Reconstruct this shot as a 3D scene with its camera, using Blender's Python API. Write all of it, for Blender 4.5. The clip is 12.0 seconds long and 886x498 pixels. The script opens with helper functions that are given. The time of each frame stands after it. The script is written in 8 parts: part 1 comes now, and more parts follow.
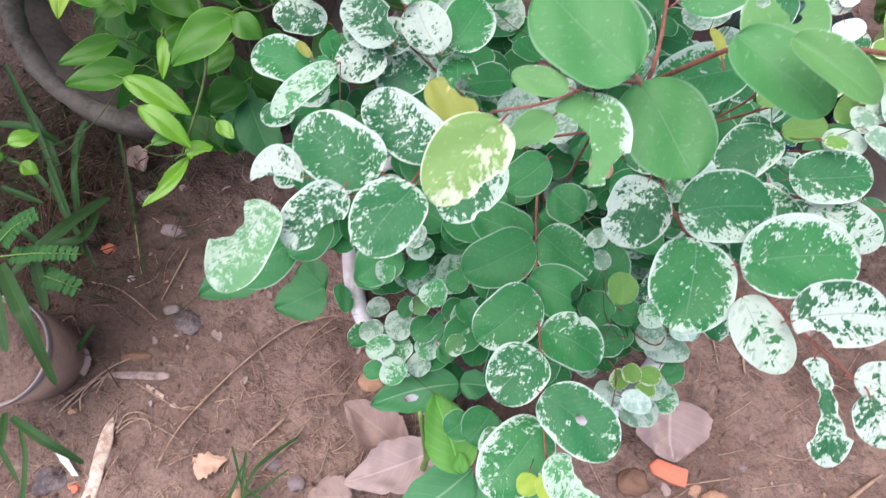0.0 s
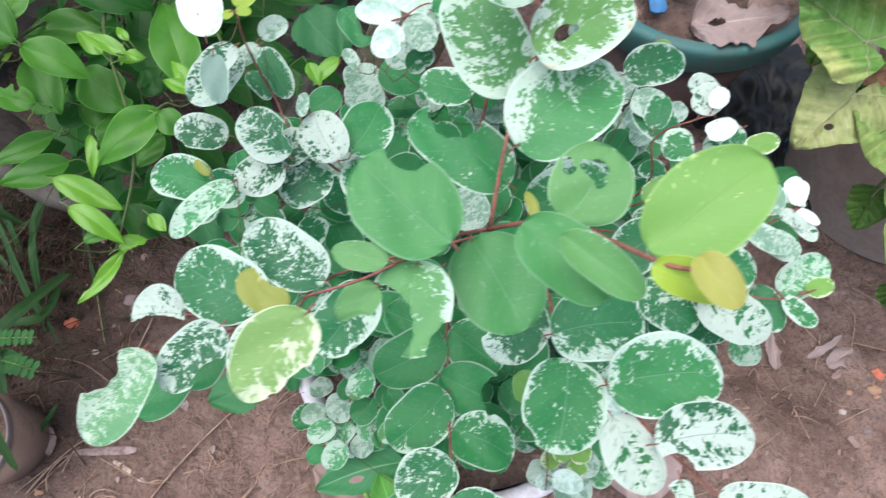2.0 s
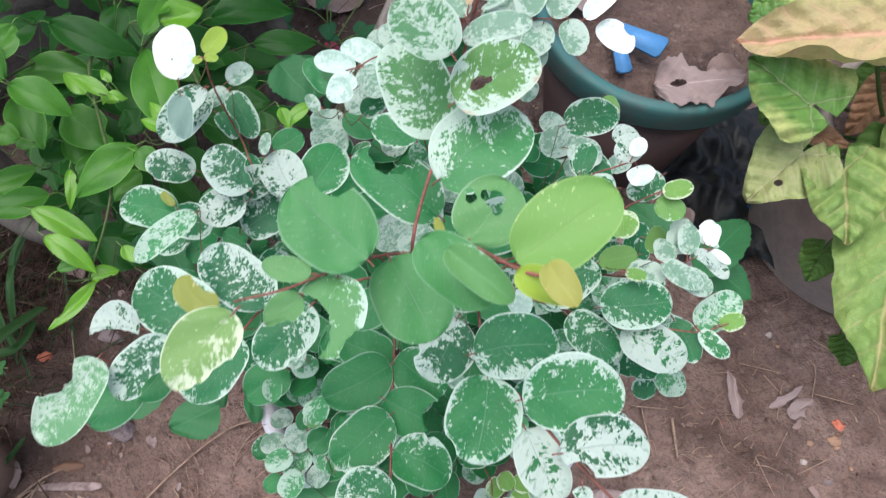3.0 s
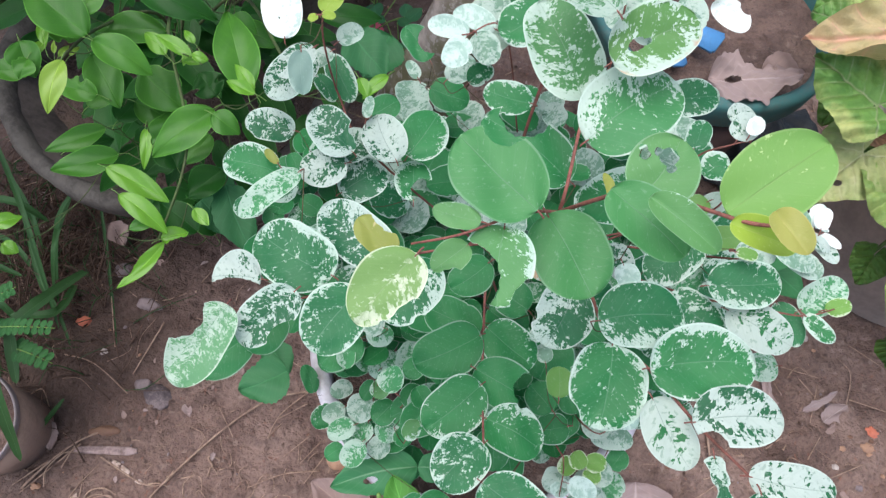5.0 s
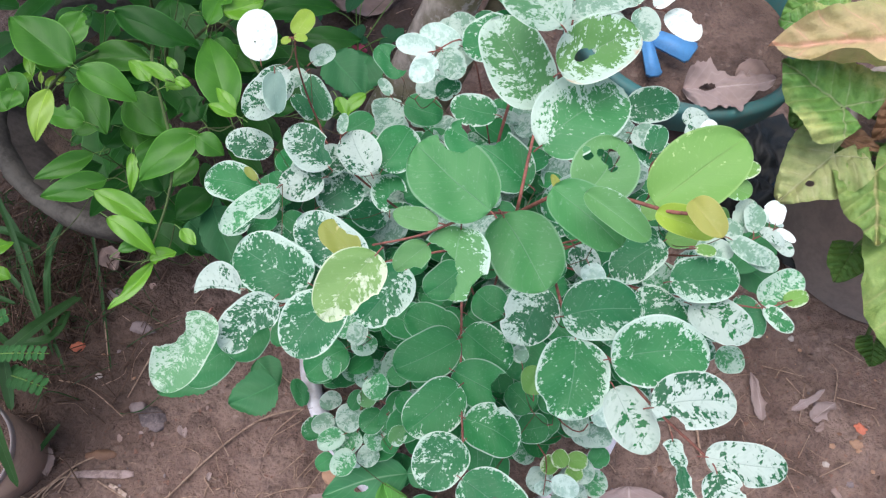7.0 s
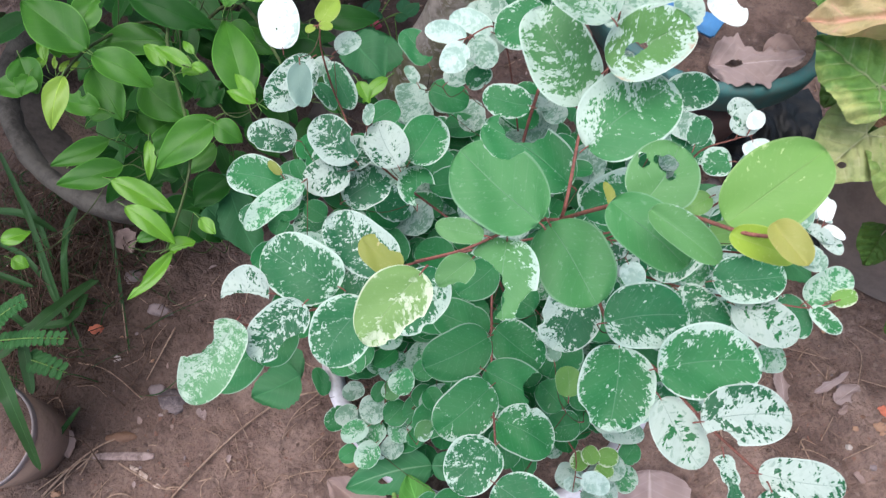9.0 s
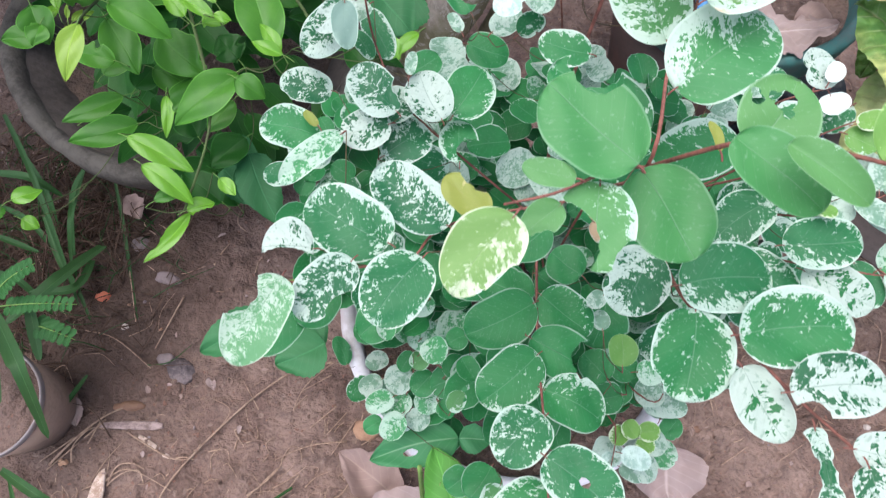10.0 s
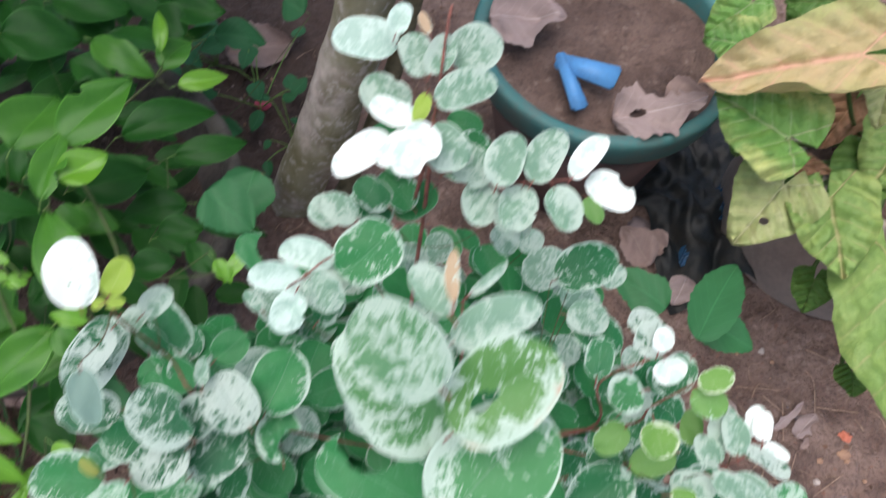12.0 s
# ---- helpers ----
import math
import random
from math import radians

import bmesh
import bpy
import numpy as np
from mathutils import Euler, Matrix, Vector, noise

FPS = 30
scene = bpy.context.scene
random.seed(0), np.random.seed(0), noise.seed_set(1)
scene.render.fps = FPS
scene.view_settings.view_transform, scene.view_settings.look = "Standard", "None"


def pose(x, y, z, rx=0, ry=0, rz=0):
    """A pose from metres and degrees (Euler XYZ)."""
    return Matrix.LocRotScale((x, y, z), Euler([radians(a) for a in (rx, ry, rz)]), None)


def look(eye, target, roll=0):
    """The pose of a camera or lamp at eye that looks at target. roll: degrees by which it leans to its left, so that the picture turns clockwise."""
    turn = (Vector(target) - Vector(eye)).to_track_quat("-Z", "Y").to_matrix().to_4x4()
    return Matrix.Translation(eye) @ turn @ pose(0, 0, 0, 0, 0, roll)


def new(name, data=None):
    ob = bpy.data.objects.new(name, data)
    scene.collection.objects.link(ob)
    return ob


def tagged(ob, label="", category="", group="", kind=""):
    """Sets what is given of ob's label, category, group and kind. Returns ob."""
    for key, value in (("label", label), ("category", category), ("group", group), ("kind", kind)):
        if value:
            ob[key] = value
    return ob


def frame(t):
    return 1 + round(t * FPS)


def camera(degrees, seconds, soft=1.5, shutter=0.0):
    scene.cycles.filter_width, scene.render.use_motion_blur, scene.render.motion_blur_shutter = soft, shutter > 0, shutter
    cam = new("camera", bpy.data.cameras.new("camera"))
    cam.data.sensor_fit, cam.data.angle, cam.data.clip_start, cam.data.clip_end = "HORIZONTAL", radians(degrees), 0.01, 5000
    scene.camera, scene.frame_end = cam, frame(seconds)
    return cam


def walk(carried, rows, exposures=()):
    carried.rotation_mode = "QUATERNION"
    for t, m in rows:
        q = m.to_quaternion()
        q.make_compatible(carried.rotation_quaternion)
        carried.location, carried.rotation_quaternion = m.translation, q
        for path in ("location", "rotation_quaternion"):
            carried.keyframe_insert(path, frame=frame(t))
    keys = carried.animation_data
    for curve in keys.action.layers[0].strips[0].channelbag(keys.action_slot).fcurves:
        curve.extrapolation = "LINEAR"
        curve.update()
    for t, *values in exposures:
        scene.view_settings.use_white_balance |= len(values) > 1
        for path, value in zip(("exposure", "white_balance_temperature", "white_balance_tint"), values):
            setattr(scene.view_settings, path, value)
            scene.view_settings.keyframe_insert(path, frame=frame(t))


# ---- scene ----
cam = camera(64.1, 12.0, soft=1.3, shutter=0.5)
PATH = [
    (0, (0.089, 0.131, 0.853), (0.109, 0.861, -1.009), 7.5),
    (0.5, (0.086, 0.12, 0.854), (0.087, 0.837, -1.013), 6.8),
    (1, (0.096, 0.132, 0.858), (0.11, 0.868, -1.002), 6.1),
    (1.5, (0.105, 0.147, 0.865), (0.099, 0.894, -0.99), 3.2),
    (2, (0.125, 0.163, 0.871), (0.16, 0.965, -0.962), 5.0),
    (2.5, (0.141, 0.16, 0.874), (0.201, 1.02, -0.931), 6.9),
    (3, (0.144, 0.146, 0.89), (0.206, 1.078, -0.879), 7.6),
    (3.2, (0.139, 0.139, 0.889), (0.185, 1.065, -0.884), 7.4),
    (4.8, (0.106, 0.133, 0.881), (0.153, 1.061, -0.89), 9.7),
    (5, (0.102, 0.133, 0.881), (0.145, 1.047, -0.897), 9.6),
    (5.5, (0.102, 0.136, 0.877), (0.155, 1.03, -0.911), 10.3),
    (6, (0.11, 0.137, 0.888), (0.166, 1.067, -0.882), 8.4),
    (6.5, (0.112, 0.126, 0.889), (0.177, 1.067, -0.874), 8.7),
    (7, (0.112, 0.123, 0.892), (0.163, 1.081, -0.862), 7.9),
    (7.2, (0.113, 0.125, 0.892), (0.174, 1.084, -0.862), 8.2),
    (8.8, (0.102, 0.133, 0.888), (0.136, 1.036, -0.896), 7.2),
    (9, (0.102, 0.138, 0.886), (0.129, 1.026, -0.906), 6.6),
    (9.5, (0.088, 0.133, 0.874), (0.1, 0.976, -0.939), 6.6),
    (10, (0.082, 0.138, 0.863), (0.119, 0.969, -0.956), 8.2),
    (10.5, (0.085, 0.167, 0.87), (0.113, 1.007, -0.944), 5.6),
    (11, (0.101, 0.195, 0.877), (0.147, 1.048, -0.932), 3.9),
    (11.5, (0.115, 0.215, 0.875), (0.208, 1.049, -0.941), 5.0),
    (12, (0.138, 0.253, 0.877), (0.312, 1.165, -0.895), 5.6),
]
# the phone's own exposure drifts as it moves
EXPOSURES = [(0.0, 1.17, 6600, 17), (0.5, 1.22, 6700, 18), (1.0, 1.23, 6500, 15), (1.5, 1.16, 6400, 12), (2.0, 1.09, 6400, 10), (2.5, 0.91, 6400, 10), (3.0, 0.92, 6400, 11),
             (5.0, 0.91, 6350, 12), (9.0, 0.91, 6350, 12), (9.5, 1.00, 6350, 12), (10.0, 1.16, 6350, 12), (10.5, 1.05, 6350, 11), (11.0, 0.90, 6400, 10), (11.5, 0.89, 6400, 10), (12.0, 0.82, 6500, 12)]
walk(cam, [(t, look(eye, target, roll)) for t, eye, target, roll in PATH], EXPOSURES)

# ---- light: bright hazy day, soft sun from high above ----
SUN_EL, SUN_AZ = 75.0, 270.0
world = bpy.data.worlds.new("sky")
scene.world = world
world.use_nodes = True
wn, wl = world.node_tree.nodes, world.node_tree.links
sky = wn.new("ShaderNodeTexSky")
sky.sky_type, sky.sun_disc = "NISHITA", False
sky.sun_elevation, sky.sun_rotation = radians(SUN_EL), radians(SUN_AZ)
sky.dust_density = 4.0
wl.new(sky.outputs[0], wn["Background"].inputs["Color"])
wn["Background"].inputs["Strength"].default_value = 0.11
sun_data = bpy.data.lights.new("sun", "SUN")
sun_data.energy, sun_data.angle, sun_data.color = 2.1, radians(70), (0.98, 0.98, 1.0)
sun = new("sun", sun_data)
az, el = radians(SUN_AZ), radians(SUN_EL)
sun.matrix_world = look((math.sin(az) * math.cos(el) * 5, math.cos(az) * math.cos(el) * 5, math.sin(el) * 5), (0, 0, 0))


# ---- materials ----
class Mat:
    """A node material with a Principled shader and short ways to add nodes."""

    def __init__(self, name, rough=0.6, spec=0.4):
        self.m = bpy.data.materials.new(name)
        self.m.use_nodes = True
        self.n, self.l = self.m.node_tree.nodes, self.m.node_tree.links
        self.b = self.n["Principled BSDF"]
        self.b.inputs["Roughness"].default_value = rough
        self.b.inputs["Specular IOR Level"].default_value = spec
        self.out = self.n["Material Output"]

    def put(self, value, socket):
        if hasattr(value, "is_output"):
            self.l.new(value, socket)
        elif isinstance(value, tuple):
            socket.default_value = (*value, 1.0) if len(value) == 3 and socket.type == "RGBA" else value
        else:
            socket.default_value = value

    def math(self, op, a, b=0.0, c=0.0):
        k = self.n.new("ShaderNodeMath")
        k.operation = op
        for value, socket in zip((a, b, c), k.inputs):
            self.put(value, socket)
        return k.outputs[0]

    def mix(self, f, a, b, blend="MIX"):
        k = self.n.new("ShaderNodeMix")
        k.data_type, k.blend_type = "RGBA", blend
        self.put(f, k.inputs[0]), self.put(a, k.inputs[6]), self.put(b, k.inputs[7])
        return k.outputs[2]

    def step(self, x, lo, hi):
        k = self.n.new("ShaderNodeMapRange")
        k.interpolation_type = "SMOOTHSTEP"
        self.put(x, k.inputs[0])
        k.inputs[1].default_value, k.inputs[2].default_value = lo, hi
        return k.outputs[0]

    def coord(self, which="Object"):
        return self.n.new("ShaderNodeTexCoord").outputs[which]

    def random(self):
        return self.n.new("ShaderNodeObjectInfo").outputs["Random"]

    def shifted(self, coords, by=7.0):
        k = self.n.new("ShaderNodeVectorMath")
        k.operation = "ADD"
        self.l.new(coords, k.inputs[0])
        self.l.new(self.math("MULTIPLY", self.random(), by), k.inputs[1])
        return k.outputs[0]

    def noise(self, scale, detail=3.0, rough=0.55, coords=None, distort=0.0):
        k = self.n.new("ShaderNodeTexNoise")
        k.inputs["Scale"].default_value, k.inputs["Detail"].default_value = scale, detail
        k.inputs["Roughness"].default_value, k.inputs["Distortion"].default_value = rough, distort
        if coords is not None:
            self.l.new(coords, k.inputs["Vector"])
        return k.outputs[0]

    def wobbled(self, coords, scale, by):
        k, n = self.n.new("ShaderNodeVectorMath"), self.n.new("ShaderNodeTexNoise")
        k.operation = "MULTIPLY_ADD"
        n.inputs["Scale"].default_value, n.inputs["Detail"].default_value = scale, 2.0
        self.l.new(coords, n.inputs["Vector"])
        self.l.new(n.outputs["Color"], k.inputs[0])
        k.inputs[1].default_value = (by, by, 0.0)
        self.l.new(coords, k.inputs[2])
        return k.outputs[0]

    def cell_place(self, scale, coords):
        """One place for each little cell, so that what is read there comes in angular flecks."""
        k = self.n.new("ShaderNodeTexVoronoi")
        k.inputs["Scale"].default_value = scale
        self.l.new(coords, k.inputs["Vector"])
        return k.outputs["Position"]

    def crumb(self, scale, coords):
        """Rounded crumbs: how far from the middle of each, and a random tone for each."""
        k, split = self.n.new("ShaderNodeTexVoronoi"), self.n.new("ShaderNodeSeparateColor")
        k.inputs["Scale"].default_value = scale
        self.l.new(coords, k.inputs["Vector"])
        self.l.new(k.outputs["Color"], split.inputs[0])
        return k.outputs["Distance"], split.outputs[0]

    def uv(self):
        k = self.n.new("ShaderNodeSeparateXYZ")
        self.l.new(self.coord("UV"), k.inputs[0])
        return k.outputs[0], k.outputs[1]

    def bump(self, height, strength=0.4, distance=0.001):
        k = self.n.new("ShaderNodeBump")
        k.inputs["Strength"].default_value, k.inputs["Distance"].default_value = strength, distance
        self.l.new(height, k.inputs["Height"])
        self.l.new(k.outputs[0], self.b.inputs["Normal"])
        return k.outputs[0]

    def colour(self, value):
        self.put(value, self.b.inputs["Base Color"])
        return self

    def translucent(self, colour, share):
        t, s = self.n.new("ShaderNodeBsdfTranslucent"), self.n.new("ShaderNodeMixShader")
        self.put(colour, t.inputs[0])
        s.inputs[0].default_value = share
        self.l.new(self.b.outputs[0], s.inputs[1])
        self.l.new(t.outputs[0], s.inputs[2])
        self.l.new(s.outputs[0], self.out.inputs[0])
        return self


def variegated(name, green, deep, white, thr, edge, size=560.0, rough=0.46, soft=0.014, share=0.3, rib=0.55, patchy=0.46, lop=0.22, line_share=0.75, scorch=None):
    """A bush leaf: green with angular white flecks that follow the side veins and thicken towards the margin, a pale rim and midrib."""
    m = Mat(name, rough, 0.27)
    u, v = m.uv()
    signed = m.math("SUBTRACT", m.math("MULTIPLY", v, 2.0), 1.0)
    across = m.math("ABSOLUTE", signed)
    along = m.math("ABSOLUTE", m.math("SUBTRACT", m.math("MULTIPLY", u, 2.0), 1.0))
    out = m.math("MAXIMUM", across, m.math("MULTIPLY", along, 0.97))
    rim = m.math("POWER", out, 4.5)
    split, join = m.n.new("ShaderNodeSeparateXYZ"), m.n.new("ShaderNodeCombineXYZ")
    m.l.new(m.coord(), split.inputs[0])
    m.put(m.math("SUBTRACT", split.outputs[0], m.math("MULTIPLY", m.math("ABSOLUTE", split.outputs[1]), 0.38)), join.inputs[0])
    m.put(m.math("MULTIPLY", split.outputs[1], 0.80), join.inputs[1])
    m.put(m.math("MULTIPLY", m.random(), 3.0), join.inputs[2])
    co = join.outputs[0]
    rough_co = m.wobbled(co, 900.0, 0.0014)
    coarse = m.noise(size * 0.85, 4.0, 0.65, m.cell_place(size * 2.5, rough_co), 0.4)
    fine = m.noise(size * 2.2, 2.0, 0.6, m.cell_place(size * 5.0, rough_co))
    patch = m.noise(105.0, 2.0, 0.5, co, 0.5)
    fleck = m.math("ADD", m.math("MULTIPLY", coarse, 0.72), m.math("MULTIPLY_ADD", fine, 0.46, -0.09))
    level = m.math("ADD", m.math("MULTIPLY_ADD", rim, edge, fleck), m.math("MULTIPLY", m.math("SUBTRACT", patch, 0.5), patchy))
    level = m.math("ADD", level, m.math("MULTIPLY", m.math("SUBTRACT", m.random(), 0.5), 0.06))
    tilt = m.math("SUBTRACT", m.math("FRACT", m.math("MULTIPLY", m.random(), 37.0)), 0.5)
    level = m.math("ADD", level, m.math("MULTIPLY", m.math("MULTIPLY", signed, tilt), lop))
    mask = m.step(level, thr - soft, thr + soft)
    tone = m.mix(m.noise(80.0, 3.0, 0.55, co), green, deep)
    tone = m.mix(m.math("MULTIPLY", m.random(), 0.3), tone, deep)
    stray = m.noise(900.0, 3.0, 0.65, co)
    tone = m.mix(m.math("MULTIPLY", m.step(stray, 0.58, 0.72), 0.14), tone, white)
    pale = m.mix(m.math("MULTIPLY", m.noise(520.0, 3.0, 0.65, co), 0.42), white, tuple(0.5 * w + 0.5 * g for w, g in zip(white, green)))
    pale = m.mix(m.math("MULTIPLY", m.step(fine, 0.60, 0.64), 0.30), pale, green)
    colour = m.mix(mask, tone, pale)
    ribs = m.math("SUBTRACT", 1.0, m.step(across, 0.0, 0.030))
    veins = m.math("SINE", m.math("MULTIPLY", m.math("SUBTRACT", u, m.math("MULTIPLY", across, 0.32)), 44.0))
    veins = m.math("MULTIPLY", m.step(veins, 0.90, 1.0), patch)
    light = tuple(min(1.0, 0.6 * g + 0.25 * w) for g, w in zip(green, white))
    colour = m.mix(m.math("MULTIPLY", ribs, rib), colour, light)
    colour = m.mix(m.math("MULTIPLY", veins, 0.16), colour, light)
    if scorch:
        burnt = m.step(m.math("ADD", m.math("MULTIPLY", m.noise(60.0, 4.0, 0.65, co), 1.5), m.math("MULTIPLY", signed, scorch)), 1.05, 1.18)
        colour = m.mix(m.math("MULTIPLY", burnt, 0.75), colour, (0.52, 0.30, 0.19))
    line = m.step(out, 0.93, 0.965)
    colour = m.mix(m.math("MULTIPLY", line, line_share), colour, tuple(1.08 * w for w in white))
    m.colour(colour)
    m.put(m.math("MULTIPLY_ADD", m.noise(140.0, 3.0, 0.6, co), 0.25, rough - 0.14), m.b.inputs["Roughness"])
    relief = m.math("ADD", m.math("MULTIPLY", stray, 0.35), m.math("ADD", m.math("MULTIPLY", patch, 0.8), m.math("MULTIPLY", m.math("ADD", ribs, m.math("MULTIPLY", veins, 0.15)), -0.6)))
    m.bump(relief, 0.35, 0.0009)
    return m.translucent(colour, share).m


G, D, WH = (0.042, 0.270, 0.082), (0.019, 0.155, 0.047), (0.52, 0.66, 0.57)
PALE = (0.50, 0.66, 0.56)
LEAVES = {
    "g": variegated("leaf_green", G, D, WH, 0.86, 0.05, line_share=0.4),
    "gn": variegated("leaf_soft_green", (0.080, 0.284, 0.090), (0.050, 0.212, 0.065), WH, 0.84, 0.06, line_share=0.15),
    "g2": variegated("leaf_green_flecked", G, D, WH, 0.69, 0.15),
    "v": variegated("leaf_variegated", (0.032, 0.215, 0.076), (0.015, 0.125, 0.045), WH, 0.640, 0.22),
    "vw": variegated("leaf_half_white", (0.024, 0.165, 0.066), (0.012, 0.10, 0.04), (0.52, 0.64, 0.57), 0.55, 0.16, 520.0),
    "v2": variegated("leaf_mottled", (0.105, 0.29, 0.105), (0.05, 0.20, 0.06), WH, 0.55, 0.17, 400.0),
    "v5": variegated("leaf_mottled_scorched", (0.135, 0.29, 0.085), (0.07, 0.22, 0.055), WH, 0.575, 0.17, 400.0, scorch=-0.45),
    "m": variegated("leaf_grey_spotted", (0.095, 0.25, 0.115), (0.05, 0.18, 0.07), (0.40, 0.52, 0.44), 0.50, 0.12, 380.0, soft=0.04),
    "e3": variegated("leaf_white_streaked", (0.085, 0.30, 0.115), (0.04, 0.20, 0.06), (0.54, 0.67, 0.59), 0.57, 0.20, 440.0, lop=0.6),
    "e": variegated("leaf_white_edged", G, D, WH, 0.66, 0.26),
    "e2": variegated("leaf_broad_white_edge", G, D, (0.54, 0.67, 0.59), 0.66, 0.32),
    "w": variegated("leaf_white_flecked", (0.020, 0.14, 0.055), (0.012, 0.10, 0.04), (0.52, 0.62, 0.56), 0.44, 0.04, 330.0, patchy=0.40),
    "w3": variegated("leaf_white_blotched", D, D, (0.49, 0.59, 0.53), 0.475, 0.22, 250.0, patchy=0.6),
    "W": variegated("leaf_white", (0.56, 0.68, 0.61), (0.42, 0.55, 0.48), (0.70, 0.77, 0.73), 0.44, 0.1, 160.0, share=0.1, rib=0.1),
    "wp": variegated("leaf_pale_mint", (0.40, 0.56, 0.48), (0.28, 0.44, 0.36), (0.53, 0.67, 0.60), 0.50, 0.10, 300.0, soft=0.08, share=0.15, rib=0.2),
    "p": variegated("leaf_silver", (0.22, 0.37, 0.27), (0.13, 0.28, 0.18), (0.47, 0.59, 0.51), 0.50, 0.1, 420.0, soft=0.07),
    "p2": variegated("leaf_pale_mottled", (0.085, 0.30, 0.135), G, (0.48, 0.64, 0.53), 0.515, 0.10, 520.0, soft=0.04),
    "p3": variegated("leaf_pale_green_clouded", (0.150, 0.35, 0.175), (0.085, 0.275, 0.105), (0.47, 0.60, 0.49), 0.53, 0.06, 640.0, soft=0.05),
    "q": variegated("leaf_grey_underside", (0.22, 0.35, 0.30), (0.16, 0.27, 0.22), PALE, 0.70, 0.10, 100.0, soft=0.1, rib=0.1),
    "l": variegated("leaf_light_green", (0.135, 0.325, 0.115), (0.095, 0.265, 0.085), PALE, 0.76, 0.10, line_share=0.2),
    "l2": variegated("leaf_light_green_edged", (0.125, 0.325, 0.12), (0.085, 0.255, 0.085), PALE, 0.68, 0.20),
    "y": variegated("leaf_yellow_green", (0.34, 0.47, 0.06), (0.25, 0.40, 0.05), (0.7, 0.75, 0.35), 0.84, 0.05, line_share=0.2),
    "y2": variegated("leaf_yellow_green_mottled", (0.205, 0.36, 0.11), (0.15, 0.30, 0.085), (0.60, 0.68, 0.50), 0.575, 0.04, 420.0, soft=0.05),
    "y3": variegated("leaf_lime", (0.215, 0.41, 0.105), (0.165, 0.36, 0.085), (0.5, 0.66, 0.3), 0.74, 0.05, share=0.35, line_share=0.2),
    "y4": variegated("leaf_lime_white_edged", (0.19, 0.38, 0.075), (0.12, 0.29, 0.055), (0.58, 0.68, 0.48), 0.68, 0.30),
    "y5": variegated("leaf_soft_lime", (0.18, 0.37, 0.09), (0.12, 0.29, 0.07), PALE, 0.74, 0.10, line_share=0.2),
    "o": variegated("leaf_olive_orange", (0.29, 0.30, 0.065), (0.22, 0.28, 0.055), (0.5, 0.45, 0.2), 0.80, 0.10, line_share=0.2),
    "oo": variegated("leaf_amber", (0.42, 0.36, 0.11), (0.30, 0.36, 0.085), (0.6, 0.5, 0.25), 0.80, 0.10, share=0.3, line_share=0.2),
    "k": variegated("leaf_salmon_bud", (0.55, 0.38, 0.26), (0.45, 0.34, 0.2), WH, 0.64, 0.10),
}


def plain_leaf(name, light, dark, rough, share, rib=0.5, veins=0.35, vein_colour=None, blotch=0.0, blotch_colour=(0.5, 0.3, 0.2), count=46.0, ripple=0.03, spec=0.22, rim=0.0):
    """A leaf of one tone with a midrib, side veins and a few blotches."""
    m = Mat(name, rough, spec)
    co = m.shifted(m.coord(), 3.0)
    u, v = m.uv()
    across = m.math("ABSOLUTE", m.math("SUBTRACT", m.math("MULTIPLY", v, 2.0), 1.0))
    tone = m.mix(m.noise(55.0, 4.0, 0.6, co), light, dark)
    tone = m.mix(m.math("MULTIPLY", m.random(), 0.55), tone, dark)
    if blotch:
        tone = m.mix(m.math("MULTIPLY", m.step(m.noise(38.0, 3.0, 0.6, co), 0.50, 0.72), blotch), tone, blotch_colour)
    vc = vein_colour or tuple(min(1, c * 1.9 + 0.02) for c in light)
    ribs = m.math("SUBTRACT", 1.0, m.step(across, 0.0, 0.07))
    wave = m.math("SINE", m.math("MULTIPLY", m.math("SUBTRACT", u, m.math("MULTIPLY", across, 0.30)), count))
    side = m.math("MULTIPLY", m.step(wave, 0.80, 1.0), m.noise(70.0, 2.0, 0.5, co))
    colour = m.mix(m.math("MULTIPLY", ribs, rib), tone, vc)
    colour = m.mix(m.math("MULTIPLY", side, veins), colour, vc)
    if rim:
        colour = m.mix(m.math("MULTIPLY", m.step(across, 0.93, 0.97), rim), colour, vc)
    m.colour(colour)
    m.bump(m.math("ADD", m.math("MULTIPLY", m.noise(260.0, 3.0, 0.6, co), 0.4), m.math("ADD", m.math("MULTIPLY", ribs, -0.6), m.math("MULTIPLY", wave, ripple))), 0.35, 0.0012)
    return m.translucent(colour, share).m


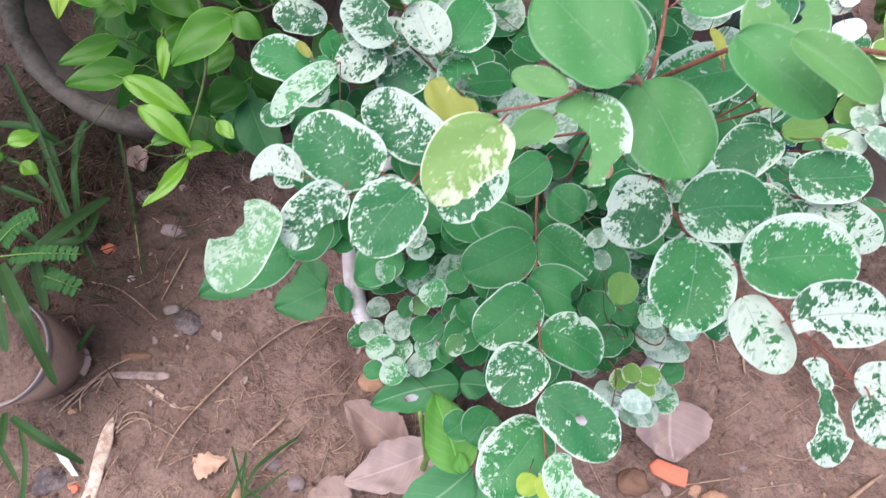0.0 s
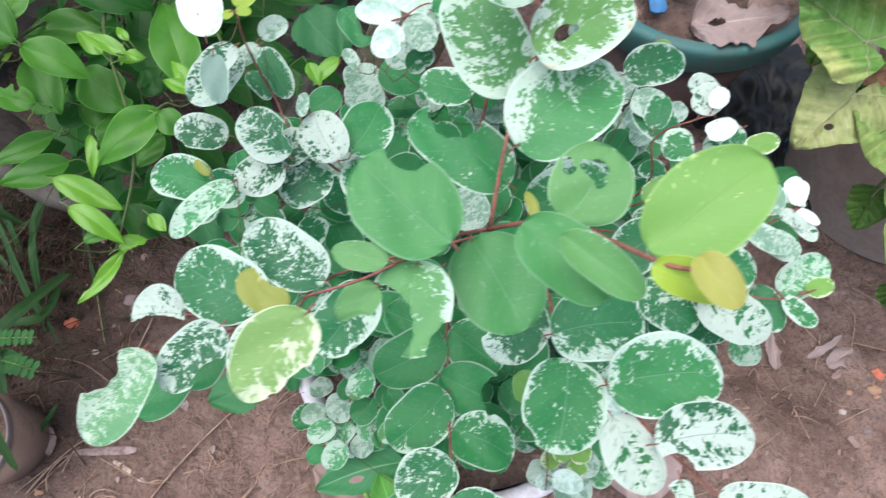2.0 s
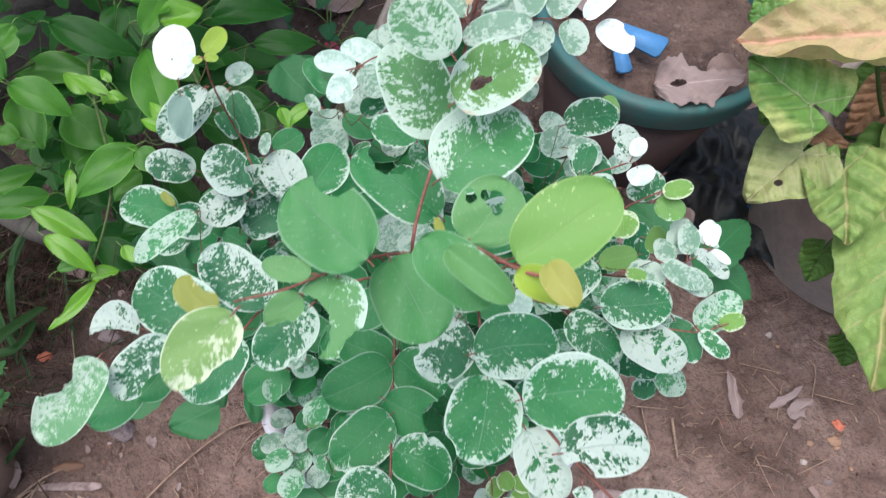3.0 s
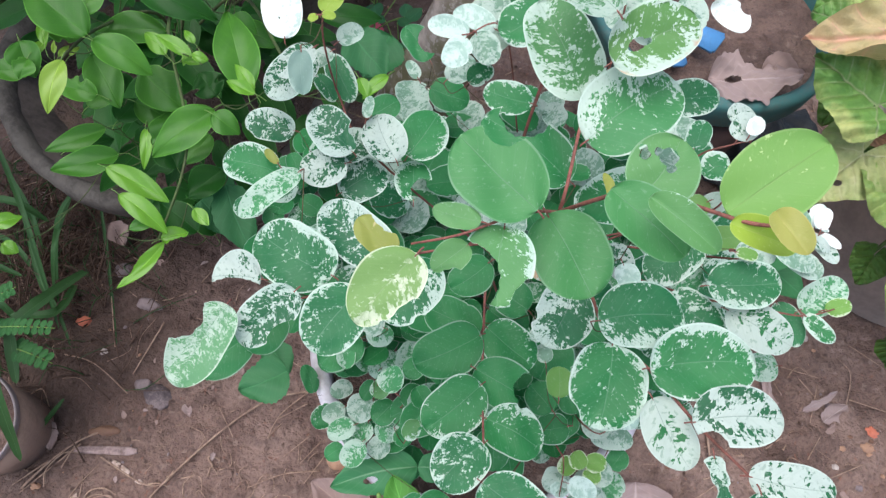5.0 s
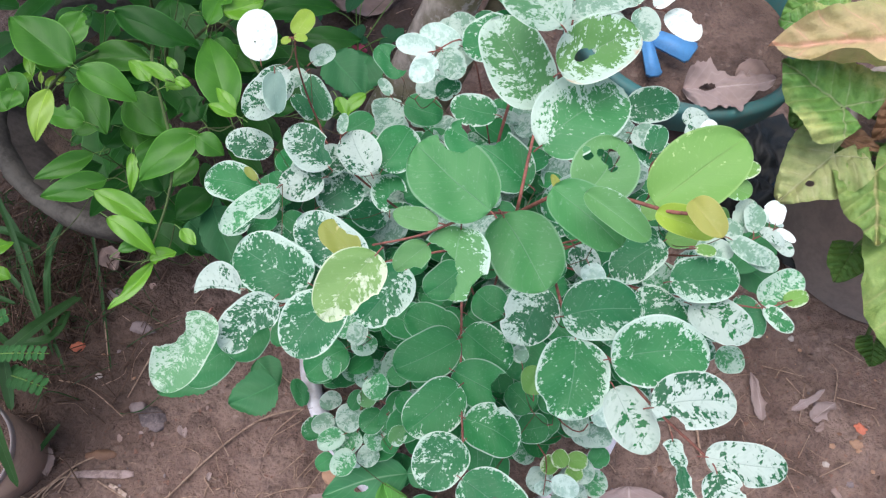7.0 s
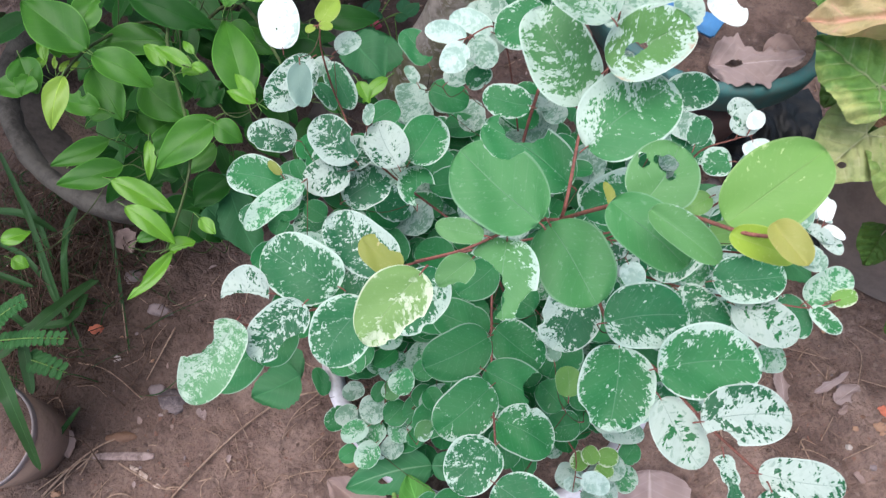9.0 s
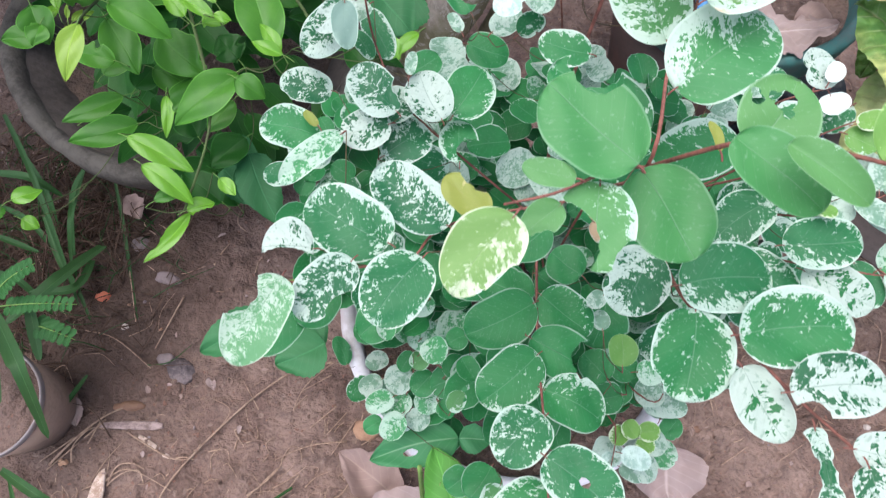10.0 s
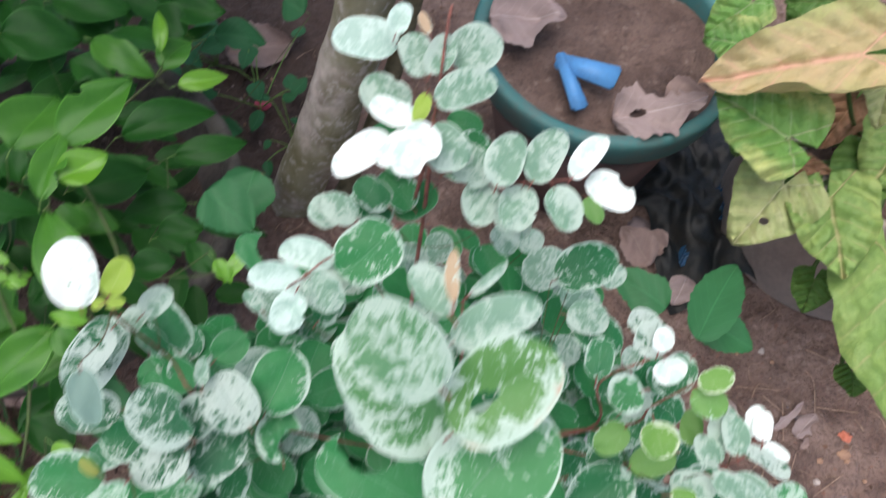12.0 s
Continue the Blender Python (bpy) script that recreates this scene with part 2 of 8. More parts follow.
LEAVES.update({
    "c": plain_leaf("citrus_leaf", (0.105, 0.305, 0.034), (0.034, 0.145, 0.018), 0.38, 0.26, 0.10, 0.05, ripple=0.012, spec=0.28, rim=0.35),
    # Deeper green for back and inner leaves, their shade put into the colour.
    "cd": plain_leaf("citrus_leaf_dark_shaded", (0.028, 0.130, 0.018), (0.010, 0.058, 0.009), 0.40, 0.15, 0.10, 0.04, spec=0.16, rim=0.45),
    "cb": plain_leaf("citrus_leaf_young", (0.19, 0.43, 0.035), (0.11, 0.31, 0.022), 0.34, 0.3, 0.3, 0.05, spec=0.5),
    "cy": plain_leaf("citrus_leaf_yellowing", (0.33, 0.50, 0.06), (0.22, 0.40, 0.05), 0.36, 0.3, 0.4, 0.1, spec=0.5),
    "n": plain_leaf("weed_leaf", (0.05, 0.20, 0.075), (0.032, 0.14, 0.05), 0.5, 0.22, 0.2, 0.12),
    "nf": plain_leaf("weed_leaf_pale_rib", (0.068, 0.262, 0.105), (0.045, 0.20, 0.078), 0.5, 0.22, 0.75, 0.16, (0.24, 0.44, 0.26)),
    "db": plain_leaf("dry_leaf_peach", (0.66, 0.45, 0.34), (0.50, 0.32, 0.235), 0.75, 0.08, 0.3, 0.3, (0.72, 0.52, 0.40), 0.4, (0.42, 0.25, 0.17)),
    "n2": plain_leaf("weed_leaf_bright", (0.13, 0.37, 0.07), (0.08, 0.27, 0.05), 0.48, 0.25, 0.4, 0.2),
    "d": plain_leaf("dry_leaf", (0.39, 0.285, 0.25), (0.27, 0.19, 0.17), 0.75, 0.06, 0.45, 0.3, (0.42, 0.32, 0.27), 0.5, (0.22, 0.15, 0.13)),
    "d2": plain_leaf("dry_leaf_pink", (0.44, 0.345, 0.325), (0.32, 0.24, 0.225), 0.7, 0.08, 0.7, 0.3, (0.55, 0.45, 0.42), 0.3, (0.3, 0.2, 0.2)),
    "f": plain_leaf("fern_leaf", (0.055, 0.185, 0.050), (0.030, 0.12, 0.032), 0.5, 0.22, 0.3, 0.1),
    "gr": plain_leaf("grass_blade_green", (0.052, 0.135, 0.042), (0.026, 0.075, 0.022), 0.5, 0.2, 0.3, 0.05),
})


def arrow_blade(name, centre, margin, patch, vein, amount=0.6, share=0.18, rib_wide=0.05):
    """An ageing arrowhead leaf: tone shifts from midrib to margin, mottled patches, pale veins fanning from the stalk,
    and pucker shading painted between the veins.
    """
    m = Mat(name, 0.5, 0.3)
    co = m.shifted(m.coord(), 3.0)
    k, v = m.uv()
    u = m.math("DIVIDE", m.math("SUBTRACT", k, 0.254), 0.746)
    across = m.math("ABSOLUTE", m.math("SUBTRACT", m.math("MULTIPLY", v, 2.0), 1.0))
    big, mid, fine = m.noise(22.0, 3.0, 0.6, co, 0.4), m.noise(70.0, 4.0, 0.65, co, 0.3), m.noise(420.0, 3.0, 0.6, co)
    edge = m.step(m.math("ADD", across, m.math("MULTIPLY", m.math("SUBTRACT", big, 0.5), 1.6)), 0.30, 0.95)
    tone = m.mix(edge, centre, margin)
    tone = m.mix(m.math("MULTIPLY", m.step(m.math("MULTIPLY_ADD", mid, 0.4, big), 0.62, 0.85), amount), tone, patch)
    tone = m.mix(m.math("MULTIPLY", m.step(mid, 0.42, 0.66), 0.34), tone, tuple(c * 0.65 for c in centre))
    tone = m.mix(m.math("MULTIPLY", m.step(fine, 0.45, 0.7), 0.14), tone, tuple(c * 0.7 for c in centre))
    ahead = m.step(u, -0.02, 0.02)
    ribs = m.math("MULTIPLY", ahead, m.math("SUBTRACT", 1.0, m.step(across, 0.0, rib_wide)))
    lobe = m.math("SUBTRACT", 1.0, m.step(m.math("ABSOLUTE", m.math("ADD", across, m.math("MULTIPLY", u, 2.1))), 0.0, 0.06))
    ribs = m.math("MAXIMUM", ribs, m.math("MULTIPLY", lobe, m.math("SUBTRACT", 1.0, ahead)))
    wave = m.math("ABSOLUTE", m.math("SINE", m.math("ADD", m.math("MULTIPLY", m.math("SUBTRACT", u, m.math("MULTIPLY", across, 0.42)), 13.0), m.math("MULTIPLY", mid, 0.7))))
    side = m.math("MULTIPLY", m.math("SUBTRACT", 1.0, m.step(wave, 0.0, 0.30)), m.math("SUBTRACT", 1.0, m.step(across, 0.35, 0.95)))
    colour = m.mix(m.math("MULTIPLY", ribs, 0.58), tone, vein)
    colour = m.mix(m.math("MULTIPLY", m.math("MULTIPLY", side, m.step(mid, 0.35, 0.60)), 0.36), colour, vein)
    # Shading of the puckers between side veins, put into the colour.
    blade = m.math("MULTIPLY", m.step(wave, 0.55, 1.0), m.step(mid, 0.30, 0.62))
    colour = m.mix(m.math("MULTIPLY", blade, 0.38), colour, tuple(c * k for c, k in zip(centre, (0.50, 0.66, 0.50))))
    m.colour(colour)
    m.bump(m.math("ADD", m.math("MULTIPLY", fine, 0.4), m.math("ADD", m.math("MULTIPLY_ADD", wave, 0.9, m.math("MULTIPLY", ribs, -0.6)), m.math("MULTIPLY", mid, 1.2))), 0.7, 0.0030)
    return m.translucent(colour, share).m


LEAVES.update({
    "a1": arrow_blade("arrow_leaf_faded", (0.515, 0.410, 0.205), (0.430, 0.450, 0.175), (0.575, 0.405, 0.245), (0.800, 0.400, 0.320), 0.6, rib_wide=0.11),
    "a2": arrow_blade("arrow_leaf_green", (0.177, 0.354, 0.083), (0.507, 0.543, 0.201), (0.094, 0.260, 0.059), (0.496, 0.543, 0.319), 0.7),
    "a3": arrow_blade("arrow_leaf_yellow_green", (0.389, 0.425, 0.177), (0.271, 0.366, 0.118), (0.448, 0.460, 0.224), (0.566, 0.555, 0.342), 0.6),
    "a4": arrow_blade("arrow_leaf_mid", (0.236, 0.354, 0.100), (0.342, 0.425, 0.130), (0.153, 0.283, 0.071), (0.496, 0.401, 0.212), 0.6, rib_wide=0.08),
    # For leaves under the others: green lowered to carry their shade.
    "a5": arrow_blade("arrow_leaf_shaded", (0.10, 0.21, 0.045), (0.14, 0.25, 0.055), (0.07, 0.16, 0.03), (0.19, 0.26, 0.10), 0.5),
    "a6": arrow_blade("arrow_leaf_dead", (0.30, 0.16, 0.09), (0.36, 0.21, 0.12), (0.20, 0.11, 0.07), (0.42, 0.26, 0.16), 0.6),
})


def bark(name, a, b, scale, rough=0.75, bump=0.5, dist=0.002):
    m = Mat(name, rough, 0.25)
    co = m.coord()
    n1, n2 = m.noise(scale, 5.0, 0.6, co), m.noise(scale * 6, 3.0, 0.6, co)
    m.colour(m.mix(m.step(m.math("MULTIPLY_ADD", n2, 0.4, n1), 0.5, 0.95), a, b))
    m.bump(m.math("ADD", n1, m.math("MULTIPLY", n2, 0.6)), bump, dist)
    return m.m


TWIG = bark("twig_red_brown", (0.29, 0.112, 0.088), (0.115, 0.052, 0.042), 180.0)
DEAD = bark("dead_stalk", (0.13, 0.080, 0.056), (0.06, 0.038, 0.029), 160.0)
ARROW_STALK = bark("arrow_stalk", (0.10, 0.16, 0.05), (0.07, 0.11, 0.035), 90.0)
FINE_TWIG = bark("fine_twig_dull", (0.115, 0.085, 0.045), (0.055, 0.050, 0.028), 160.0)
STALK = bark("stalk_green", (0.20, 0.33, 0.09), (0.13, 0.25, 0.06), 120.0)
CITRUS_STEM = bark("citrus_stem", (0.08, 0.13, 0.04), (0.07, 0.08, 0.04), 90.0)
CITRUS_WOOD = bark("citrus_wood", (0.18, 0.16, 0.10), (0.10, 0.09, 0.055), 90.0)
STRAW = bark("straw", (0.42, 0.30, 0.22), (0.22, 0.14, 0.105), 130.0)
STICK = bark("split_stick", (0.70, 0.57, 0.49), (0.34, 0.23, 0.17), 120.0)
GREY_WOOD = bark("grey_splinter", (0.40, 0.30, 0.28), (0.17, 0.12, 0.11), 130.0)
TRUNK = Mat("tree_bark", 0.85, 0.2)
_c = TRUNK.coord()
_n = TRUNK.noise(26.0, 6.0, 0.62, _c)
_moss = TRUNK.step(TRUNK.noise(9.0, 5.0, 0.65, _c), 0.36, 0.54)
_t = TRUNK.mix(TRUNK.step(_n, 0.32, 0.68), (0.29, 0.24, 0.19), (0.70, 0.62, 0.56))
_t = TRUNK.mix(TRUNK.math("MULTIPLY", _moss, 0.75), _t, (0.22, 0.22, 0.105))
TRUNK.colour(TRUNK.mix(TRUNK.math("MULTIPLY", TRUNK.step(TRUNK.noise(70.0, 4.0, 0.7, _c), 0.54, 0.62), 0.6), _t, (0.70, 0.65, 0.60)))
TRUNK.bump(TRUNK.math("ADD", _n, TRUNK.math("MULTIPLY", TRUNK.noise(150.0, 5.0, 0.7, _c), 0.9)), 0.9, 0.005)
TRUNK = TRUNK.m


def earth(name, light, mid, dark, damp=0.3, big=7.0, shade_rounds=()):
    """Soil: smooth trodden earth with broad damp and dry areas, soft clods, fine grit, and rounds (x, y, radius)
    painted darker for shade and dark soil.
    """
    m = Mat(name, 0.88, 0.2)
    co = m.wobbled(m.coord(), 60.0, 0.006)
    a, b, c = m.noise(big, 6.0, 0.62, co, 0.6), m.noise(38.0, 4.0, 0.58, co, 0.4), m.noise(210.0, 3.0, 0.6, co)
    clod = m.noise(17.0, 5.0, 0.6, co, 0.8)
    small, small_tone = m.crumb(190.0, co)
    tone = m.mix(m.step(m.math("MULTIPLY_ADD", clod, 0.4, a), 0.50, 0.95), mid, light)
    wet = m.step(m.noise(4.2, 4.0, 0.6, co, 0.8), 0.52, 0.68)
    tone = m.mix(m.math("MULTIPLY", wet, 0.45), tone, tuple(1.4 * k for k in dark))
    tone = m.mix(m.math("MULTIPLY", m.step(b, 0.48, 0.70), 0.42), tone, dark)
    tone = m.mix(m.math("MULTIPLY", m.step(c, 0.48, 0.66), 0.34), tone, dark)
    tone = m.mix(m.math("MULTIPLY", m.step(m.math("SUBTRACT", 1.0, clod), 0.56, 0.74), 0.55), tone, dark)
    tone = m.mix(m.math("MULTIPLY", m.step(small_tone, 0.70, 1.0), 0.14), tone, dark)
    grit = m.step(small_tone, 0.0, 0.05)
    tone = m.mix(m.math("SUBTRACT", 0.25, m.math("MULTIPLY", grit, 0.25)), tone, (0.44, 0.34, 0.29))
    crumb = m.step(m.noise(120.0, 2.0, 0.5, co), 0.66, 0.72)
    tone = m.mix(m.math("MULTIPLY", crumb, damp), tone, (0.26, 0.12, 0.08))
    # Each round darkens the soil colour: shade painted in, along with darker earth.
    for hx, hy, reach in shade_rounds:
        gap = m.n.new("ShaderNodeVectorMath")
        gap.operation = "DISTANCE"
        m.l.new(co, gap.inputs[0])
        gap.inputs[1].default_value = (hx, hy, 0.0)
        shade_mask = m.step(m.math("SUBTRACT", m.math("MULTIPLY", clod, 0.16), gap.outputs["Value"]), 0.02 - reach, 0.17 - reach)
        tone = m.mix(m.math("MULTIPLY", shade_mask, 0.72), tone, dark)
    m.colour(tone)
    m.put(m.math("MULTIPLY_ADD", m.step(a, 0.35, 0.65), 0.40, 0.46), m.b.inputs["Roughness"])
    m.bump(m.math("ADD", m.math("MULTIPLY", clod, 0.7), m.math("ADD", m.math("ADD", m.math("MULTIPLY", b, 0.7), m.math("MULTIPLY", c, 0.5)), m.math("MULTIPLY", small, -0.08))), 0.9, 0.012)
    return m.m


SOIL = earth("garden_soil", (0.305, 0.212, 0.176), (0.172, 0.110, 0.089), (0.055, 0.036, 0.029), 0.5, shade_rounds=((-0.43, 0.48, 0.28), (-0.22, 1.12, 0.40)))
BOWL_SOIL = earth("dark_bowl_soil", (0.12, 0.085, 0.066), (0.075, 0.050, 0.040), (0.03, 0.021, 0.017), 0.1, 20.0)
POT_SOIL = earth("pot_soil", (0.23, 0.157, 0.128), (0.14, 0.09, 0.072), (0.05, 0.032, 0.027), 0.15, 20.0)


def worn(name, base, dirt, rough, scale=30.0, amount=0.6, bump=0.2, spec=0.4):
    m = Mat(name, rough, spec)
    co = m.coord()
    n1, n2 = m.noise(scale, 5.0, 0.65, co), m.noise(scale * 8, 3.0, 0.6, co)
    mask = m.step(m.math("MULTIPLY_ADD", n2, 0.25, n1), 0.50, 0.82)
    m.colour(m.mix(m.math("MULTIPLY", mask, amount), base, dirt))
    m.bump(m.math("ADD", n1, m.math("MULTIPLY", n2, 0.4)), bump, 0.002)
    return m.m


WHITE_PLASTIC = worn("white_pot_plastic", (0.80, 0.77, 0.82), (0.36, 0.29, 0.26), 0.45, 22.0, 0.55)
TEAL = worn("teal_pot_plastic", (0.050, 0.170, 0.162), (0.12, 0.125, 0.11), 0.62, 26.0, 0.5)
TEAL_SIDE = worn("red_brown_pot_side", (0.075, 0.04, 0.035), (0.04, 0.03, 0.028), 0.6, 18.0, 0.6)
CEMENT_LIP = worn("cement_lip", (0.098, 0.088, 0.074), (0.040, 0.034, 0.029), 0.85, 30.0, 0.9, 0.8)
CEMENT = worn("cement_pot", (0.085, 0.070, 0.061), (0.035, 0.028, 0.024), 0.85, 18.0, 0.85, 0.7)
TAUPE = worn("taupe_pot", (0.47, 0.395, 0.34), (0.29, 0.24, 0.205), 0.7, 16.0, 0.6, 0.3)
CLAY = worn("dusty_clay_pot", (0.285, 0.195, 0.152), (0.16, 0.11, 0.087), 0.8, 25.0, 0.6, 0.3)
RIM_GREY = worn("grey_pot_lip", (0.30, 0.26, 0.26), (0.19, 0.15, 0.14), 0.6, 30.0, 0.5)
BLUE = worn("blue_plastic", (0.10, 0.31, 0.62), (0.08, 0.17, 0.34), 0.45, 40.0, 0.4)
BRICK = worn("brick_shard", (0.64, 0.20, 0.12), (0.48, 0.15, 0.10), 0.8, 60.0, 0.5, 0.4)
STONE_TAN = worn("tan_pebble", (0.42, 0.25, 0.16), (0.28, 0.16, 0.11), 0.8, 60.0, 0.6, 0.5)
STONE_GREY = worn("grey_pebble", (0.24, 0.19, 0.19), (0.13, 0.10, 0.10), 0.8, 70.0, 0.6, 0.5)
STONE_PALE = worn("pale_pebble", (0.50, 0.44, 0.40), (0.34, 0.27, 0.24), 0.8, 70.0, 0.6, 0.4)
CHARRED = worn("charred_lump", (0.085, 0.068, 0.072), (0.26, 0.205, 0.20), 0.85, 45.0, 0.8, 0.6)
STONE_BROWN = worn("brown_pebble", (0.20, 0.11, 0.07), (0.12, 0.07, 0.05), 0.7, 70.0, 0.6, 0.4)
PAPER = worn("white_scrap", (0.85, 0.86, 0.88), (0.6, 0.55, 0.52), 0.5, 60.0, 0.3)
BLACK_BAG = worn("dark_plastic_scrap", (0.012, 0.015, 0.016), (0.034, 0.029, 0.024), 0.42, 40.0, 0.6, 0.6, 0.25)
BAG_BLUE = worn("blue_sheen_film", (0.03, 0.10, 0.20), (0.02, 0.03, 0.04), 0.25, 60.0, 0.8, 0.5)
PINK = worn("pink_petal", (0.55, 0.08, 0.13), (0.4, 0.06, 0.09), 0.6, 60.0, 0.4)


# ---- builders ----
def mesh_of(name, bm, material=None, smooth=True):
    me = bpy.data.meshes.new(name)
    bm.normal_update()
    bm.to_mesh(me)
    bm.free()
    if material:
        me.materials.append(material)
    if smooth:
        me.polygons.foreach_set("use_smooth", [True] * len(me.polygons))
    return me


def part(name, bm, material, parent, label="", smooth=True):
    ob = new(name, mesh_of(name, bm, material, smooth))
    ob.parent = parent
    if parent:
        ob.matrix_parent_inverse = parent.matrix_basis.inverted()
    return tagged(ob, label=label)


def thing(name, place, label, category, group="", kind=""):
    ob = new(name)
    ob.empty_display_size = 0.02
    ob.matrix_basis = pose(*place)
    return tagged(ob, label, category, group, kind)


def half_width(form, u):
    if form == "round":
        return max(0.0, 1 - abs(2 * (u ** 0.93) - 1) ** 2.35) ** 0.5
    if form == "pointed":
        return max(0.0, math.sin(math.pi * u ** 0.86)) ** 0.66 * (1 - 0.25 * u ** 3)
    if form == "ovate":
        return max(0.0, math.sin(math.pi * u ** 0.74)) ** 0.72
    if form == "toothed":
        return max(0.0, math.sin(math.pi * u ** 0.70)) ** 0.62 * (1 + 0.11 * ((u * 9.3) % 1.0 - 0.5))
    if form == "blade":
        return 0.4 + 0.6 * math.sin(math.pi * min(1, u * 0.9 + 0.1)) if u < 0.98 else 0.05
    return max(0.0, math.sin(math.pi * u ** 0.62)) ** 0.62 * (1.06 - 0.26 * u)


def fill_leaf(bm, m, length, width, form, rng, bites=(), holes=(), nu=12, nv=8, cup=0.10, sag=0.06, ruffle=0.02, jag=0.0, crinkle=0.0, fold=0.0, cuts=()):
    """One leaf blade into bm: x runs from stalk to tip, z is the face. Bites eat the margins, holes go through, and cuts are
    round mouthfuls (along, across, radius) in shares of the length. fold lifts both halves from the midrib."""
    uvl = bm.loops.layers.uv.verify()
    sway, phase, wob = rng.uniform(-0.05, 0.05), rng.uniform(0, 6), rng.uniform(0.6, 1.4)

    def eaten(x, y):
        for a, b, r in cuts:
            dx, dy = x / length - a, y / length - b
            ang = math.atan2(dy, dx)
            reach = r + 0.022 * noise.noise(Vector((math.cos(ang) * 14 * r, math.sin(ang) * 14 * r, phase))) + 0.008 * noise.noise(Vector((math.cos(ang) * 45 * r, math.sin(ang) * 45 * r, phase)))
            d = math.hypot(dx, dy)
            if d < reach:
                return (a + dx / max(d, 1e-6) * reach) * length, (b + dy / max(d, 1e-6) * reach) * length
        return None

    rows = []
    for i in range(nu + 1):
        u = 0.5 - 0.5 * math.cos(math.pi * i / nu)
        row = []
        for j in range(nv + 1):
            v = -1 + 2 * j / nv
            h = half_width(form, u) * (1 + 0.025 * math.sin(9 * u + phase + (2 if v < 0 else 0)))
            if jag:
                h *= 1 + jag * noise.noise(Vector((u * 5, phase + (9 if v < 0 else 0), 0))) + jag * 0.5 * noise.noise(Vector((u * 17, phase + (9 if v < 0 else 0), 3)))
            for side, uc, ur, deep in bites:
                if (side == "L") == (v > 0) and abs(u - uc) < ur:
                    k = (1 - ((u - uc) / ur) ** 2) ** 0.5
                    h *= max(0.0, 1 - deep * k * (1 + 0.10 * math.sin(31 * u + phase) + 0.14 * noise.noise(Vector((u * 34, phase, 1)))))
            y = v * h * width / 2 + sway * length * math.sin(math.pi * u)
            z = (cup * wob * width * (v * v) * h + ruffle * width * math.sin(7 * u + 4 * v + phase) + fold * width * abs(v) * h
                 - sag * length * (u - 0.3) ** 2 * 2 - 0.008 * width * math.exp(-(v * 5) ** 2))
            if crinkle:
                av = abs(v)
                z += crinkle * width * (0.16 * math.sin(38 * (u - 0.30 * av) + phase) * av * (1.15 - av) + 0.7 * av ** 3 * math.sin(9 * u + phase * (1 if v > 0 else 2.3))
                                        + 0.8 * noise.noise(Vector((u * 6, v * 4, phase))) + 0.4 * noise.noise(Vector((u * 15, v * 10, phase))))
            x, lost = u * length, eaten(u * length, y) if cuts else None
            if lost:
                x, y = lost
            row.append((bm.verts.new(m @ Vector((x, y, z))), u, (1.0 if v > 0 else 0.0) if lost else 0.5 + 0.5 * v, lost is not None))
        rows.append(row)
    for i in range(nu):
        for j in range(nv):
            q = (rows[i][j], rows[i + 1][j], rows[i + 1][j + 1], rows[i][j + 1])
            if all(k[3] for k in q):
                continue
            uc, vc = sum(k[1] for k in q) / 4, sum(k[2] for k in q) / 2 - 1
            if any(((uc - a) ** 2 + ((vc - b) * 0.5) ** 2) ** 0.5 < r for a, b, r in holes):
                continue
            f = bm.faces.new([k[0] for k in q])
            for loop, k in zip(f.loops, q):
                loop[uvl].uv = (k[1], k[2])
    if cuts or holes:
        bmesh.ops.delete(bm, geom=[v for v in bm.verts if not v.link_faces], context="VERTS")


def leaf_frame(base, tip, normal):
    base, tip, n = Vector(base), Vector(tip), Vector(normal)
    x = (tip - base).normalized()
    z = (n - x * n.dot(x)).normalized()
    m = Matrix((x, z.cross(x), z)).transposed().to_4x4()
    m.translation = base
    return m, (tip - base).length


SEED = [0]


def leaf_part(owner, base, tip, width, normal, style, form, bites=(), holes=(), cup=0.1, sag=0.06, ruffle=0.02, label="", crinkle=0.0, jag=0.0, fold=0.0, cuts=()):
    SEED[0] += 1
    rng = random.Random(SEED[0])
    m, length = leaf_frame(base, tip, normal)
    bm = bmesh.new()
    nu, nv = (96, 72) if holes else (64, 44) if crinkle or cuts else (40, 16) if bites or jag else (22, 12)
    fill_leaf(bm, Matrix(), length, width, form, rng, bites, holes, nu, nv, cup * rng.uniform(0.3, 1.3), sag * rng.uniform(0, 1.6), ruffle, jag, crinkle, fold, cuts)
    ob = new("leaf", mesh_of("leaf", bm, LEAVES[style]))
    ob.parent = owner
    ob.matrix_parent_inverse = owner.matrix_basis.inverted()
    ob.matrix_basis = m
    return tagged(ob, label=label)


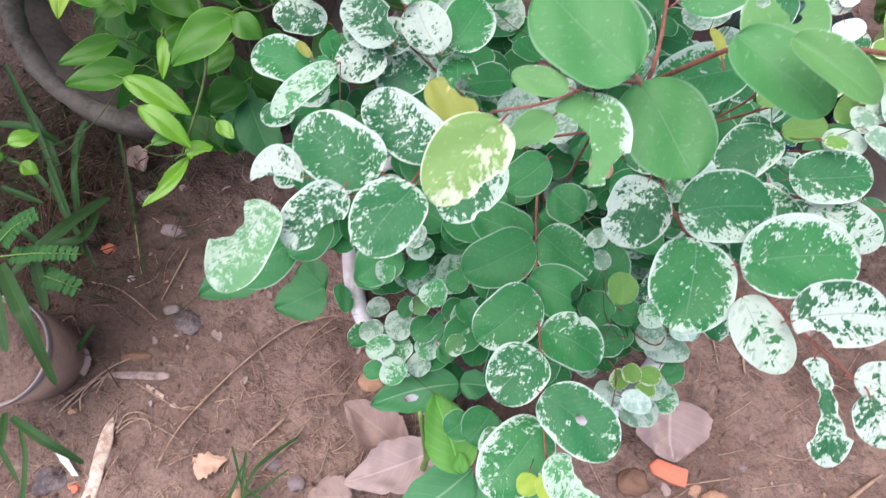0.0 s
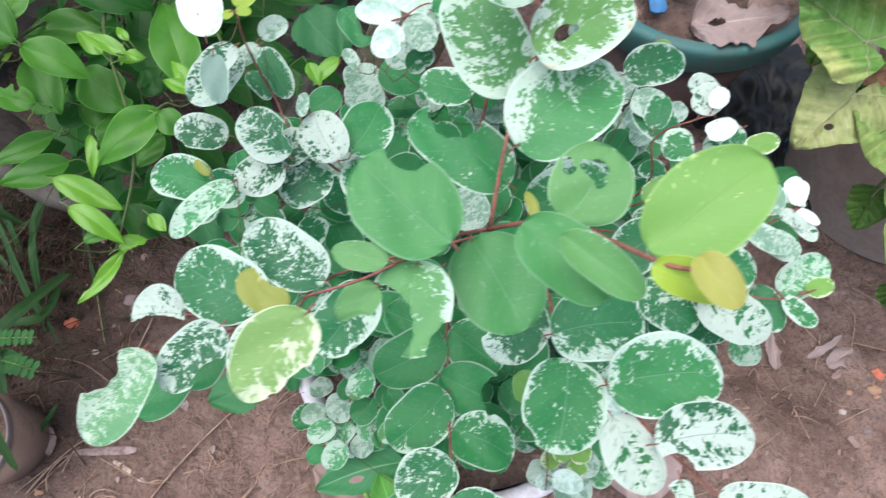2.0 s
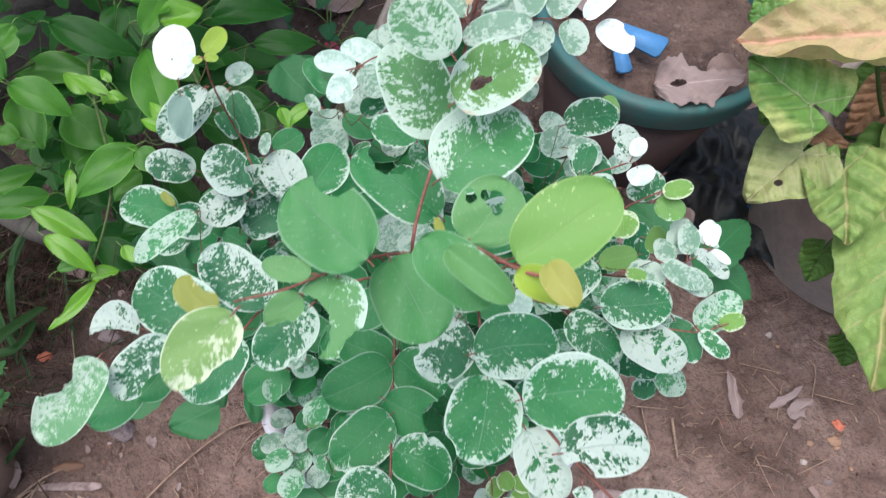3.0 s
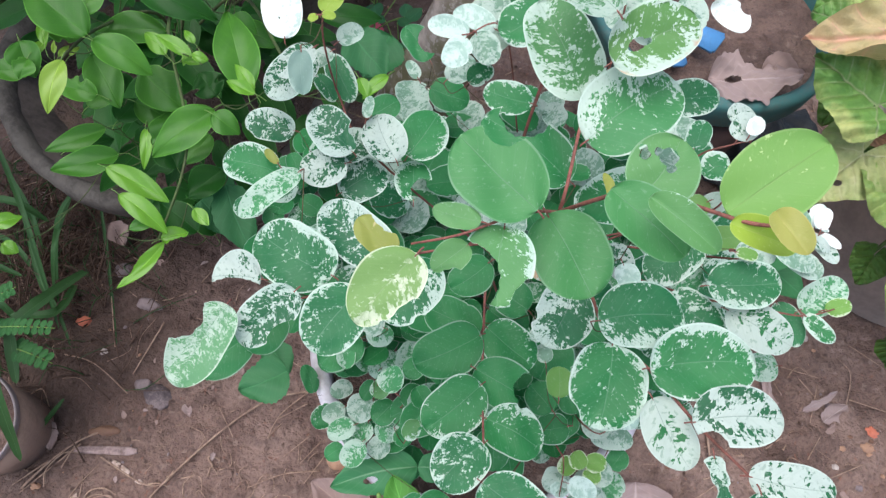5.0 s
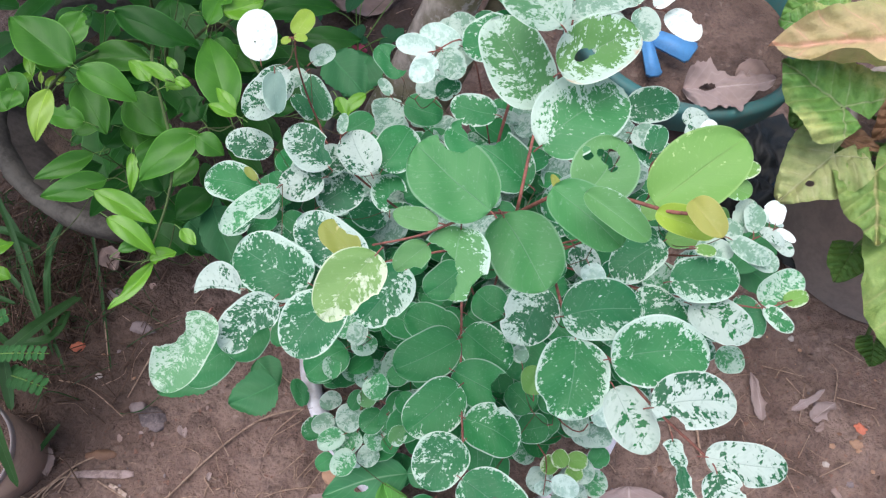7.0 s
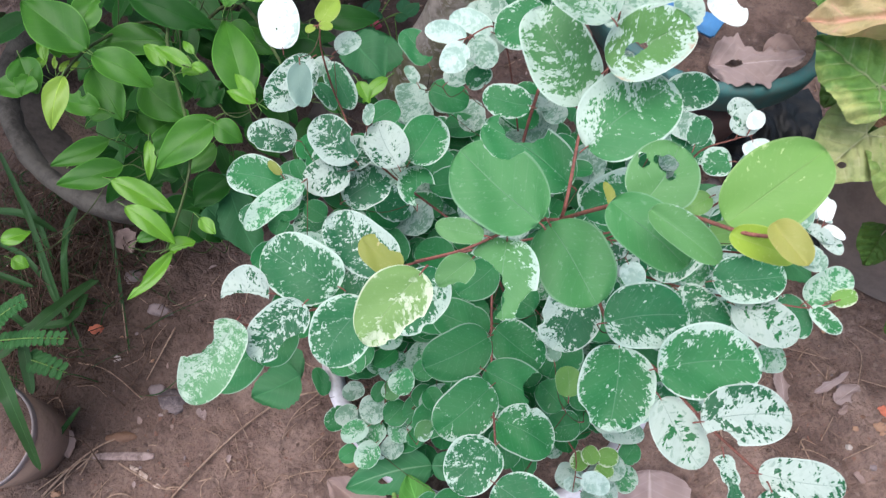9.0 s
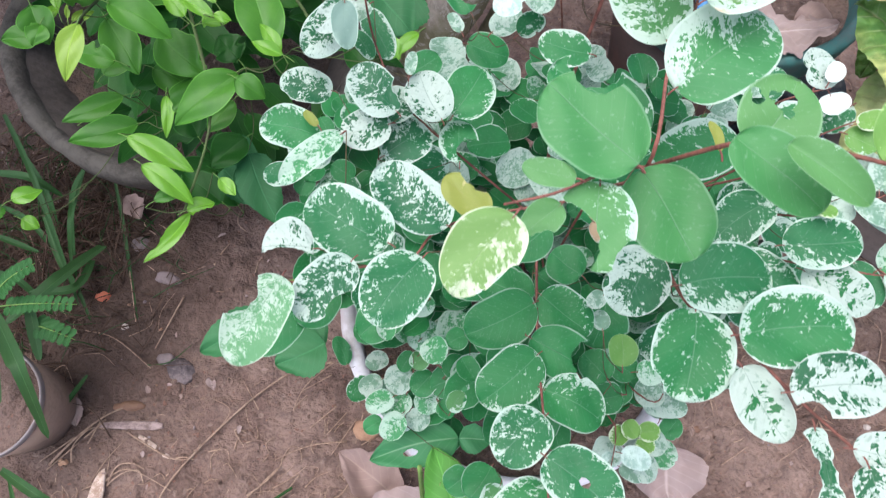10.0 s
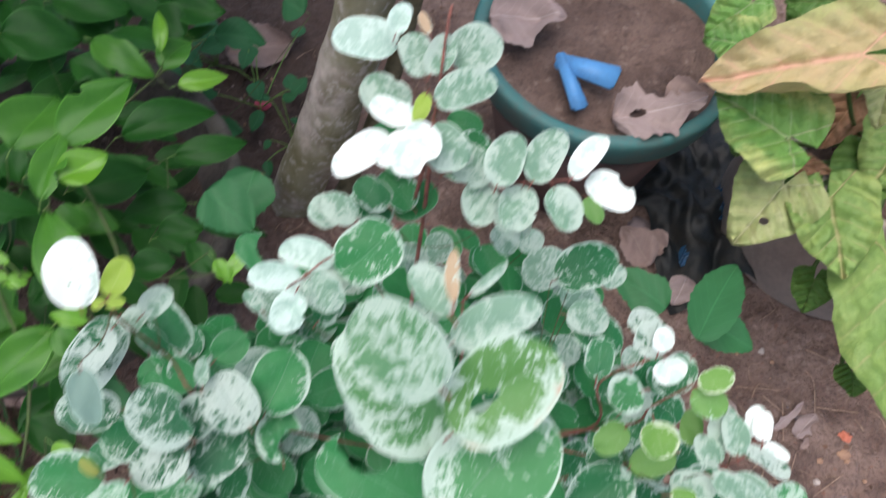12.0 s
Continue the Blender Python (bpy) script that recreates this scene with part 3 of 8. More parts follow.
def tube(bm, pts, r0, r1, sides=7):
    """A tapering round shaft through the points, bent smoothly."""
    pts = [Vector(p) for p in pts]
    path = []
    for i in range(len(pts) - 1):
        a, b, c, d = pts[max(0, i - 1)], pts[i], pts[i + 1], pts[min(len(pts) - 1, i + 2)]
        for k in range(6):
            t = k / 6
            path.append(0.5 * (2 * b + (c - a) * t + (2 * a - 5 * b + 4 * c - d) * t * t + (3 * b - a - 3 * c + d) * t ** 3))
    path.append(pts[-1])
    rings = []
    for i, p in enumerate(path):
        way = (path[min(i + 1, len(path) - 1)] - path[max(i - 1, 0)]).normalized()
        x = way.cross(Vector((0.31, 0.2, 0.93))).normalized()
        y = way.cross(x)
        r = r0 + (r1 - r0) * i / (len(path) - 1)
        rings.append([bm.verts.new(p + r * (x * math.cos(a) + y * math.sin(a))) for a in (2 * math.pi * k / sides for k in range(sides))])
    for a, b in zip(rings, rings[1:]):
        for k in range(sides):
            bm.faces.new((a[k], a[(k + 1) % sides], b[(k + 1) % sides], b[k]))
    bm.faces.new(rings[0][::-1]), bm.faces.new(rings[-1])


def lathe(bm, profile, sides=56, wobble=0.0, seed=0):
    """Turns (radius, height) pairs about z."""
    rng = random.Random(seed)
    ph = rng.uniform(0, 6)
    rings = []
    for r, z in profile:
        rings.append([bm.verts.new((r * math.cos(a) * (1 + wobble * math.sin(3 * a + ph)), r * math.sin(a) * (1 + wobble * math.sin(2 * a + ph)), z + wobble * r * 0.6 * math.sin(2 * a + 1 + ph))) for a in (2 * math.pi * k / sides for k in range(sides))])
    for a, b in zip(rings, rings[1:]):
        for k in range(sides):
            bm.faces.new((a[k], a[(k + 1) % sides], b[(k + 1) % sides], b[k]))


def disc_soil(bm, radius, z, seed):
    """Crumbly soil inside a pot."""
    noise_at = lambda x, y: 0.010 * noise.fractal(Vector((x * 14 + seed, y * 14, seed)), 0.8, 2.0, 4)
    rings = [[bm.verts.new((0, 0, z + noise_at(0, 0)))]]
    for i in range(1, 19):
        r = radius * i / 18
        rings.append([bm.verts.new((r * math.cos(a), r * math.sin(a), z + noise_at(r * math.cos(a), r * math.sin(a)))) for a in (2 * math.pi * k / 48 for k in range(48))])
    for k in range(48):
        bm.faces.new((rings[0][0], rings[1][k], rings[1][(k + 1) % 48]))
    for a, b in zip(rings[1:], rings[2:]):
        for k in range(48):
            bm.faces.new((a[k], b[k], b[(k + 1) % 48], a[(k + 1) % 48]))


NODES, ENDS = {}, {}


def twig(owner, pts, r0, r1, material=None, name="stem"):
    bm = bmesh.new()
    for a, b in zip(pts, pts[1:]):
        NODES.setdefault(owner.name, []).extend(Vector(a).lerp(Vector(b), k / 4) for k in range(5))
    tube(bm, pts, r0, r1)
    return part(name, bm, material or TWIG, owner)


def petiole(leaf, owner, base, tip, length, material):
    """The short stalk behind a blade; its far end is kept to be joined to the wood."""
    base, way = Vector(base), (Vector(tip) - Vector(base)).normalized()
    end = base - way * length - Vector((0, 0, length * 0.35))
    bm = bmesh.new()
    tube(bm, [base + way * 0.001 - Vector((0, 0, 0.0003)), base - way * length * 0.5 - Vector((0, 0, length * 0.1)), end], 0.00024, 0.00032, 5)
    bmesh.ops.transform(bm, matrix=leaf.matrix_basis.inverted(), verts=bm.verts)
    ob = new("petiole", mesh_of("petiole", bm, material))
    ob.parent = leaf
    ENDS.setdefault(owner.name, []).append(end)


def join_up(owner, root, material, r):
    """Thin twigs that carry every blade: each end runs to the nearest wood that lies lower, starting by the root."""
    root = Vector(root)
    nodes = NODES.get(owner.name, []) + [root]
    for end in sorted(ENDS[owner.name], key=lambda p: (p - root).length):
        if end.z > 0.675:
            continue
        below = [n for n in nodes if n.z < end.z - 0.004] or [root]
        n = min(below, key=lambda q: (q - end).length + 0.25 * (q - root).length)
        if (n - end).length < 0.014 or min((q - end).length for q in nodes) < 0.006:
            continue
        bend = n.lerp(end, 0.45) + Vector((0, 0, -0.22 * (end - n).length))
        bm = bmesh.new()
        tube(bm, [n, bend, end], r * 1.5, r, 5)
        ob = new("twig", mesh_of("twig", bm, material))
        ob.parent = owner
        ob.matrix_parent_inverse = owner.matrix_basis.inverted()
        nodes += [bend, end]


# ---- the ground, one sheet ----
def ground_height(x, y):
    p = Vector((x * 5, y * 5, 0.3))
    h = 0.007 * noise.fractal(p, 0.9, 2.0, 4) + 0.0068 * noise.fractal(p * 7, 0.6, 2.0, 3) + 0.006 * abs(noise.noise(p * 3.1)) - 0.0045 * abs(noise.noise(p * 14.0)) + 0.0018 * noise.noise(p * 34.0)
    fade = max(0.0, 1 - max(abs(x - 0.1), abs(y - 0.6)) / 3.0)
    return h * fade


def make_ground():
    line = [s * 0.0046 for s in range(-180, 181)]
    far = [0.86, 0.92, 1.0, 1.15, 1.35, 1.6, 2, 2.6, 3.5, 5, 8, 14, 30, 80, 250, 800]
    ticks = [-f for f in reversed(far)] + line + far
    bm = bmesh.new()
    grid = [[bm.verts.new((x + 0.15, y + 0.65, ground_height(x + 0.15, y + 0.65))) for x in ticks] for y in ticks]
    for a, b in zip(grid, grid[1:]):
        for i in range(len(ticks) - 1):
            bm.faces.new((a[i], a[i + 1], b[i + 1], b[i]))
    return tagged(part("ground", bm, SOIL, None), "damp reddish brown garden soil with straw and grit", "ground", kind="structure")


make_ground()

# ---- pots ----
white_pot = thing("plant_pot", (0.157, 0.335, 0), "round white plastic pot with dirt-stained wall holding the shrub", "plant pot")
bm = bmesh.new()
lathe(bm, [(0.100, 0.0), (0.104, 0.004), (0.128, 0.285), (0.138, 0.29), (0.140, 0.33), (0.135, 0.335), (0.128, 0.331), (0.124, 0.28), (0.098, 0.01)], wobble=0.012)
bmesh.ops.translate(bm, vec=(0.157, 0.335, 0), verts=bm.verts)
part("wall", bm, WHITE_PLASTIC, white_pot)
bm = bmesh.new()
disc_soil(bm, 0.125, 0.30, 1)
bmesh.ops.translate(bm, vec=(0.157, 0.335, 0), verts=bm.verts)
part("soil", bm, POT_SOIL, white_pot, "dark potting soil")

teal_pot = thing("plant_pot", (0.425, 0.842, 0), "wide teal plastic pot with a red-brown lower wall, full of soil", "plant pot")
bm = bmesh.new()
lathe(bm, [(0.142, 0.200), (0.149, 0.214), (0.157, 0.218), (0.1605, 0.246), (0.1615, 0.253), (0.1595, 0.2570), (0.1560, 0.2585), (0.1500, 0.2580), (0.1455, 0.2560), (0.1435, 0.2520), (0.141, 0.225), (0.139, 0.20)], wobble=0.006)
bmesh.ops.translate(bm, vec=(0.425, 0.842, 0), verts=bm.verts)
part("rim", bm, TEAL, teal_pot, "thick teal rim")
bm = bmesh.new()
lathe(bm, [(0.100, 0.0), (0.104, 0.004), (0.142, 0.214), (0.136, 0.21), (0.1, 0.012)])
bmesh.ops.translate(bm, vec=(0.425, 0.842, 0), verts=bm.verts)
part("wall", bm, TEAL_SIDE, teal_pot, "dark red-brown pot wall")
bm = bmesh.new()
disc_soil(bm, 0.141, 0.232, 5)
bmesh.ops.translate(bm, vec=(0.425, 0.842, 0), verts=bm.verts)
part("soil", bm, POT_SOIL, teal_pot, "dry brown soil")

cement_pot = thing("plant_pot", (-0.213, 0.682, 0), "broad grey cement bowl with a rough chipped lip", "plant pot")
bm = bmesh.new()
lathe(bm, [(0.10, 0.0), (0.105, 0.004), (0.155, 0.14), (0.190, 0.188), (0.1985, 0.200), (0.1985, 0.214), (0.188, 0.213), (0.148, 0.176), (0.10, 0.02)], wobble=0.008)
bmesh.ops.translate(bm, vec=(-0.213, 0.682, 0), verts=bm.verts)
part("wall", bm, CEMENT, cement_pot)
bm = bmesh.new()
lathe(bm, [(0.1975, 0.192), (0.203, 0.195), (0.207, 0.213), (0.205, 0.221), (0.199, 0.224), (0.191, 0.222), (0.185, 0.212), (0.183, 0.200)], 120, wobble=0.008)
for v in bm.verts:
    v.co += 0.0022 * noise.noise_vector(v.co * 60) + 0.0035 * noise.noise_vector(v.co * 17)
bmesh.ops.translate(bm, vec=(-0.213, 0.682, 0), verts=bm.verts)
part("lip", bm, CEMENT_LIP, cement_pot, "worn pale lip")
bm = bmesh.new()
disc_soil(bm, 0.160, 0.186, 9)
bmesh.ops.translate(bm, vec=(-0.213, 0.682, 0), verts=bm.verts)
part("soil", bm, BOWL_SOIL, cement_pot, "dark soil")

clay_pot = thing("plant_pot", (-0.362, 0.258, 0), "small dusty clay pot with thin grey lip, leaning in soil", "plant pot")
bm = bmesh.new()
lathe(bm, [(0.048, 0.0), (0.052, 0.004), (0.064, 0.125), (0.060, 0.125), (0.058, 0.1), (0.046, 0.01)])
bmesh.ops.transform(bm, matrix=pose(-0.356, 0.272, -0.004, 8, 0, 0) @ Matrix.Scale(0.88, 4), verts=bm.verts)
part("wall", bm, CLAY, clay_pot)
bm = bmesh.new()
lathe(bm, [(0.064, 0.122), (0.0662, 0.126), (0.0664, 0.135), (0.0652, 0.137), (0.0636, 0.135), (0.0625, 0.122)])
bmesh.ops.transform(bm, matrix=pose(-0.356, 0.272, -0.004, 8, 0, 0) @ Matrix.Scale(0.88, 4), verts=bm.verts)
part("rim", bm, RIM_GREY, clay_pot, "thin pale grey lip")
bm = bmesh.new()
disc_soil(bm, 0.061, 0.124, 13)
bmesh.ops.transform(bm, matrix=pose(-0.356, 0.272, -0.004, 8, 0, 0) @ Matrix.Scale(0.88, 4), verts=bm.verts)
part("soil", bm, SOIL, clay_pot)

taupe_pot = thing("plant_pot", (0.777, 0.70, 0), "tall taupe pot under the arrow-shaped leaves", "plant pot")
bm = bmesh.new()
lathe(bm, [(0.15, 0.0), (0.154, 0.005), (0.146, 0.20), (0.152, 0.205), (0.153, 0.225), (0.148, 0.228), (0.140, 0.222), (0.138, 0.18), (0.13, 0.01)])
bmesh.ops.translate(bm, vec=(0.777, 0.70, 0), verts=bm.verts)
part("wall", bm, TAUPE, taupe_pot)
bm = bmesh.new()
disc_soil(bm, 0.139, 0.20, 17)
bmesh.ops.translate(bm, vec=(0.777, 0.70, 0), verts=bm.verts)
part("soil", bm, POT_SOIL, taupe_pot)

# ---- the variegated shrub ----
bush = thing("variegated_shrub", (0.157, 0.335, 0.30), "bushy shrub with round green leaves flecked and edged in white", "shrub")


def bush_leaf(owner, base, tip, width, normal, style, bites=(), holes=(), cuts=(), fold=0.0):
    rng = random.Random(SEED[0] + 3000)
    if not bites and not holes and not cuts and base[2] < 0.68 and style[0] != "y" and rng.random() < 0.35:
        bites = ((rng.choice("LR"), rng.uniform(0.25, 0.9), rng.uniform(0.03, 0.09), rng.uniform(0.06, 0.2)),)
    leaf = leaf_part(owner, base, tip, width, normal, style, "round", bites, holes, 0.055, 0.08, 0.022, fold=fold, cuts=cuts)
    if base[2] < 0.735:
        petiole(leaf, owner, base, tip, 0.0025, TWIG)
    return leaf


twig(bush, [(0.1570, 0.3350, 0.3000), (0.1580, 0.3200, 0.4500), (0.1530, 0.3000, 0.5800), (0.1414, 0.2484, 0.6900), (0.1458, 0.2761, 0.7000), (0.1490, 0.2805, 0.6980), (0.1552, 0.3031, 0.7050), (0.1572, 0.3206, 0.7150)], 0.00080, 0.00036)
twig(bush, [(0.1411, 0.2481, 0.6920), (0.1321, 0.2412, 0.7020), (0.1213, 0.2302, 0.7140), (0.1099, 0.2216, 0.7180), (0.0977, 0.2151, 0.7220)], 0.00055, 0.00032)
twig(bush, [(0.1411, 0.2481, 0.6920), (0.1478, 0.2323, 0.7300), (0.1553, 0.2278, 0.7380), (0.1597, 0.2196, 0.7490), (0.1665, 0.2120, 0.7570), (0.1711, 0.2099, 0.7600)], 0.00066, 0.00042)
twig(bush, [(0.1500, 0.2900, 0.6000), (0.0900, 0.2598, 0.6210), (0.0753, 0.2394, 0.6290), (0.0576, 0.2326, 0.6330), (0.0401, 0.2240, 0.6360), (0.0310, 0.2225, 0.6420)], 0.00061, 0.00038)
twig(bush, [(0.1400, 0.3300, 0.5000), (0.0683, 0.3361, 0.5800), (0.0491, 0.3568, 0.5950), (0.0433, 0.3580, 0.6320), (0.0441, 0.3587, 0.6500)], 0.00068, 0.00038)
twig(bush, [(0.1650, 0.3000, 0.5500), (0.1680, 0.2880, 0.6000), (0.1721, 0.2340, 0.6340), (0.1829, 0.2170, 0.6480), (0.1984, 0.1974, 0.6520), (0.2148, 0.1803, 0.6550), (0.2212, 0.1720, 0.6550)], 0.00075, 0.00045)
twig(bush, [(0.1700, 0.3100, 0.5500), (0.2137, 0.2740, 0.5950), (0.2357, 0.2673, 0.6020), (0.2536, 0.2649, 0.6050), (0.2685, 0.2640, 0.6060), (0.2799, 0.2672, 0.6100)], 0.00061, 0.00030)
twig(bush, [(0.1550, 0.3100, 0.4600), (0.1355, 0.2944, 0.5450), (0.1346, 0.2594, 0.5520), (0.1361, 0.2298, 0.5540), (0.1379, 0.2018, 0.5600), (0.1400, 0.1765, 0.5600), (0.1431, 0.1589, 0.5550)], 0.00075, 0.00045)
twig(bush, [(0.1570, 0.3400, 0.3000), (0.1500, 0.3850, 0.5000), (0.1593, 0.4190, 0.6000), (0.1641, 0.4369, 0.6300), (0.1537, 0.4077, 0.6250), (0.1623, 0.4237, 0.6600), (0.1686, 0.4494, 0.6750), (0.1715, 0.4589, 0.6800)], 0.00116, 0.00052)
twig(bush, [(0.1634, 0.4243, 0.6200), (0.1815, 0.4011, 0.6450), (0.1960, 0.3920, 0.6560), (0.2177, 0.3928, 0.6560)], 0.00048, 0.00030)
twig(bush, [(0.1450, 0.3850, 0.5500), (0.1254, 0.3769, 0.6350), (0.1082, 0.3657, 0.6420), (0.1032, 0.3619, 0.6430)], 0.00048, 0.00030)
twig(bush, [(0.1750, 0.3300, 0.5000), (0.2134, 0.3113, 0.6000), (0.2129, 0.3209, 0.6300), (0.2262, 0.3244, 0.6400), (0.2332, 0.3248, 0.6440)], 0.00061, 0.00030)
twig(bush, [(0.1750, 0.3300, 0.5200), (0.2255, 0.3113, 0.6000), (0.2322, 0.3122, 0.6250), (0.2477, 0.3173, 0.6350)], 0.00061, 0.00030)
twig(bush, [(0.1800, 0.3300, 0.5300), (0.2457, 0.2914, 0.6000), (0.2576, 0.2902, 0.6180), (0.2708, 0.2957, 0.6250)], 0.00061, 0.00030)
twig(bush, [(0.1500, 0.3200, 0.3600), (0.1092, 0.2555, 0.4300), (0.0877, 0.2598, 0.4200), (0.0769, 0.2465, 0.3950), (0.0776, 0.2257, 0.3850)], 0.00061, 0.00030)
twig(bush, [(0.1650, 0.3100, 0.3800), (0.1883, 0.2293, 0.4700), (0.1943, 0.2167, 0.4720), (0.1948, 0.2000, 0.4600)], 0.00061, 0.00030)
twig(bush, [(0.1650, 0.3200, 0.4000), (0.2011, 0.2352, 0.4900), (0.2164, 0.2371, 0.4900)], 0.00061, 0.00030)
bush_leaf(bush, (0.0204, 0.3724, 0.6165), (0.0150, 0.3983, 0.6275), 0.0196, (0.13, -0.36, 0.92), "W", holes=[(0.35, 0.15, 0.022)])
bush_leaf(bush, (0.0432, 0.3619, 0.6477), (0.0486, 0.3744, 0.6523), 0.0097, (0.10, -0.38, 0.92), "y")
bush_leaf(bush, (0.0437, 0.3578, 0.6502), (0.0498, 0.3584, 0.6498), 0.0040, (0.11, -0.37, 0.92), "y")
bush_leaf(bush, (0.0409, 0.3616, 0.6453), (0.0370, 0.3589, 0.6447), 0.0036, (0.12, -0.36, 0.92), "y")
bush_leaf(bush, (0.0492, 0.3613, 0.6309), (0.0593, 0.3697, 0.6332), 0.0101, (0.09, -0.36, 0.93), "p")
bush_leaf(bush, (0.0386, 0.3573, 0.6298), (0.0245, 0.3420, 0.6262), 0.0126, (0.12, -0.34, 0.93), "w")
bush_leaf(bush, (0.0354, 0.3659, 0.6185), (0.0188, 0.3398, 0.6116), 0.0196, (0.13, -0.33, 0.94), "vw")
bush_leaf(bush, (0.0396, 0.3340, 0.6533), (0.0431, 0.3169, 0.6468), 0.0105, (0.12, -0.33, 0.94), "q")
bush_leaf(bush, (0.0428, 0.3729, 0.6111), (0.0347, 0.3642, 0.6089), 0.0090, (0.11, -0.34, 0.93), "p")
bush_leaf(bush, (0.0384, 0.3851, 0.5945), (0.0536, 0.3638, 0.5855), 0.0138, (0.09, -0.33, 0.94), "v")
bush_leaf(bush, (0.0338, 0.3719, 0.5925), (0.0453, 0.3612, 0.5875), 0.0089, (0.10, -0.33, 0.94), "v")
bush_leaf(bush, (0.0288, 0.3392, 0.5881), (0.0044, 0.3402, 0.5919), 0.0171, (0.13, -0.29, 0.95), "vw")
bush_leaf(bush, (0.0614, 0.3213, 0.6023), (0.0398, 0.3380, 0.6097), 0.0211, (0.09, -0.30, 0.95), "vw", bites=[("R", 0.2, 0.22, 0.45)])
bush_leaf(bush, (0.0543, 0.3257, 0.5904), (0.0666, 0.3395, 0.5937), 0.0169, (0.07, -0.29, 0.95), "vw")
bush_leaf(bush, (0.0647, 0.3412, 0.6032), (0.0655, 0.3518, 0.6068), 0.0056, (0.07, -0.32, 0.95), "p")
bush_leaf(bush, (0.0639, 0.3591, 0.5816), (0.0771, 0.3695, 0.5844), 0.0150, (0.06, -0.32, 0.95), "g")
bush_leaf(bush, (0.0815, 0.3257, 0.5934), (0.0686, 0.3465, 0.6007), 0.0213, (0.05, -0.30, 0.95), "w")
bush_leaf(bush, (0.0864, 0.3324, 0.5884), (0.0989, 0.3561, 0.5957), 0.0242, (0.03, -0.31, 0.95), "e")
bush_leaf(bush, (0.0584, 0.3195, 0.5952), (0.0374, 0.3109, 0.5948), 0.0191, (0.10, -0.27, 0.96), "w")
bush_leaf(bush, (0.0557, 0.3123, 0.5785), (0.0758, 0.3282, 0.5816), 0.0223, (0.07, -0.27, 0.96), "vw")
bush_leaf(bush, (0.0919, 0.3149, 0.5753), (0.0897, 0.3358, 0.5807), 0.0190, (0.03, -0.28, 0.96), "e", cuts=[(0.25, -0.25, 0.31)])
bush_leaf(bush, (0.0275, 0.3107, 0.5918), (0.0012, 0.3121, 0.5962), 0.0206, (0.14, -0.27, 0.95), "e")
bush_leaf(bush, (0.0274, 0.3120, 0.5987), (0.0208, 0.3177, 0.6013), 0.0043, (0.13, -0.27, 0.95), "o")
bush_leaf(bush, (0.0388, 0.3075, 0.6017), (0.0156, 0.2826, 0.5983), 0.0125, (0.13, -0.25, 0.96), "p2")
bush_leaf(bush, (0.2096, 0.2106, 0.4689), (0.2225, 0.2175, 0.4711), 0.0164, (-0.12, -0.10, 0.99), "p")
bush_leaf(bush, (0.2210, 0.2077, 0.4487), (0.2352, 0.2156, 0.4513), 0.0164, (-0.13, -0.09, 0.99), "p2")
bush_leaf(bush, (0.2066, 0.2012, 0.4592), (0.2212, 0.1995, 0.4608), 0.0165, (-0.12, -0.08, 0.99), "p")
bush_leaf(bush, (0.2224, 0.2173, 0.4689), (0.2303, 0.2279, 0.4711), 0.0126, (-0.13, -0.11, 0.99), "g")
bush_leaf(bush, (0.0751, 0.2293, 0.4008), (0.0642, 0.2134, 0.3992), 0.0162, (0.02, -0.11, 0.99), "p2")
bush_leaf(bush, (0.0682, 0.2401, 0.4004), (0.0515, 0.2306, 0.3996), 0.0149, (0.03, -0.12, 0.99), "p2")
bush_leaf(bush, (0.0623, 0.2265, 0.3903), (0.0513, 0.2184, 0.3897), 0.0128, (0.03, -0.11, 0.99), "g")
bush_leaf(bush, (0.0587, 0.2536, 0.3904), (0.0446, 0.2441, 0.3896), 0.0130, (0.04, -0.13, 0.99), "p")
bush_leaf(bush, (0.1327, 0.1993, 0.4211), (0.1207, 0.1795, 0.4189), 0.0254, (-0.05, -0.08, 1.00), "g")
bush_leaf(bush, (0.1374, 0.1882, 0.4308), (0.1323, 0.1697, 0.4292), 0.0200, (-0.06, -0.07, 1.00), "v2")
bush_leaf(bush, (0.1200, 0.1961, 0.4107), (0.1071, 0.1843, 0.4093), 0.0197, (-0.03, -0.08, 1.00), "g")
bush_leaf(bush, (0.0676, 0.2423, 0.6349), (0.0372, 0.2548, 0.6411), 0.0257, (0.11, -0.22, 0.97), "v")
bush_leaf(bush, (0.0879, 0.2526, 0.6329), (0.0589, 0.2693, 0.6391), 0.0216, (0.07, -0.24, 0.97), "vw")
bush_leaf(bush, (0.0942, 0.2112, 0.7238), (0.0836, 0.2184, 0.7262), 0.0084, (0.06, -0.24, 0.97), "o", bites=[("R", 0.55, 0.28, 0.4)])
bush_leaf(bush, (0.0996, 0.2098, 0.7276), (0.0876, 0.1912, 0.7244), 0.0161, (0.05, -0.20, 0.98), "y2", bites=[("L", 0.62, 0.22, 0.25), ("L", 0.9, 0.12, 0.3)])
bush_leaf(bush, (0.0420, 0.2364, 0.6372), (0.0243, 0.2345, 0.6388), 0.0190, (0.14, -0.19, 0.97), "w", cuts=[(0.5, 1.05, 1.05)])
bush_leaf(bush, (0.0564, 0.2316, 0.6423), (0.0412, 0.2095, 0.6417), 0.0171, (0.12, -0.18, 0.98), "vw", cuts=[(0.56, 0.47, 0.31)])
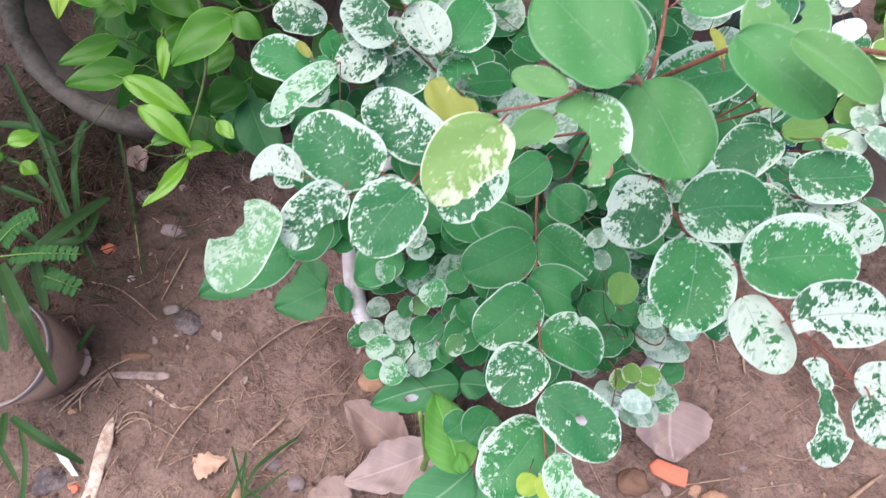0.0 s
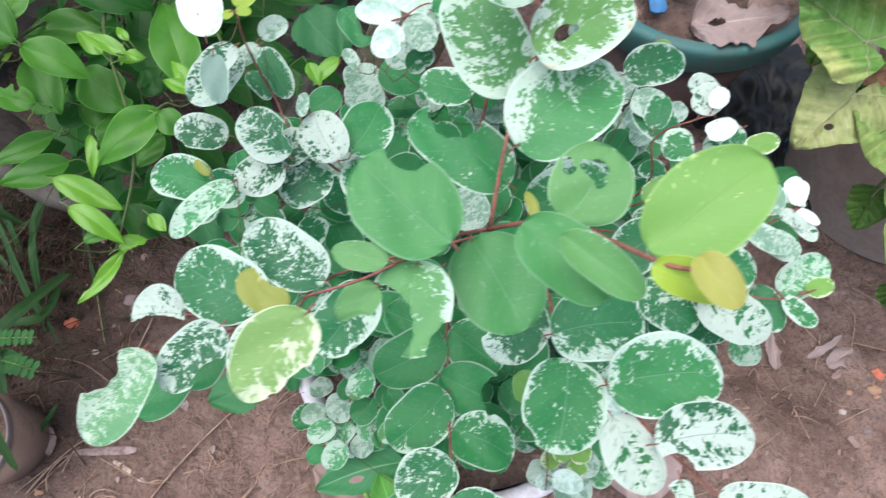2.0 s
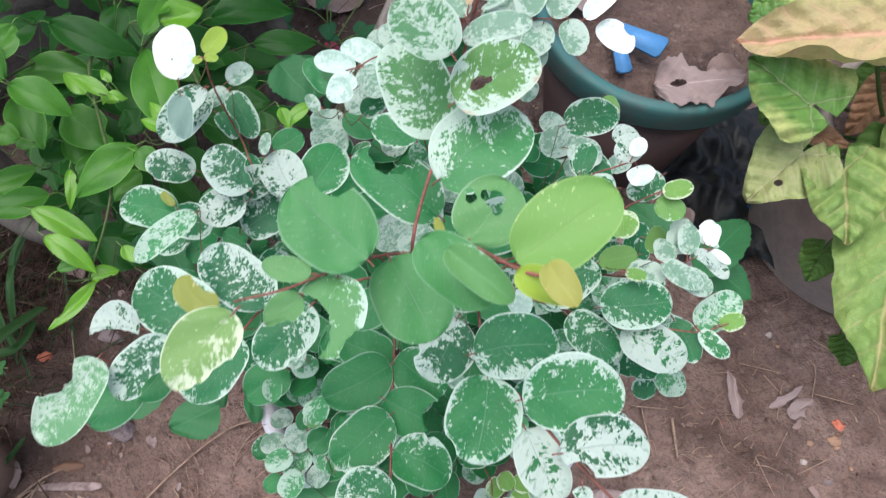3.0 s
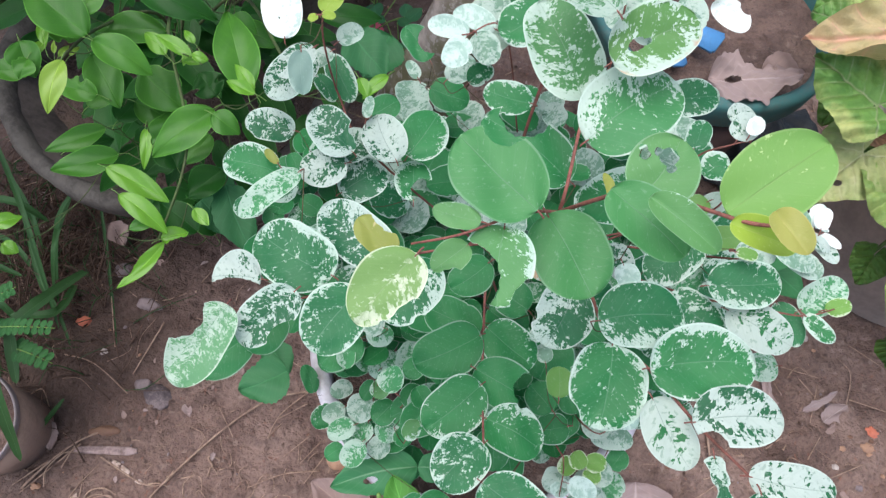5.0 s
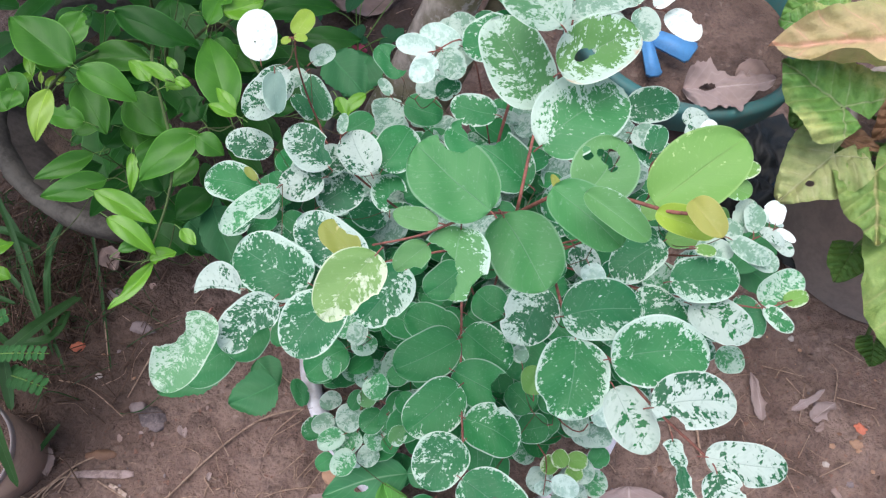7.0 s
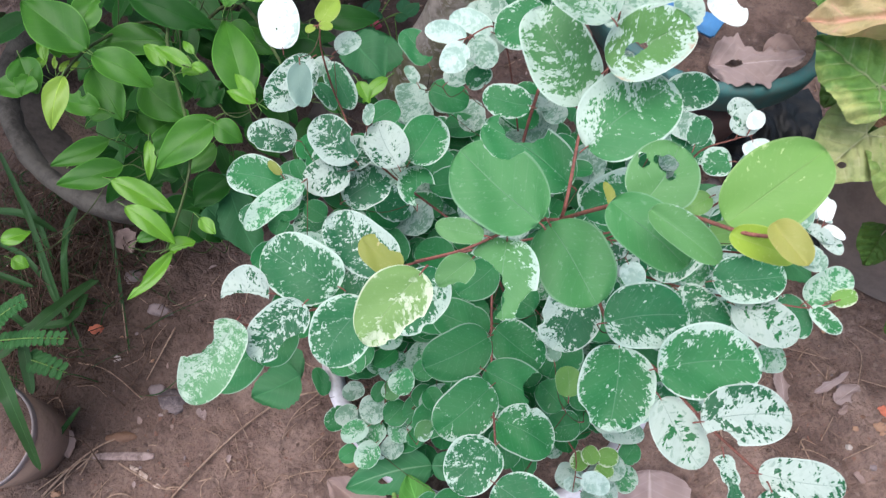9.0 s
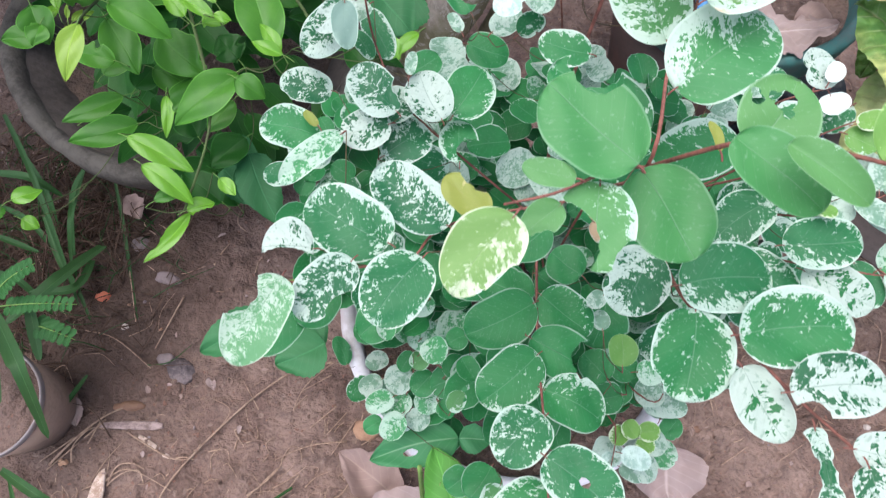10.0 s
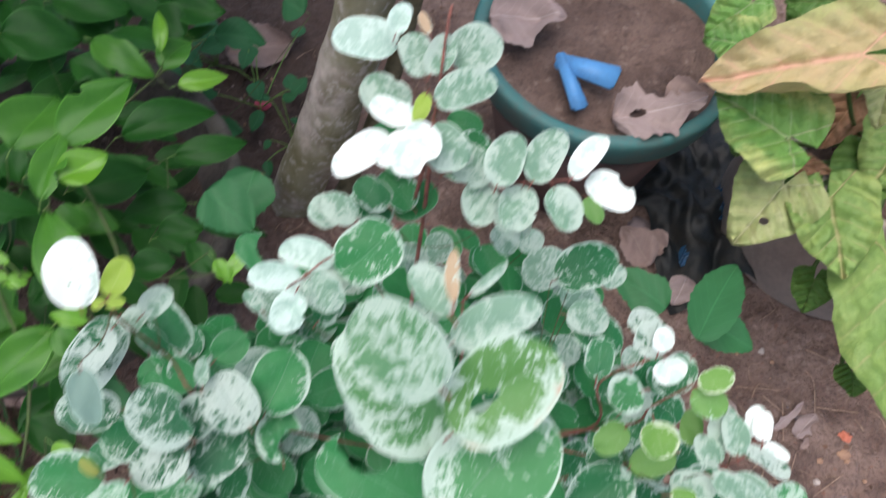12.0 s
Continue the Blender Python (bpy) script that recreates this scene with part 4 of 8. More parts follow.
bush_leaf(bush, (0.0354, 0.2205, 0.6488), (0.0251, 0.1906, 0.6472), 0.0186, (0.15, -0.15, 0.98), "p3", cuts=[(0.33, -0.4, 0.28)])
bush_leaf(bush, (0.0352, 0.2248, 0.6052), (0.0193, 0.2069, 0.6048), 0.0187, (0.14, -0.14, 0.98), "g")
bush_leaf(bush, (0.0463, 0.2345, 0.6109), (0.0369, 0.2173, 0.6092), 0.0165, (0.12, -0.16, 0.98), "g")
bush_leaf(bush, (0.0800, 0.2344, 0.6436), (0.0654, 0.2105, 0.6404), 0.0230, (0.08, -0.18, 0.98), "v")
bush_leaf(bush, (0.1060, 0.2445, 0.6521), (0.0904, 0.2220, 0.6479), 0.0189, (0.03, -0.20, 0.98), "v")
bush_leaf(bush, (0.1127, 0.2218, 0.7129), (0.1041, 0.2136, 0.7111), 0.0090, (0.01, -0.23, 0.97), "l", bites=[("L", 0.8, 0.3, 0.5)])
bush_leaf(bush, (0.1152, 0.2266, 0.7177), (0.1019, 0.2281, 0.7183), 0.0071, (0.01, -0.26, 0.97), "l")
bush_leaf(bush, (0.1220, 0.2283, 0.7142), (0.1218, 0.2046, 0.7138), 0.0195, (-0.03, -0.24, 0.97), "l2", cuts=[(0.7, -0.44, 0.44), (0.96, 0.5, 0.37)])
bush_leaf(bush, (0.1298, 0.2310, 0.7197), (0.1067, 0.2489, 0.7244), 0.0237, (-0.03, -0.29, 0.96), "gn", cuts=[(0.78, -0.41, 0.24)])
bush_leaf(bush, (0.1497, 0.2754, 0.6695), (0.1164, 0.2965, 0.6746), 0.0225, (-0.04, -0.31, 0.95), "g2", cuts=[(0.71, -0.26, 0.24)])
bush_leaf(bush, (0.1434, 0.2265, 0.7410), (0.1610, 0.2114, 0.7400), 0.0144, (-0.12, -0.27, 0.96), "gn")
bush_leaf(bush, (0.1497, 0.2200, 0.7500), (0.1647, 0.2084, 0.7502), 0.0082, (-0.16, -0.27, 0.95), "l", fold=0.18)
bush_leaf(bush, (0.1641, 0.2115, 0.7565), (0.1773, 0.2067, 0.7574), 0.0075, (-0.20, -0.26, 0.95), "y", fold=0.12)
bush_leaf(bush, (0.1697, 0.2108, 0.7645), (0.1749, 0.2016, 0.7655), 0.0068, (-0.20, -0.27, 0.94), "oo", fold=0.2)
bush_leaf(bush, (0.1652, 0.2160, 0.7534), (0.1854, 0.2318, 0.7626), 0.0182, (-0.20, -0.29, 0.94), "y3")
bush_leaf(bush, (0.1563, 0.2360, 0.7248), (0.1658, 0.2525, 0.7313), 0.0194, (-0.14, -0.30, 0.94), "l", cuts=[(0.52, 0.28, 0.08), (0.59, 0.34, 0.06), (0.67, 0.0, 0.13), (0.55, -0.11, 0.07), (0.66, 0.14, 0.07)])
bush_leaf(bush, (0.1352, 0.2387, 0.7057), (0.1495, 0.2159, 0.7023), 0.0229, (-0.08, -0.25, 0.97), "gn")
bush_leaf(bush, (0.1477, 0.2704, 0.7007), (0.1750, 0.2914, 0.7114), 0.0278, (-0.11, -0.33, 0.94), "e3")
bush_leaf(bush, (0.1468, 0.2882, 0.6994), (0.1288, 0.3191, 0.7107), 0.0241, (-0.06, -0.37, 0.93), "v2")
bush_leaf(bush, (0.1487, 0.2946, 0.7320), (0.1316, 0.3133, 0.7361), 0.0193, (-0.09, -0.29, 0.95), "m")
bush_leaf(bush, (0.1512, 0.2885, 0.7176), (0.1758, 0.3021, 0.7264), 0.0216, (-0.12, -0.38, 0.92), "v5", holes=[(0.31, 0.05, 0.1), (0.42, -0.02, 0.05)])
bush_leaf(bush, (0.1522, 0.3069, 0.7254), (0.1732, 0.3127, 0.7306), 0.0103, (-0.15, -0.29, 0.94), "p")
bush_leaf(bush, (0.1524, 0.3116, 0.7304), (0.1449, 0.3236, 0.7336), 0.0082, (-0.11, -0.32, 0.94), "p")
bush_leaf(bush, (0.1531, 0.3137, 0.7330), (0.1543, 0.3249, 0.7370), 0.0034, (-0.13, -0.33, 0.94), "k")
bush_leaf(bush, (0.1574, 0.3172, 0.7283), (0.1667, 0.3230, 0.7317), 0.0026, (-0.15, -0.32, 0.94), "p")
bush_leaf(bush, (0.1395, 0.3356, 0.6365), (0.1177, 0.3399, 0.6375), 0.0158, (-0.03, -0.34, 0.94), "e")
bush_leaf(bush, (0.2133, 0.3775, 0.5986), (0.2406, 0.3836, 0.6054), 0.0209, (-0.16, -0.34, 0.93), "v")
bush_leaf(bush, (0.2275, 0.3849, 0.5987), (0.2423, 0.3834, 0.6013), 0.0157, (-0.19, -0.27, 0.94), "v")
bush_leaf(bush, (0.1084, 0.3660, 0.6424), (0.0894, 0.3679, 0.6436), 0.0109, (0.02, -0.38, 0.93), "wp")
bush_leaf(bush, (0.1203, 0.3730, 0.6398), (0.1000, 0.3786, 0.6422), 0.0117, (0.00, -0.38, 0.92), "wp")
bush_leaf(bush, (0.1071, 0.3583, 0.6474), (0.0997, 0.3456, 0.6426), 0.0122, (0.01, -0.36, 0.93), "wp")
bush_leaf(bush, (0.1115, 0.3665, 0.6423), (0.1215, 0.3548, 0.6377), 0.0136, (-0.01, -0.37, 0.93), "p")
bush_leaf(bush, (0.0902, 0.3958, 0.5884), (0.0750, 0.4111, 0.5956), 0.0160, (0.04, -0.36, 0.93), "g", cuts=[(0.37, -0.33, 0.33)])
bush_leaf(bush, (0.1010, 0.3760, 0.5976), (0.1132, 0.3889, 0.6024), 0.0131, (0.01, -0.35, 0.94), "p")
bush_leaf(bush, (0.0910, 0.4123, 0.5459), (0.1157, 0.4080, 0.5441), 0.0207, (0.01, -0.34, 0.94), "g")
bush_leaf(bush, (0.0864, 0.3735, 0.5984), (0.0797, 0.3814, 0.6016), 0.0065, (0.04, -0.35, 0.94), "p")
bush_leaf(bush, (0.1114, 0.3580, 0.6183), (0.1217, 0.3670, 0.6217), 0.0110, (-0.01, -0.35, 0.94), "v")
bush_leaf(bush, (0.1254, 0.3735, 0.6385), (0.1146, 0.3646, 0.6355), 0.0145, (-0.02, -0.30, 0.96), "p")
bush_leaf(bush, (0.1433, 0.3795, 0.6510), (0.1226, 0.3644, 0.6451), 0.0229, (-0.04, -0.31, 0.95), "e")
bush_leaf(bush, (0.1287, 0.4029, 0.6184), (0.1146, 0.4128, 0.6216), 0.0131, (-0.02, -0.33, 0.94), "p")
bush_leaf(bush, (0.1428, 0.4142, 0.6081), (0.1289, 0.4265, 0.6119), 0.0145, (-0.04, -0.33, 0.94), "v")
bush_leaf(bush, (0.1534, 0.4131, 0.6075), (0.1398, 0.4295, 0.6125), 0.0159, (-0.06, -0.33, 0.94), "e")
bush_leaf(bush, (0.1567, 0.4277, 0.6172), (0.1359, 0.4459, 0.6229), 0.0216, (-0.06, -0.36, 0.93), "g")
bush_leaf(bush, (0.1688, 0.4311, 0.6061), (0.1904, 0.4453, 0.6139), 0.0217, (-0.11, -0.35, 0.93), "e")
bush_leaf(bush, (0.1816, 0.3995, 0.6459), (0.1699, 0.4144, 0.6501), 0.0159, (-0.12, -0.35, 0.93), "p")
bush_leaf(bush, (0.1818, 0.3902, 0.6580), (0.1912, 0.4075, 0.6660), 0.0146, (-0.14, -0.35, 0.93), "p")
bush_leaf(bush, (0.1954, 0.3911, 0.6578), (0.2081, 0.4075, 0.6662), 0.0142, (-0.17, -0.35, 0.92), "p")
bush_leaf(bush, (0.2106, 0.3917, 0.6582), (0.2248, 0.4042, 0.6658), 0.0097, (-0.19, -0.34, 0.92), "W")
bush_leaf(bush, (0.2018, 0.3857, 0.6622), (0.2073, 0.3695, 0.6578), 0.0125, (-0.18, -0.32, 0.93), "p")
bush_leaf(bush, (0.2185, 0.3951, 0.6527), (0.2336, 0.3814, 0.6513), 0.0131, (-0.20, -0.32, 0.93), "W", cuts=[(0.64, 0.42, 0.2)])
bush_leaf(bush, (0.1928, 0.3927, 0.6531), (0.1871, 0.3770, 0.6469), 0.0149, (-0.15, -0.32, 0.94), "p")
bush_leaf(bush, (0.1788, 0.4029, 0.6425), (0.1771, 0.3852, 0.6375), 0.0151, (-0.07, -0.26, 0.96), "p")
bush_leaf(bush, (0.1871, 0.3971, 0.6423), (0.1926, 0.3776, 0.6378), 0.0145, (-0.10, -0.25, 0.96), "p")
bush_leaf(bush, (0.1906, 0.4046, 0.6014), (0.1954, 0.3914, 0.5986), 0.0126, (-0.09, -0.24, 0.97), "p")
bush_leaf(bush, (0.2583, 0.4580, 0.5314), (0.2640, 0.4420, 0.5287), 0.0110, (-0.15, -0.25, 0.96), "y5")
bush_leaf(bush, (0.1514, 0.4662, 0.6541), (0.1236, 0.4707, 0.6559), 0.0184, (0.00, -0.38, 0.93), "wp")
bush_leaf(bush, (0.1598, 0.4407, 0.6617), (0.1546, 0.4582, 0.6684), 0.0138, (-0.04, -0.36, 0.93), "p")
bush_leaf(bush, (0.1616, 0.4372, 0.6670), (0.1700, 0.4513, 0.6730), 0.0113, (-0.05, -0.36, 0.93), "p")
bush_leaf(bush, (0.1534, 0.4436, 0.6376), (0.1353, 0.4575, 0.6424), 0.0187, (-0.01, -0.34, 0.94), "p")
bush_leaf(bush, (0.1546, 0.4224, 0.6588), (0.1377, 0.4298, 0.6612), 0.0109, (-0.02, -0.33, 0.94), "W")
bush_leaf(bush, (0.1445, 0.4202, 0.6520), (0.1218, 0.4072, 0.6481), 0.0136, (0.01, -0.30, 0.95), "W", cuts=[(0.95, 0.36, 0.2), (0.55, 0.42, 0.15), (0.80, -0.40, 0.17)])
bush_leaf(bush, (0.1557, 0.4111, 0.6613), (0.1383, 0.4040, 0.6587), 0.0116, (-0.02, -0.30, 0.95), "W")
bush_leaf(bush, (0.1553, 0.4053, 0.6531), (0.1444, 0.4178, 0.6569), 0.0151, (-0.02, -0.30, 0.95), "W")
bush_leaf(bush, (0.1595, 0.4097, 0.6707), (0.1450, 0.3940, 0.6653), 0.0162, (-0.03, -0.30, 0.95), "W", cuts=[(0.62, 0.56, 0.26), (0.7, -0.6, 0.2)])
bush_leaf(bush, (0.1579, 0.4130, 0.6638), (0.1715, 0.3993, 0.6602), 0.0178, (-0.05, -0.30, 0.95), "p")
bush_leaf(bush, (0.1619, 0.4226, 0.6680), (0.1858, 0.4286, 0.6720), 0.0148, (-0.07, -0.34, 0.94), "p")
bush_leaf(bush, (0.1587, 0.4237, 0.6718), (0.1537, 0.4138, 0.6682), 0.0062, (-0.04, -0.33, 0.94), "y")
bush_leaf(bush, (0.1712, 0.4465, 0.6624), (0.1912, 0.4554, 0.6676), 0.0203, (-0.08, -0.36, 0.93), "p")
bush_leaf(bush, (0.1617, 0.4465, 0.6783), (0.1592, 0.4549, 0.6817), 0.0043, (-0.04, -0.38, 0.92), "k")
bush_leaf(bush, (0.1496, 0.4578, 0.6675), (0.1550, 0.4692, 0.6725), 0.0090, (-0.03, -0.39, 0.92), "wp")
bush_leaf(bush, (0.1740, 0.4653, 0.6001), (0.1916, 0.4608, 0.5999), 0.0138, (-0.07, -0.32, 0.95), "g")
bush_leaf(bush, (0.1647, 0.4272, 0.6019), (0.1456, 0.4158, 0.5981), 0.0155, (-0.03, -0.27, 0.96), "g")
bush_leaf(bush, (0.1207, 0.4075, 0.6082), (0.1103, 0.4190, 0.6118), 0.0152, (0.04, -0.27, 0.96), "p")
bush_leaf(bush, (0.1428, 0.4116, 0.5980), (0.1258, 0.4255, 0.6020), 0.0179, (0.01, -0.27, 0.96), "v")
bush_leaf(bush, (0.1460, 0.4216, 0.5985), (0.1520, 0.4315, 0.6015), 0.0182, (-0.02, -0.28, 0.96), "g")
bush_leaf(bush, (0.2274, 0.3254, 0.6428), (0.2339, 0.3372, 0.6472), 0.0123, (-0.22, -0.23, 0.95), "w")
bush_leaf(bush, (0.2312, 0.3258, 0.6466), (0.2352, 0.3337, 0.6494), 0.0071, (-0.23, -0.23, 0.95), "W")
bush_leaf(bush, (0.2347, 0.3248, 0.6406), (0.2373, 0.3160, 0.6394), 0.0119, (-0.23, -0.21, 0.95), "W")
bush_leaf(bush, (0.2486, 0.3268, 0.6327), (0.2345, 0.3173, 0.6273), 0.0132, (-0.23, -0.20, 0.95), "v")
bush_leaf(bush, (0.2101, 0.3207, 0.6380), (0.2142, 0.3347, 0.6421), 0.0103, (-0.19, -0.22, 0.96), "v")
bush_leaf(bush, (0.2260, 0.3151, 0.6373), (0.2139, 0.3144, 0.6347), 0.0140, (-0.20, -0.20, 0.96), "e2")
bush_leaf(bush, (0.2467, 0.3152, 0.6361), (0.2590, 0.3176, 0.6399), 0.0089, (-0.25, -0.20, 0.95), "y4")
bush_leaf(bush, (0.2450, 0.3136, 0.6311), (0.2567, 0.3072, 0.6329), 0.0116, (-0.25, -0.18, 0.95), "y5")
bush_leaf(bush, (0.2274, 0.3042, 0.6370), (0.2280, 0.2917, 0.6350), 0.0129, (-0.22, -0.17, 0.96), "y4")
bush_leaf(bush, (0.2224, 0.3064, 0.6218), (0.2103, 0.2996, 0.6182), 0.0110, (-0.19, -0.17, 0.97), "y5")
bush_leaf(bush, (0.2416, 0.2970, 0.6120), (0.2248, 0.2942, 0.6080), 0.0122, (-0.21, -0.15, 0.97), "y5")
bush_leaf(bush, (0.2344, 0.2857, 0.6183), (0.2501, 0.2823, 0.6216), 0.0112, (-0.23, -0.14, 0.96), "p")
bush_leaf(bush, (0.2314, 0.2813, 0.6241), (0.2401, 0.2794, 0.6259), 0.0059, (-0.23, -0.13, 0.96), "y4")
bush_leaf(bush, (0.2554, 0.2848, 0.6208), (0.2683, 0.2752, 0.6231), 0.0111, (-0.26, -0.13, 0.96), "p")
bush_leaf(bush, (0.2591, 0.2920, 0.6247), (0.2598, 0.3067, 0.6273), 0.0095, (-0.26, -0.16, 0.95), "p")
bush_leaf(bush, (0.2686, 0.2958, 0.6267), (0.2718, 0.3059, 0.6293), 0.0069, (-0.27, -0.16, 0.95), "W")
bush_leaf(bush, (0.2675, 0.2947, 0.6215), (0.2766, 0.2831, 0.6225), 0.0073, (-0.27, -0.14, 0.95), "w")
bush_leaf(bush, (0.2695, 0.2957, 0.6233), (0.2776, 0.2890, 0.6247), 0.0043, (-0.28, -0.15, 0.95), "W")
bush_leaf(bush, (0.2545, 0.2907, 0.6200), (0.2479, 0.3011, 0.6200), 0.0083, (-0.24, -0.15, 0.96), "p")
bush_leaf(bush, (0.2295, 0.3171, 0.5981), (0.2415, 0.3234, 0.6019), 0.0111, (-0.20, -0.18, 0.96), "p")
bush_leaf(bush, (0.2472, 0.3076, 0.6093), (0.2553, 0.3046, 0.6107), 0.0138, (-0.23, -0.16, 0.96), "y5")
bush_leaf(bush, (0.2118, 0.2969, 0.5985), (0.2244, 0.3007, 0.6015), 0.0140, (-0.18, -0.15, 0.97), "v")
bush_leaf(bush, (0.2123, 0.2869, 0.5995), (0.2118, 0.2938, 0.6005), 0.0092, (-0.17, -0.14, 0.97), "wp")
bush_leaf(bush, (0.1871, 0.2852, 0.6578), (0.1573, 0.2755, 0.6522), 0.0224, (-0.13, -0.16, 0.98), "e")
bush_leaf(bush, (0.1537, 0.2641, 0.6291), (0.1721, 0.2616, 0.6308), 0.0159, (-0.11, -0.11, 0.99), "v")
bush_leaf(bush, (0.1856, 0.2736, 0.6154), (0.1897, 0.2620, 0.6146), 0.0106, (-0.14, -0.11, 0.98), "wp")
bush_leaf(bush, (0.1493, 0.2360, 0.7217), (0.1473, 0.2445, 0.7223), 0.0027, (-0.12, -0.11, 0.99), "o")
bush_leaf(bush, (0.1598, 0.2492, 0.6378), (0.1504, 0.2258, 0.6323), 0.0223, (-0.08, -0.20, 0.98), "vw")
bush_leaf(bush, (0.1655, 0.2314, 0.6495), (0.1957, 0.2357, 0.6545), 0.0243, (-0.13, -0.20, 0.97), "v")
bush_leaf(bush, (0.1710, 0.2239, 0.6486), (0.1677, 0.1941, 0.6435), 0.0269, (-0.11, -0.15, 0.98), "e")
bush_leaf(bush, (0.1824, 0.2146, 0.6536), (0.2163, 0.2182, 0.6603), 0.0260, (-0.17, -0.17, 0.97), "e2")
bush_leaf(bush, (0.1939, 0.1962, 0.6590), (0.2218, 0.1994, 0.6650), 0.0199, (-0.20, -0.14, 0.97), "w", cuts=[(0.15, -0.31, 0.2)])
bush_leaf(bush, (0.1843, 0.2055, 0.6495), (0.1965, 0.1834, 0.6486), 0.0167, (-0.16, -0.13, 0.98), "w3")
bush_leaf(bush, (0.2118, 0.1815, 0.6573), (0.2375, 0.1789, 0.6626), 0.0144, (-0.23, -0.10, 0.97), "w", cuts=[(0.25, -0.5, 0.3)])
bush_leaf(bush, (0.2014, 0.1869, 0.6564), (0.2042, 0.1565, 0.6536), 0.0144, (-0.26, -0.11, 0.96), "vw", bites=[("L", 0.38, 0.38, 0.66), ("R", 0.42, 0.36, 0.72)])
bush_leaf(bush, (0.2138, 0.1766, 0.6599), (0.2175, 0.1624, 0.6601), 0.0133, (-0.24, -0.05, 0.97), "w")
bush_leaf(bush, (0.2230, 0.2696, 0.6126), (0.2523, 0.2720, 0.6193), 0.0218, (-0.20, -0.22, 0.95), "v")
bush_leaf(bush, (0.2333, 0.2619, 0.6075), (0.2594, 0.2480, 0.6104), 0.0202, (-0.21, -0.20, 0.96), "w3")
bush_leaf(bush, (0.2594, 0.2714, 0.6010), (0.2680, 0.2523, 0.5991), 0.0118, (-0.23, -0.20, 0.95), "v")
bush_leaf(bush, (0.2112, 0.2692, 0.6019), (0.2333, 0.2515, 0.6021), 0.0182, (-0.17, -0.20, 0.96), "v")
bush_leaf(bush, (0.2239, 0.2935, 0.6070), (0.2014, 0.2759, 0.5990), 0.0214, (-0.16, -0.24, 0.96), "v")
bush_leaf(bush, (0.1803, 0.2843, 0.6113), (0.1892, 0.2695, 0.6087), 0.0131, (-0.12, -0.24, 0.96), "w")
bush_leaf(bush, (0.2679, 0.2675, 0.6041), (0.2861, 0.2809, 0.6119), 0.0153, (-0.25, -0.21, 0.95), "p2")
bush_leaf(bush, (0.2767, 0.2671, 0.6083), (0.2870, 0.2699, 0.6117), 0.0081, (-0.25, -0.21, 0.94), "y4")
bush_leaf(bush, (0.2682, 0.2642, 0.6067), (0.2794, 0.2529, 0.6073), 0.0085, (-0.25, -0.19, 0.95), "e2")
bush_leaf(bush, (0.2465, 0.2859, 0.6274), (0.2628, 0.2753, 0.6286), 0.0097, (-0.23, -0.24, 0.94), "p")
bush_leaf(bush, (0.2559, 0.2948, 0.6193), (0.2604, 0.3105, 0.6247), 0.0112, (-0.22, -0.26, 0.94), "p")
bush_leaf(bush, (0.2676, 0.2979, 0.6241), (0.2706, 0.3084, 0.6279), 0.0076, (-0.24, -0.26, 0.93), "W")
bush_leaf(bush, (0.2622, 0.2947, 0.6236), (0.2729, 0.2874, 0.6244), 0.0060, (-0.24, -0.25, 0.94), "w")
bush_leaf(bush, (0.2694, 0.2998, 0.6238), (0.2739, 0.2971, 0.6242), 0.0025, (-0.24, -0.26, 0.94), "W")
bush_leaf(bush, (0.2769, 0.2559, 0.5637), (0.2632, 0.2536, 0.5603), 0.0146, (-0.22, -0.17, 0.96), "p2")
bush_leaf(bush, (0.2532, 0.2903, 0.6195), (0.2486, 0.2980, 0.6205), 0.0086, (-0.22, -0.25, 0.94), "p")
bush_leaf(bush, (0.2266, 0.3336, 0.6431), (0.2324, 0.3409, 0.6469), 0.0121, (-0.19, -0.33, 0.93), "w")
bush_leaf(bush, (0.2173, 0.3595, 0.6014), (0.2345, 0.3422, 0.5986), 0.0173, (-0.16, -0.31, 0.94), "v")
bush_leaf(bush, (0.2133, 0.3584, 0.6046), (0.2301, 0.3526, 0.6054), 0.0143, (-0.16, -0.32, 0.93), "p")
bush_leaf(bush, (0.1332, 0.2564, 0.5547), (0.1022, 0.2384, 0.5514), 0.0257, (-0.01, -0.17, 0.99), "g")
bush_leaf(bush, (0.1352, 0.2308, 0.5578), (0.1111, 0.2074, 0.5543), 0.0256, (-0.02, -0.13, 0.99), "g2")
bush_leaf(bush, (0.1372, 0.2014, 0.5672), (0.1187, 0.1818, 0.5649), 0.0244, (-0.02, -0.09, 1.00), "v")
bush_leaf(bush, (0.1338, 0.2616, 0.5442), (0.1048, 0.2715, 0.5458), 0.0228, (-0.01, -0.19, 0.98), "g")
bush_leaf(bush, (0.1357, 0.2608, 0.5548), (0.1606, 0.2449, 0.5532), 0.0242, (-0.05, -0.17, 0.98), "g2")
bush_leaf(bush, (0.1317, 0.2389, 0.5554), (0.1635, 0.2240, 0.5546), 0.0244, (-0.06, -0.15, 0.99), "g", cuts=[(0.79, 0.14, 0.23), (0.89, -0.19, 0.19)])
bush_leaf(bush, (0.1379, 0.2152, 0.5579), (0.1647, 0.2038, 0.5581), 0.0236, (-0.06, -0.12, 0.99), "g2")
bush_leaf(bush, (0.1372, 0.1843, 0.5713), (0.1666, 0.1636, 0.5727), 0.0253, (-0.11, -0.09, 0.99), "v", holes=[(0.5, 0.05, 0.07)])
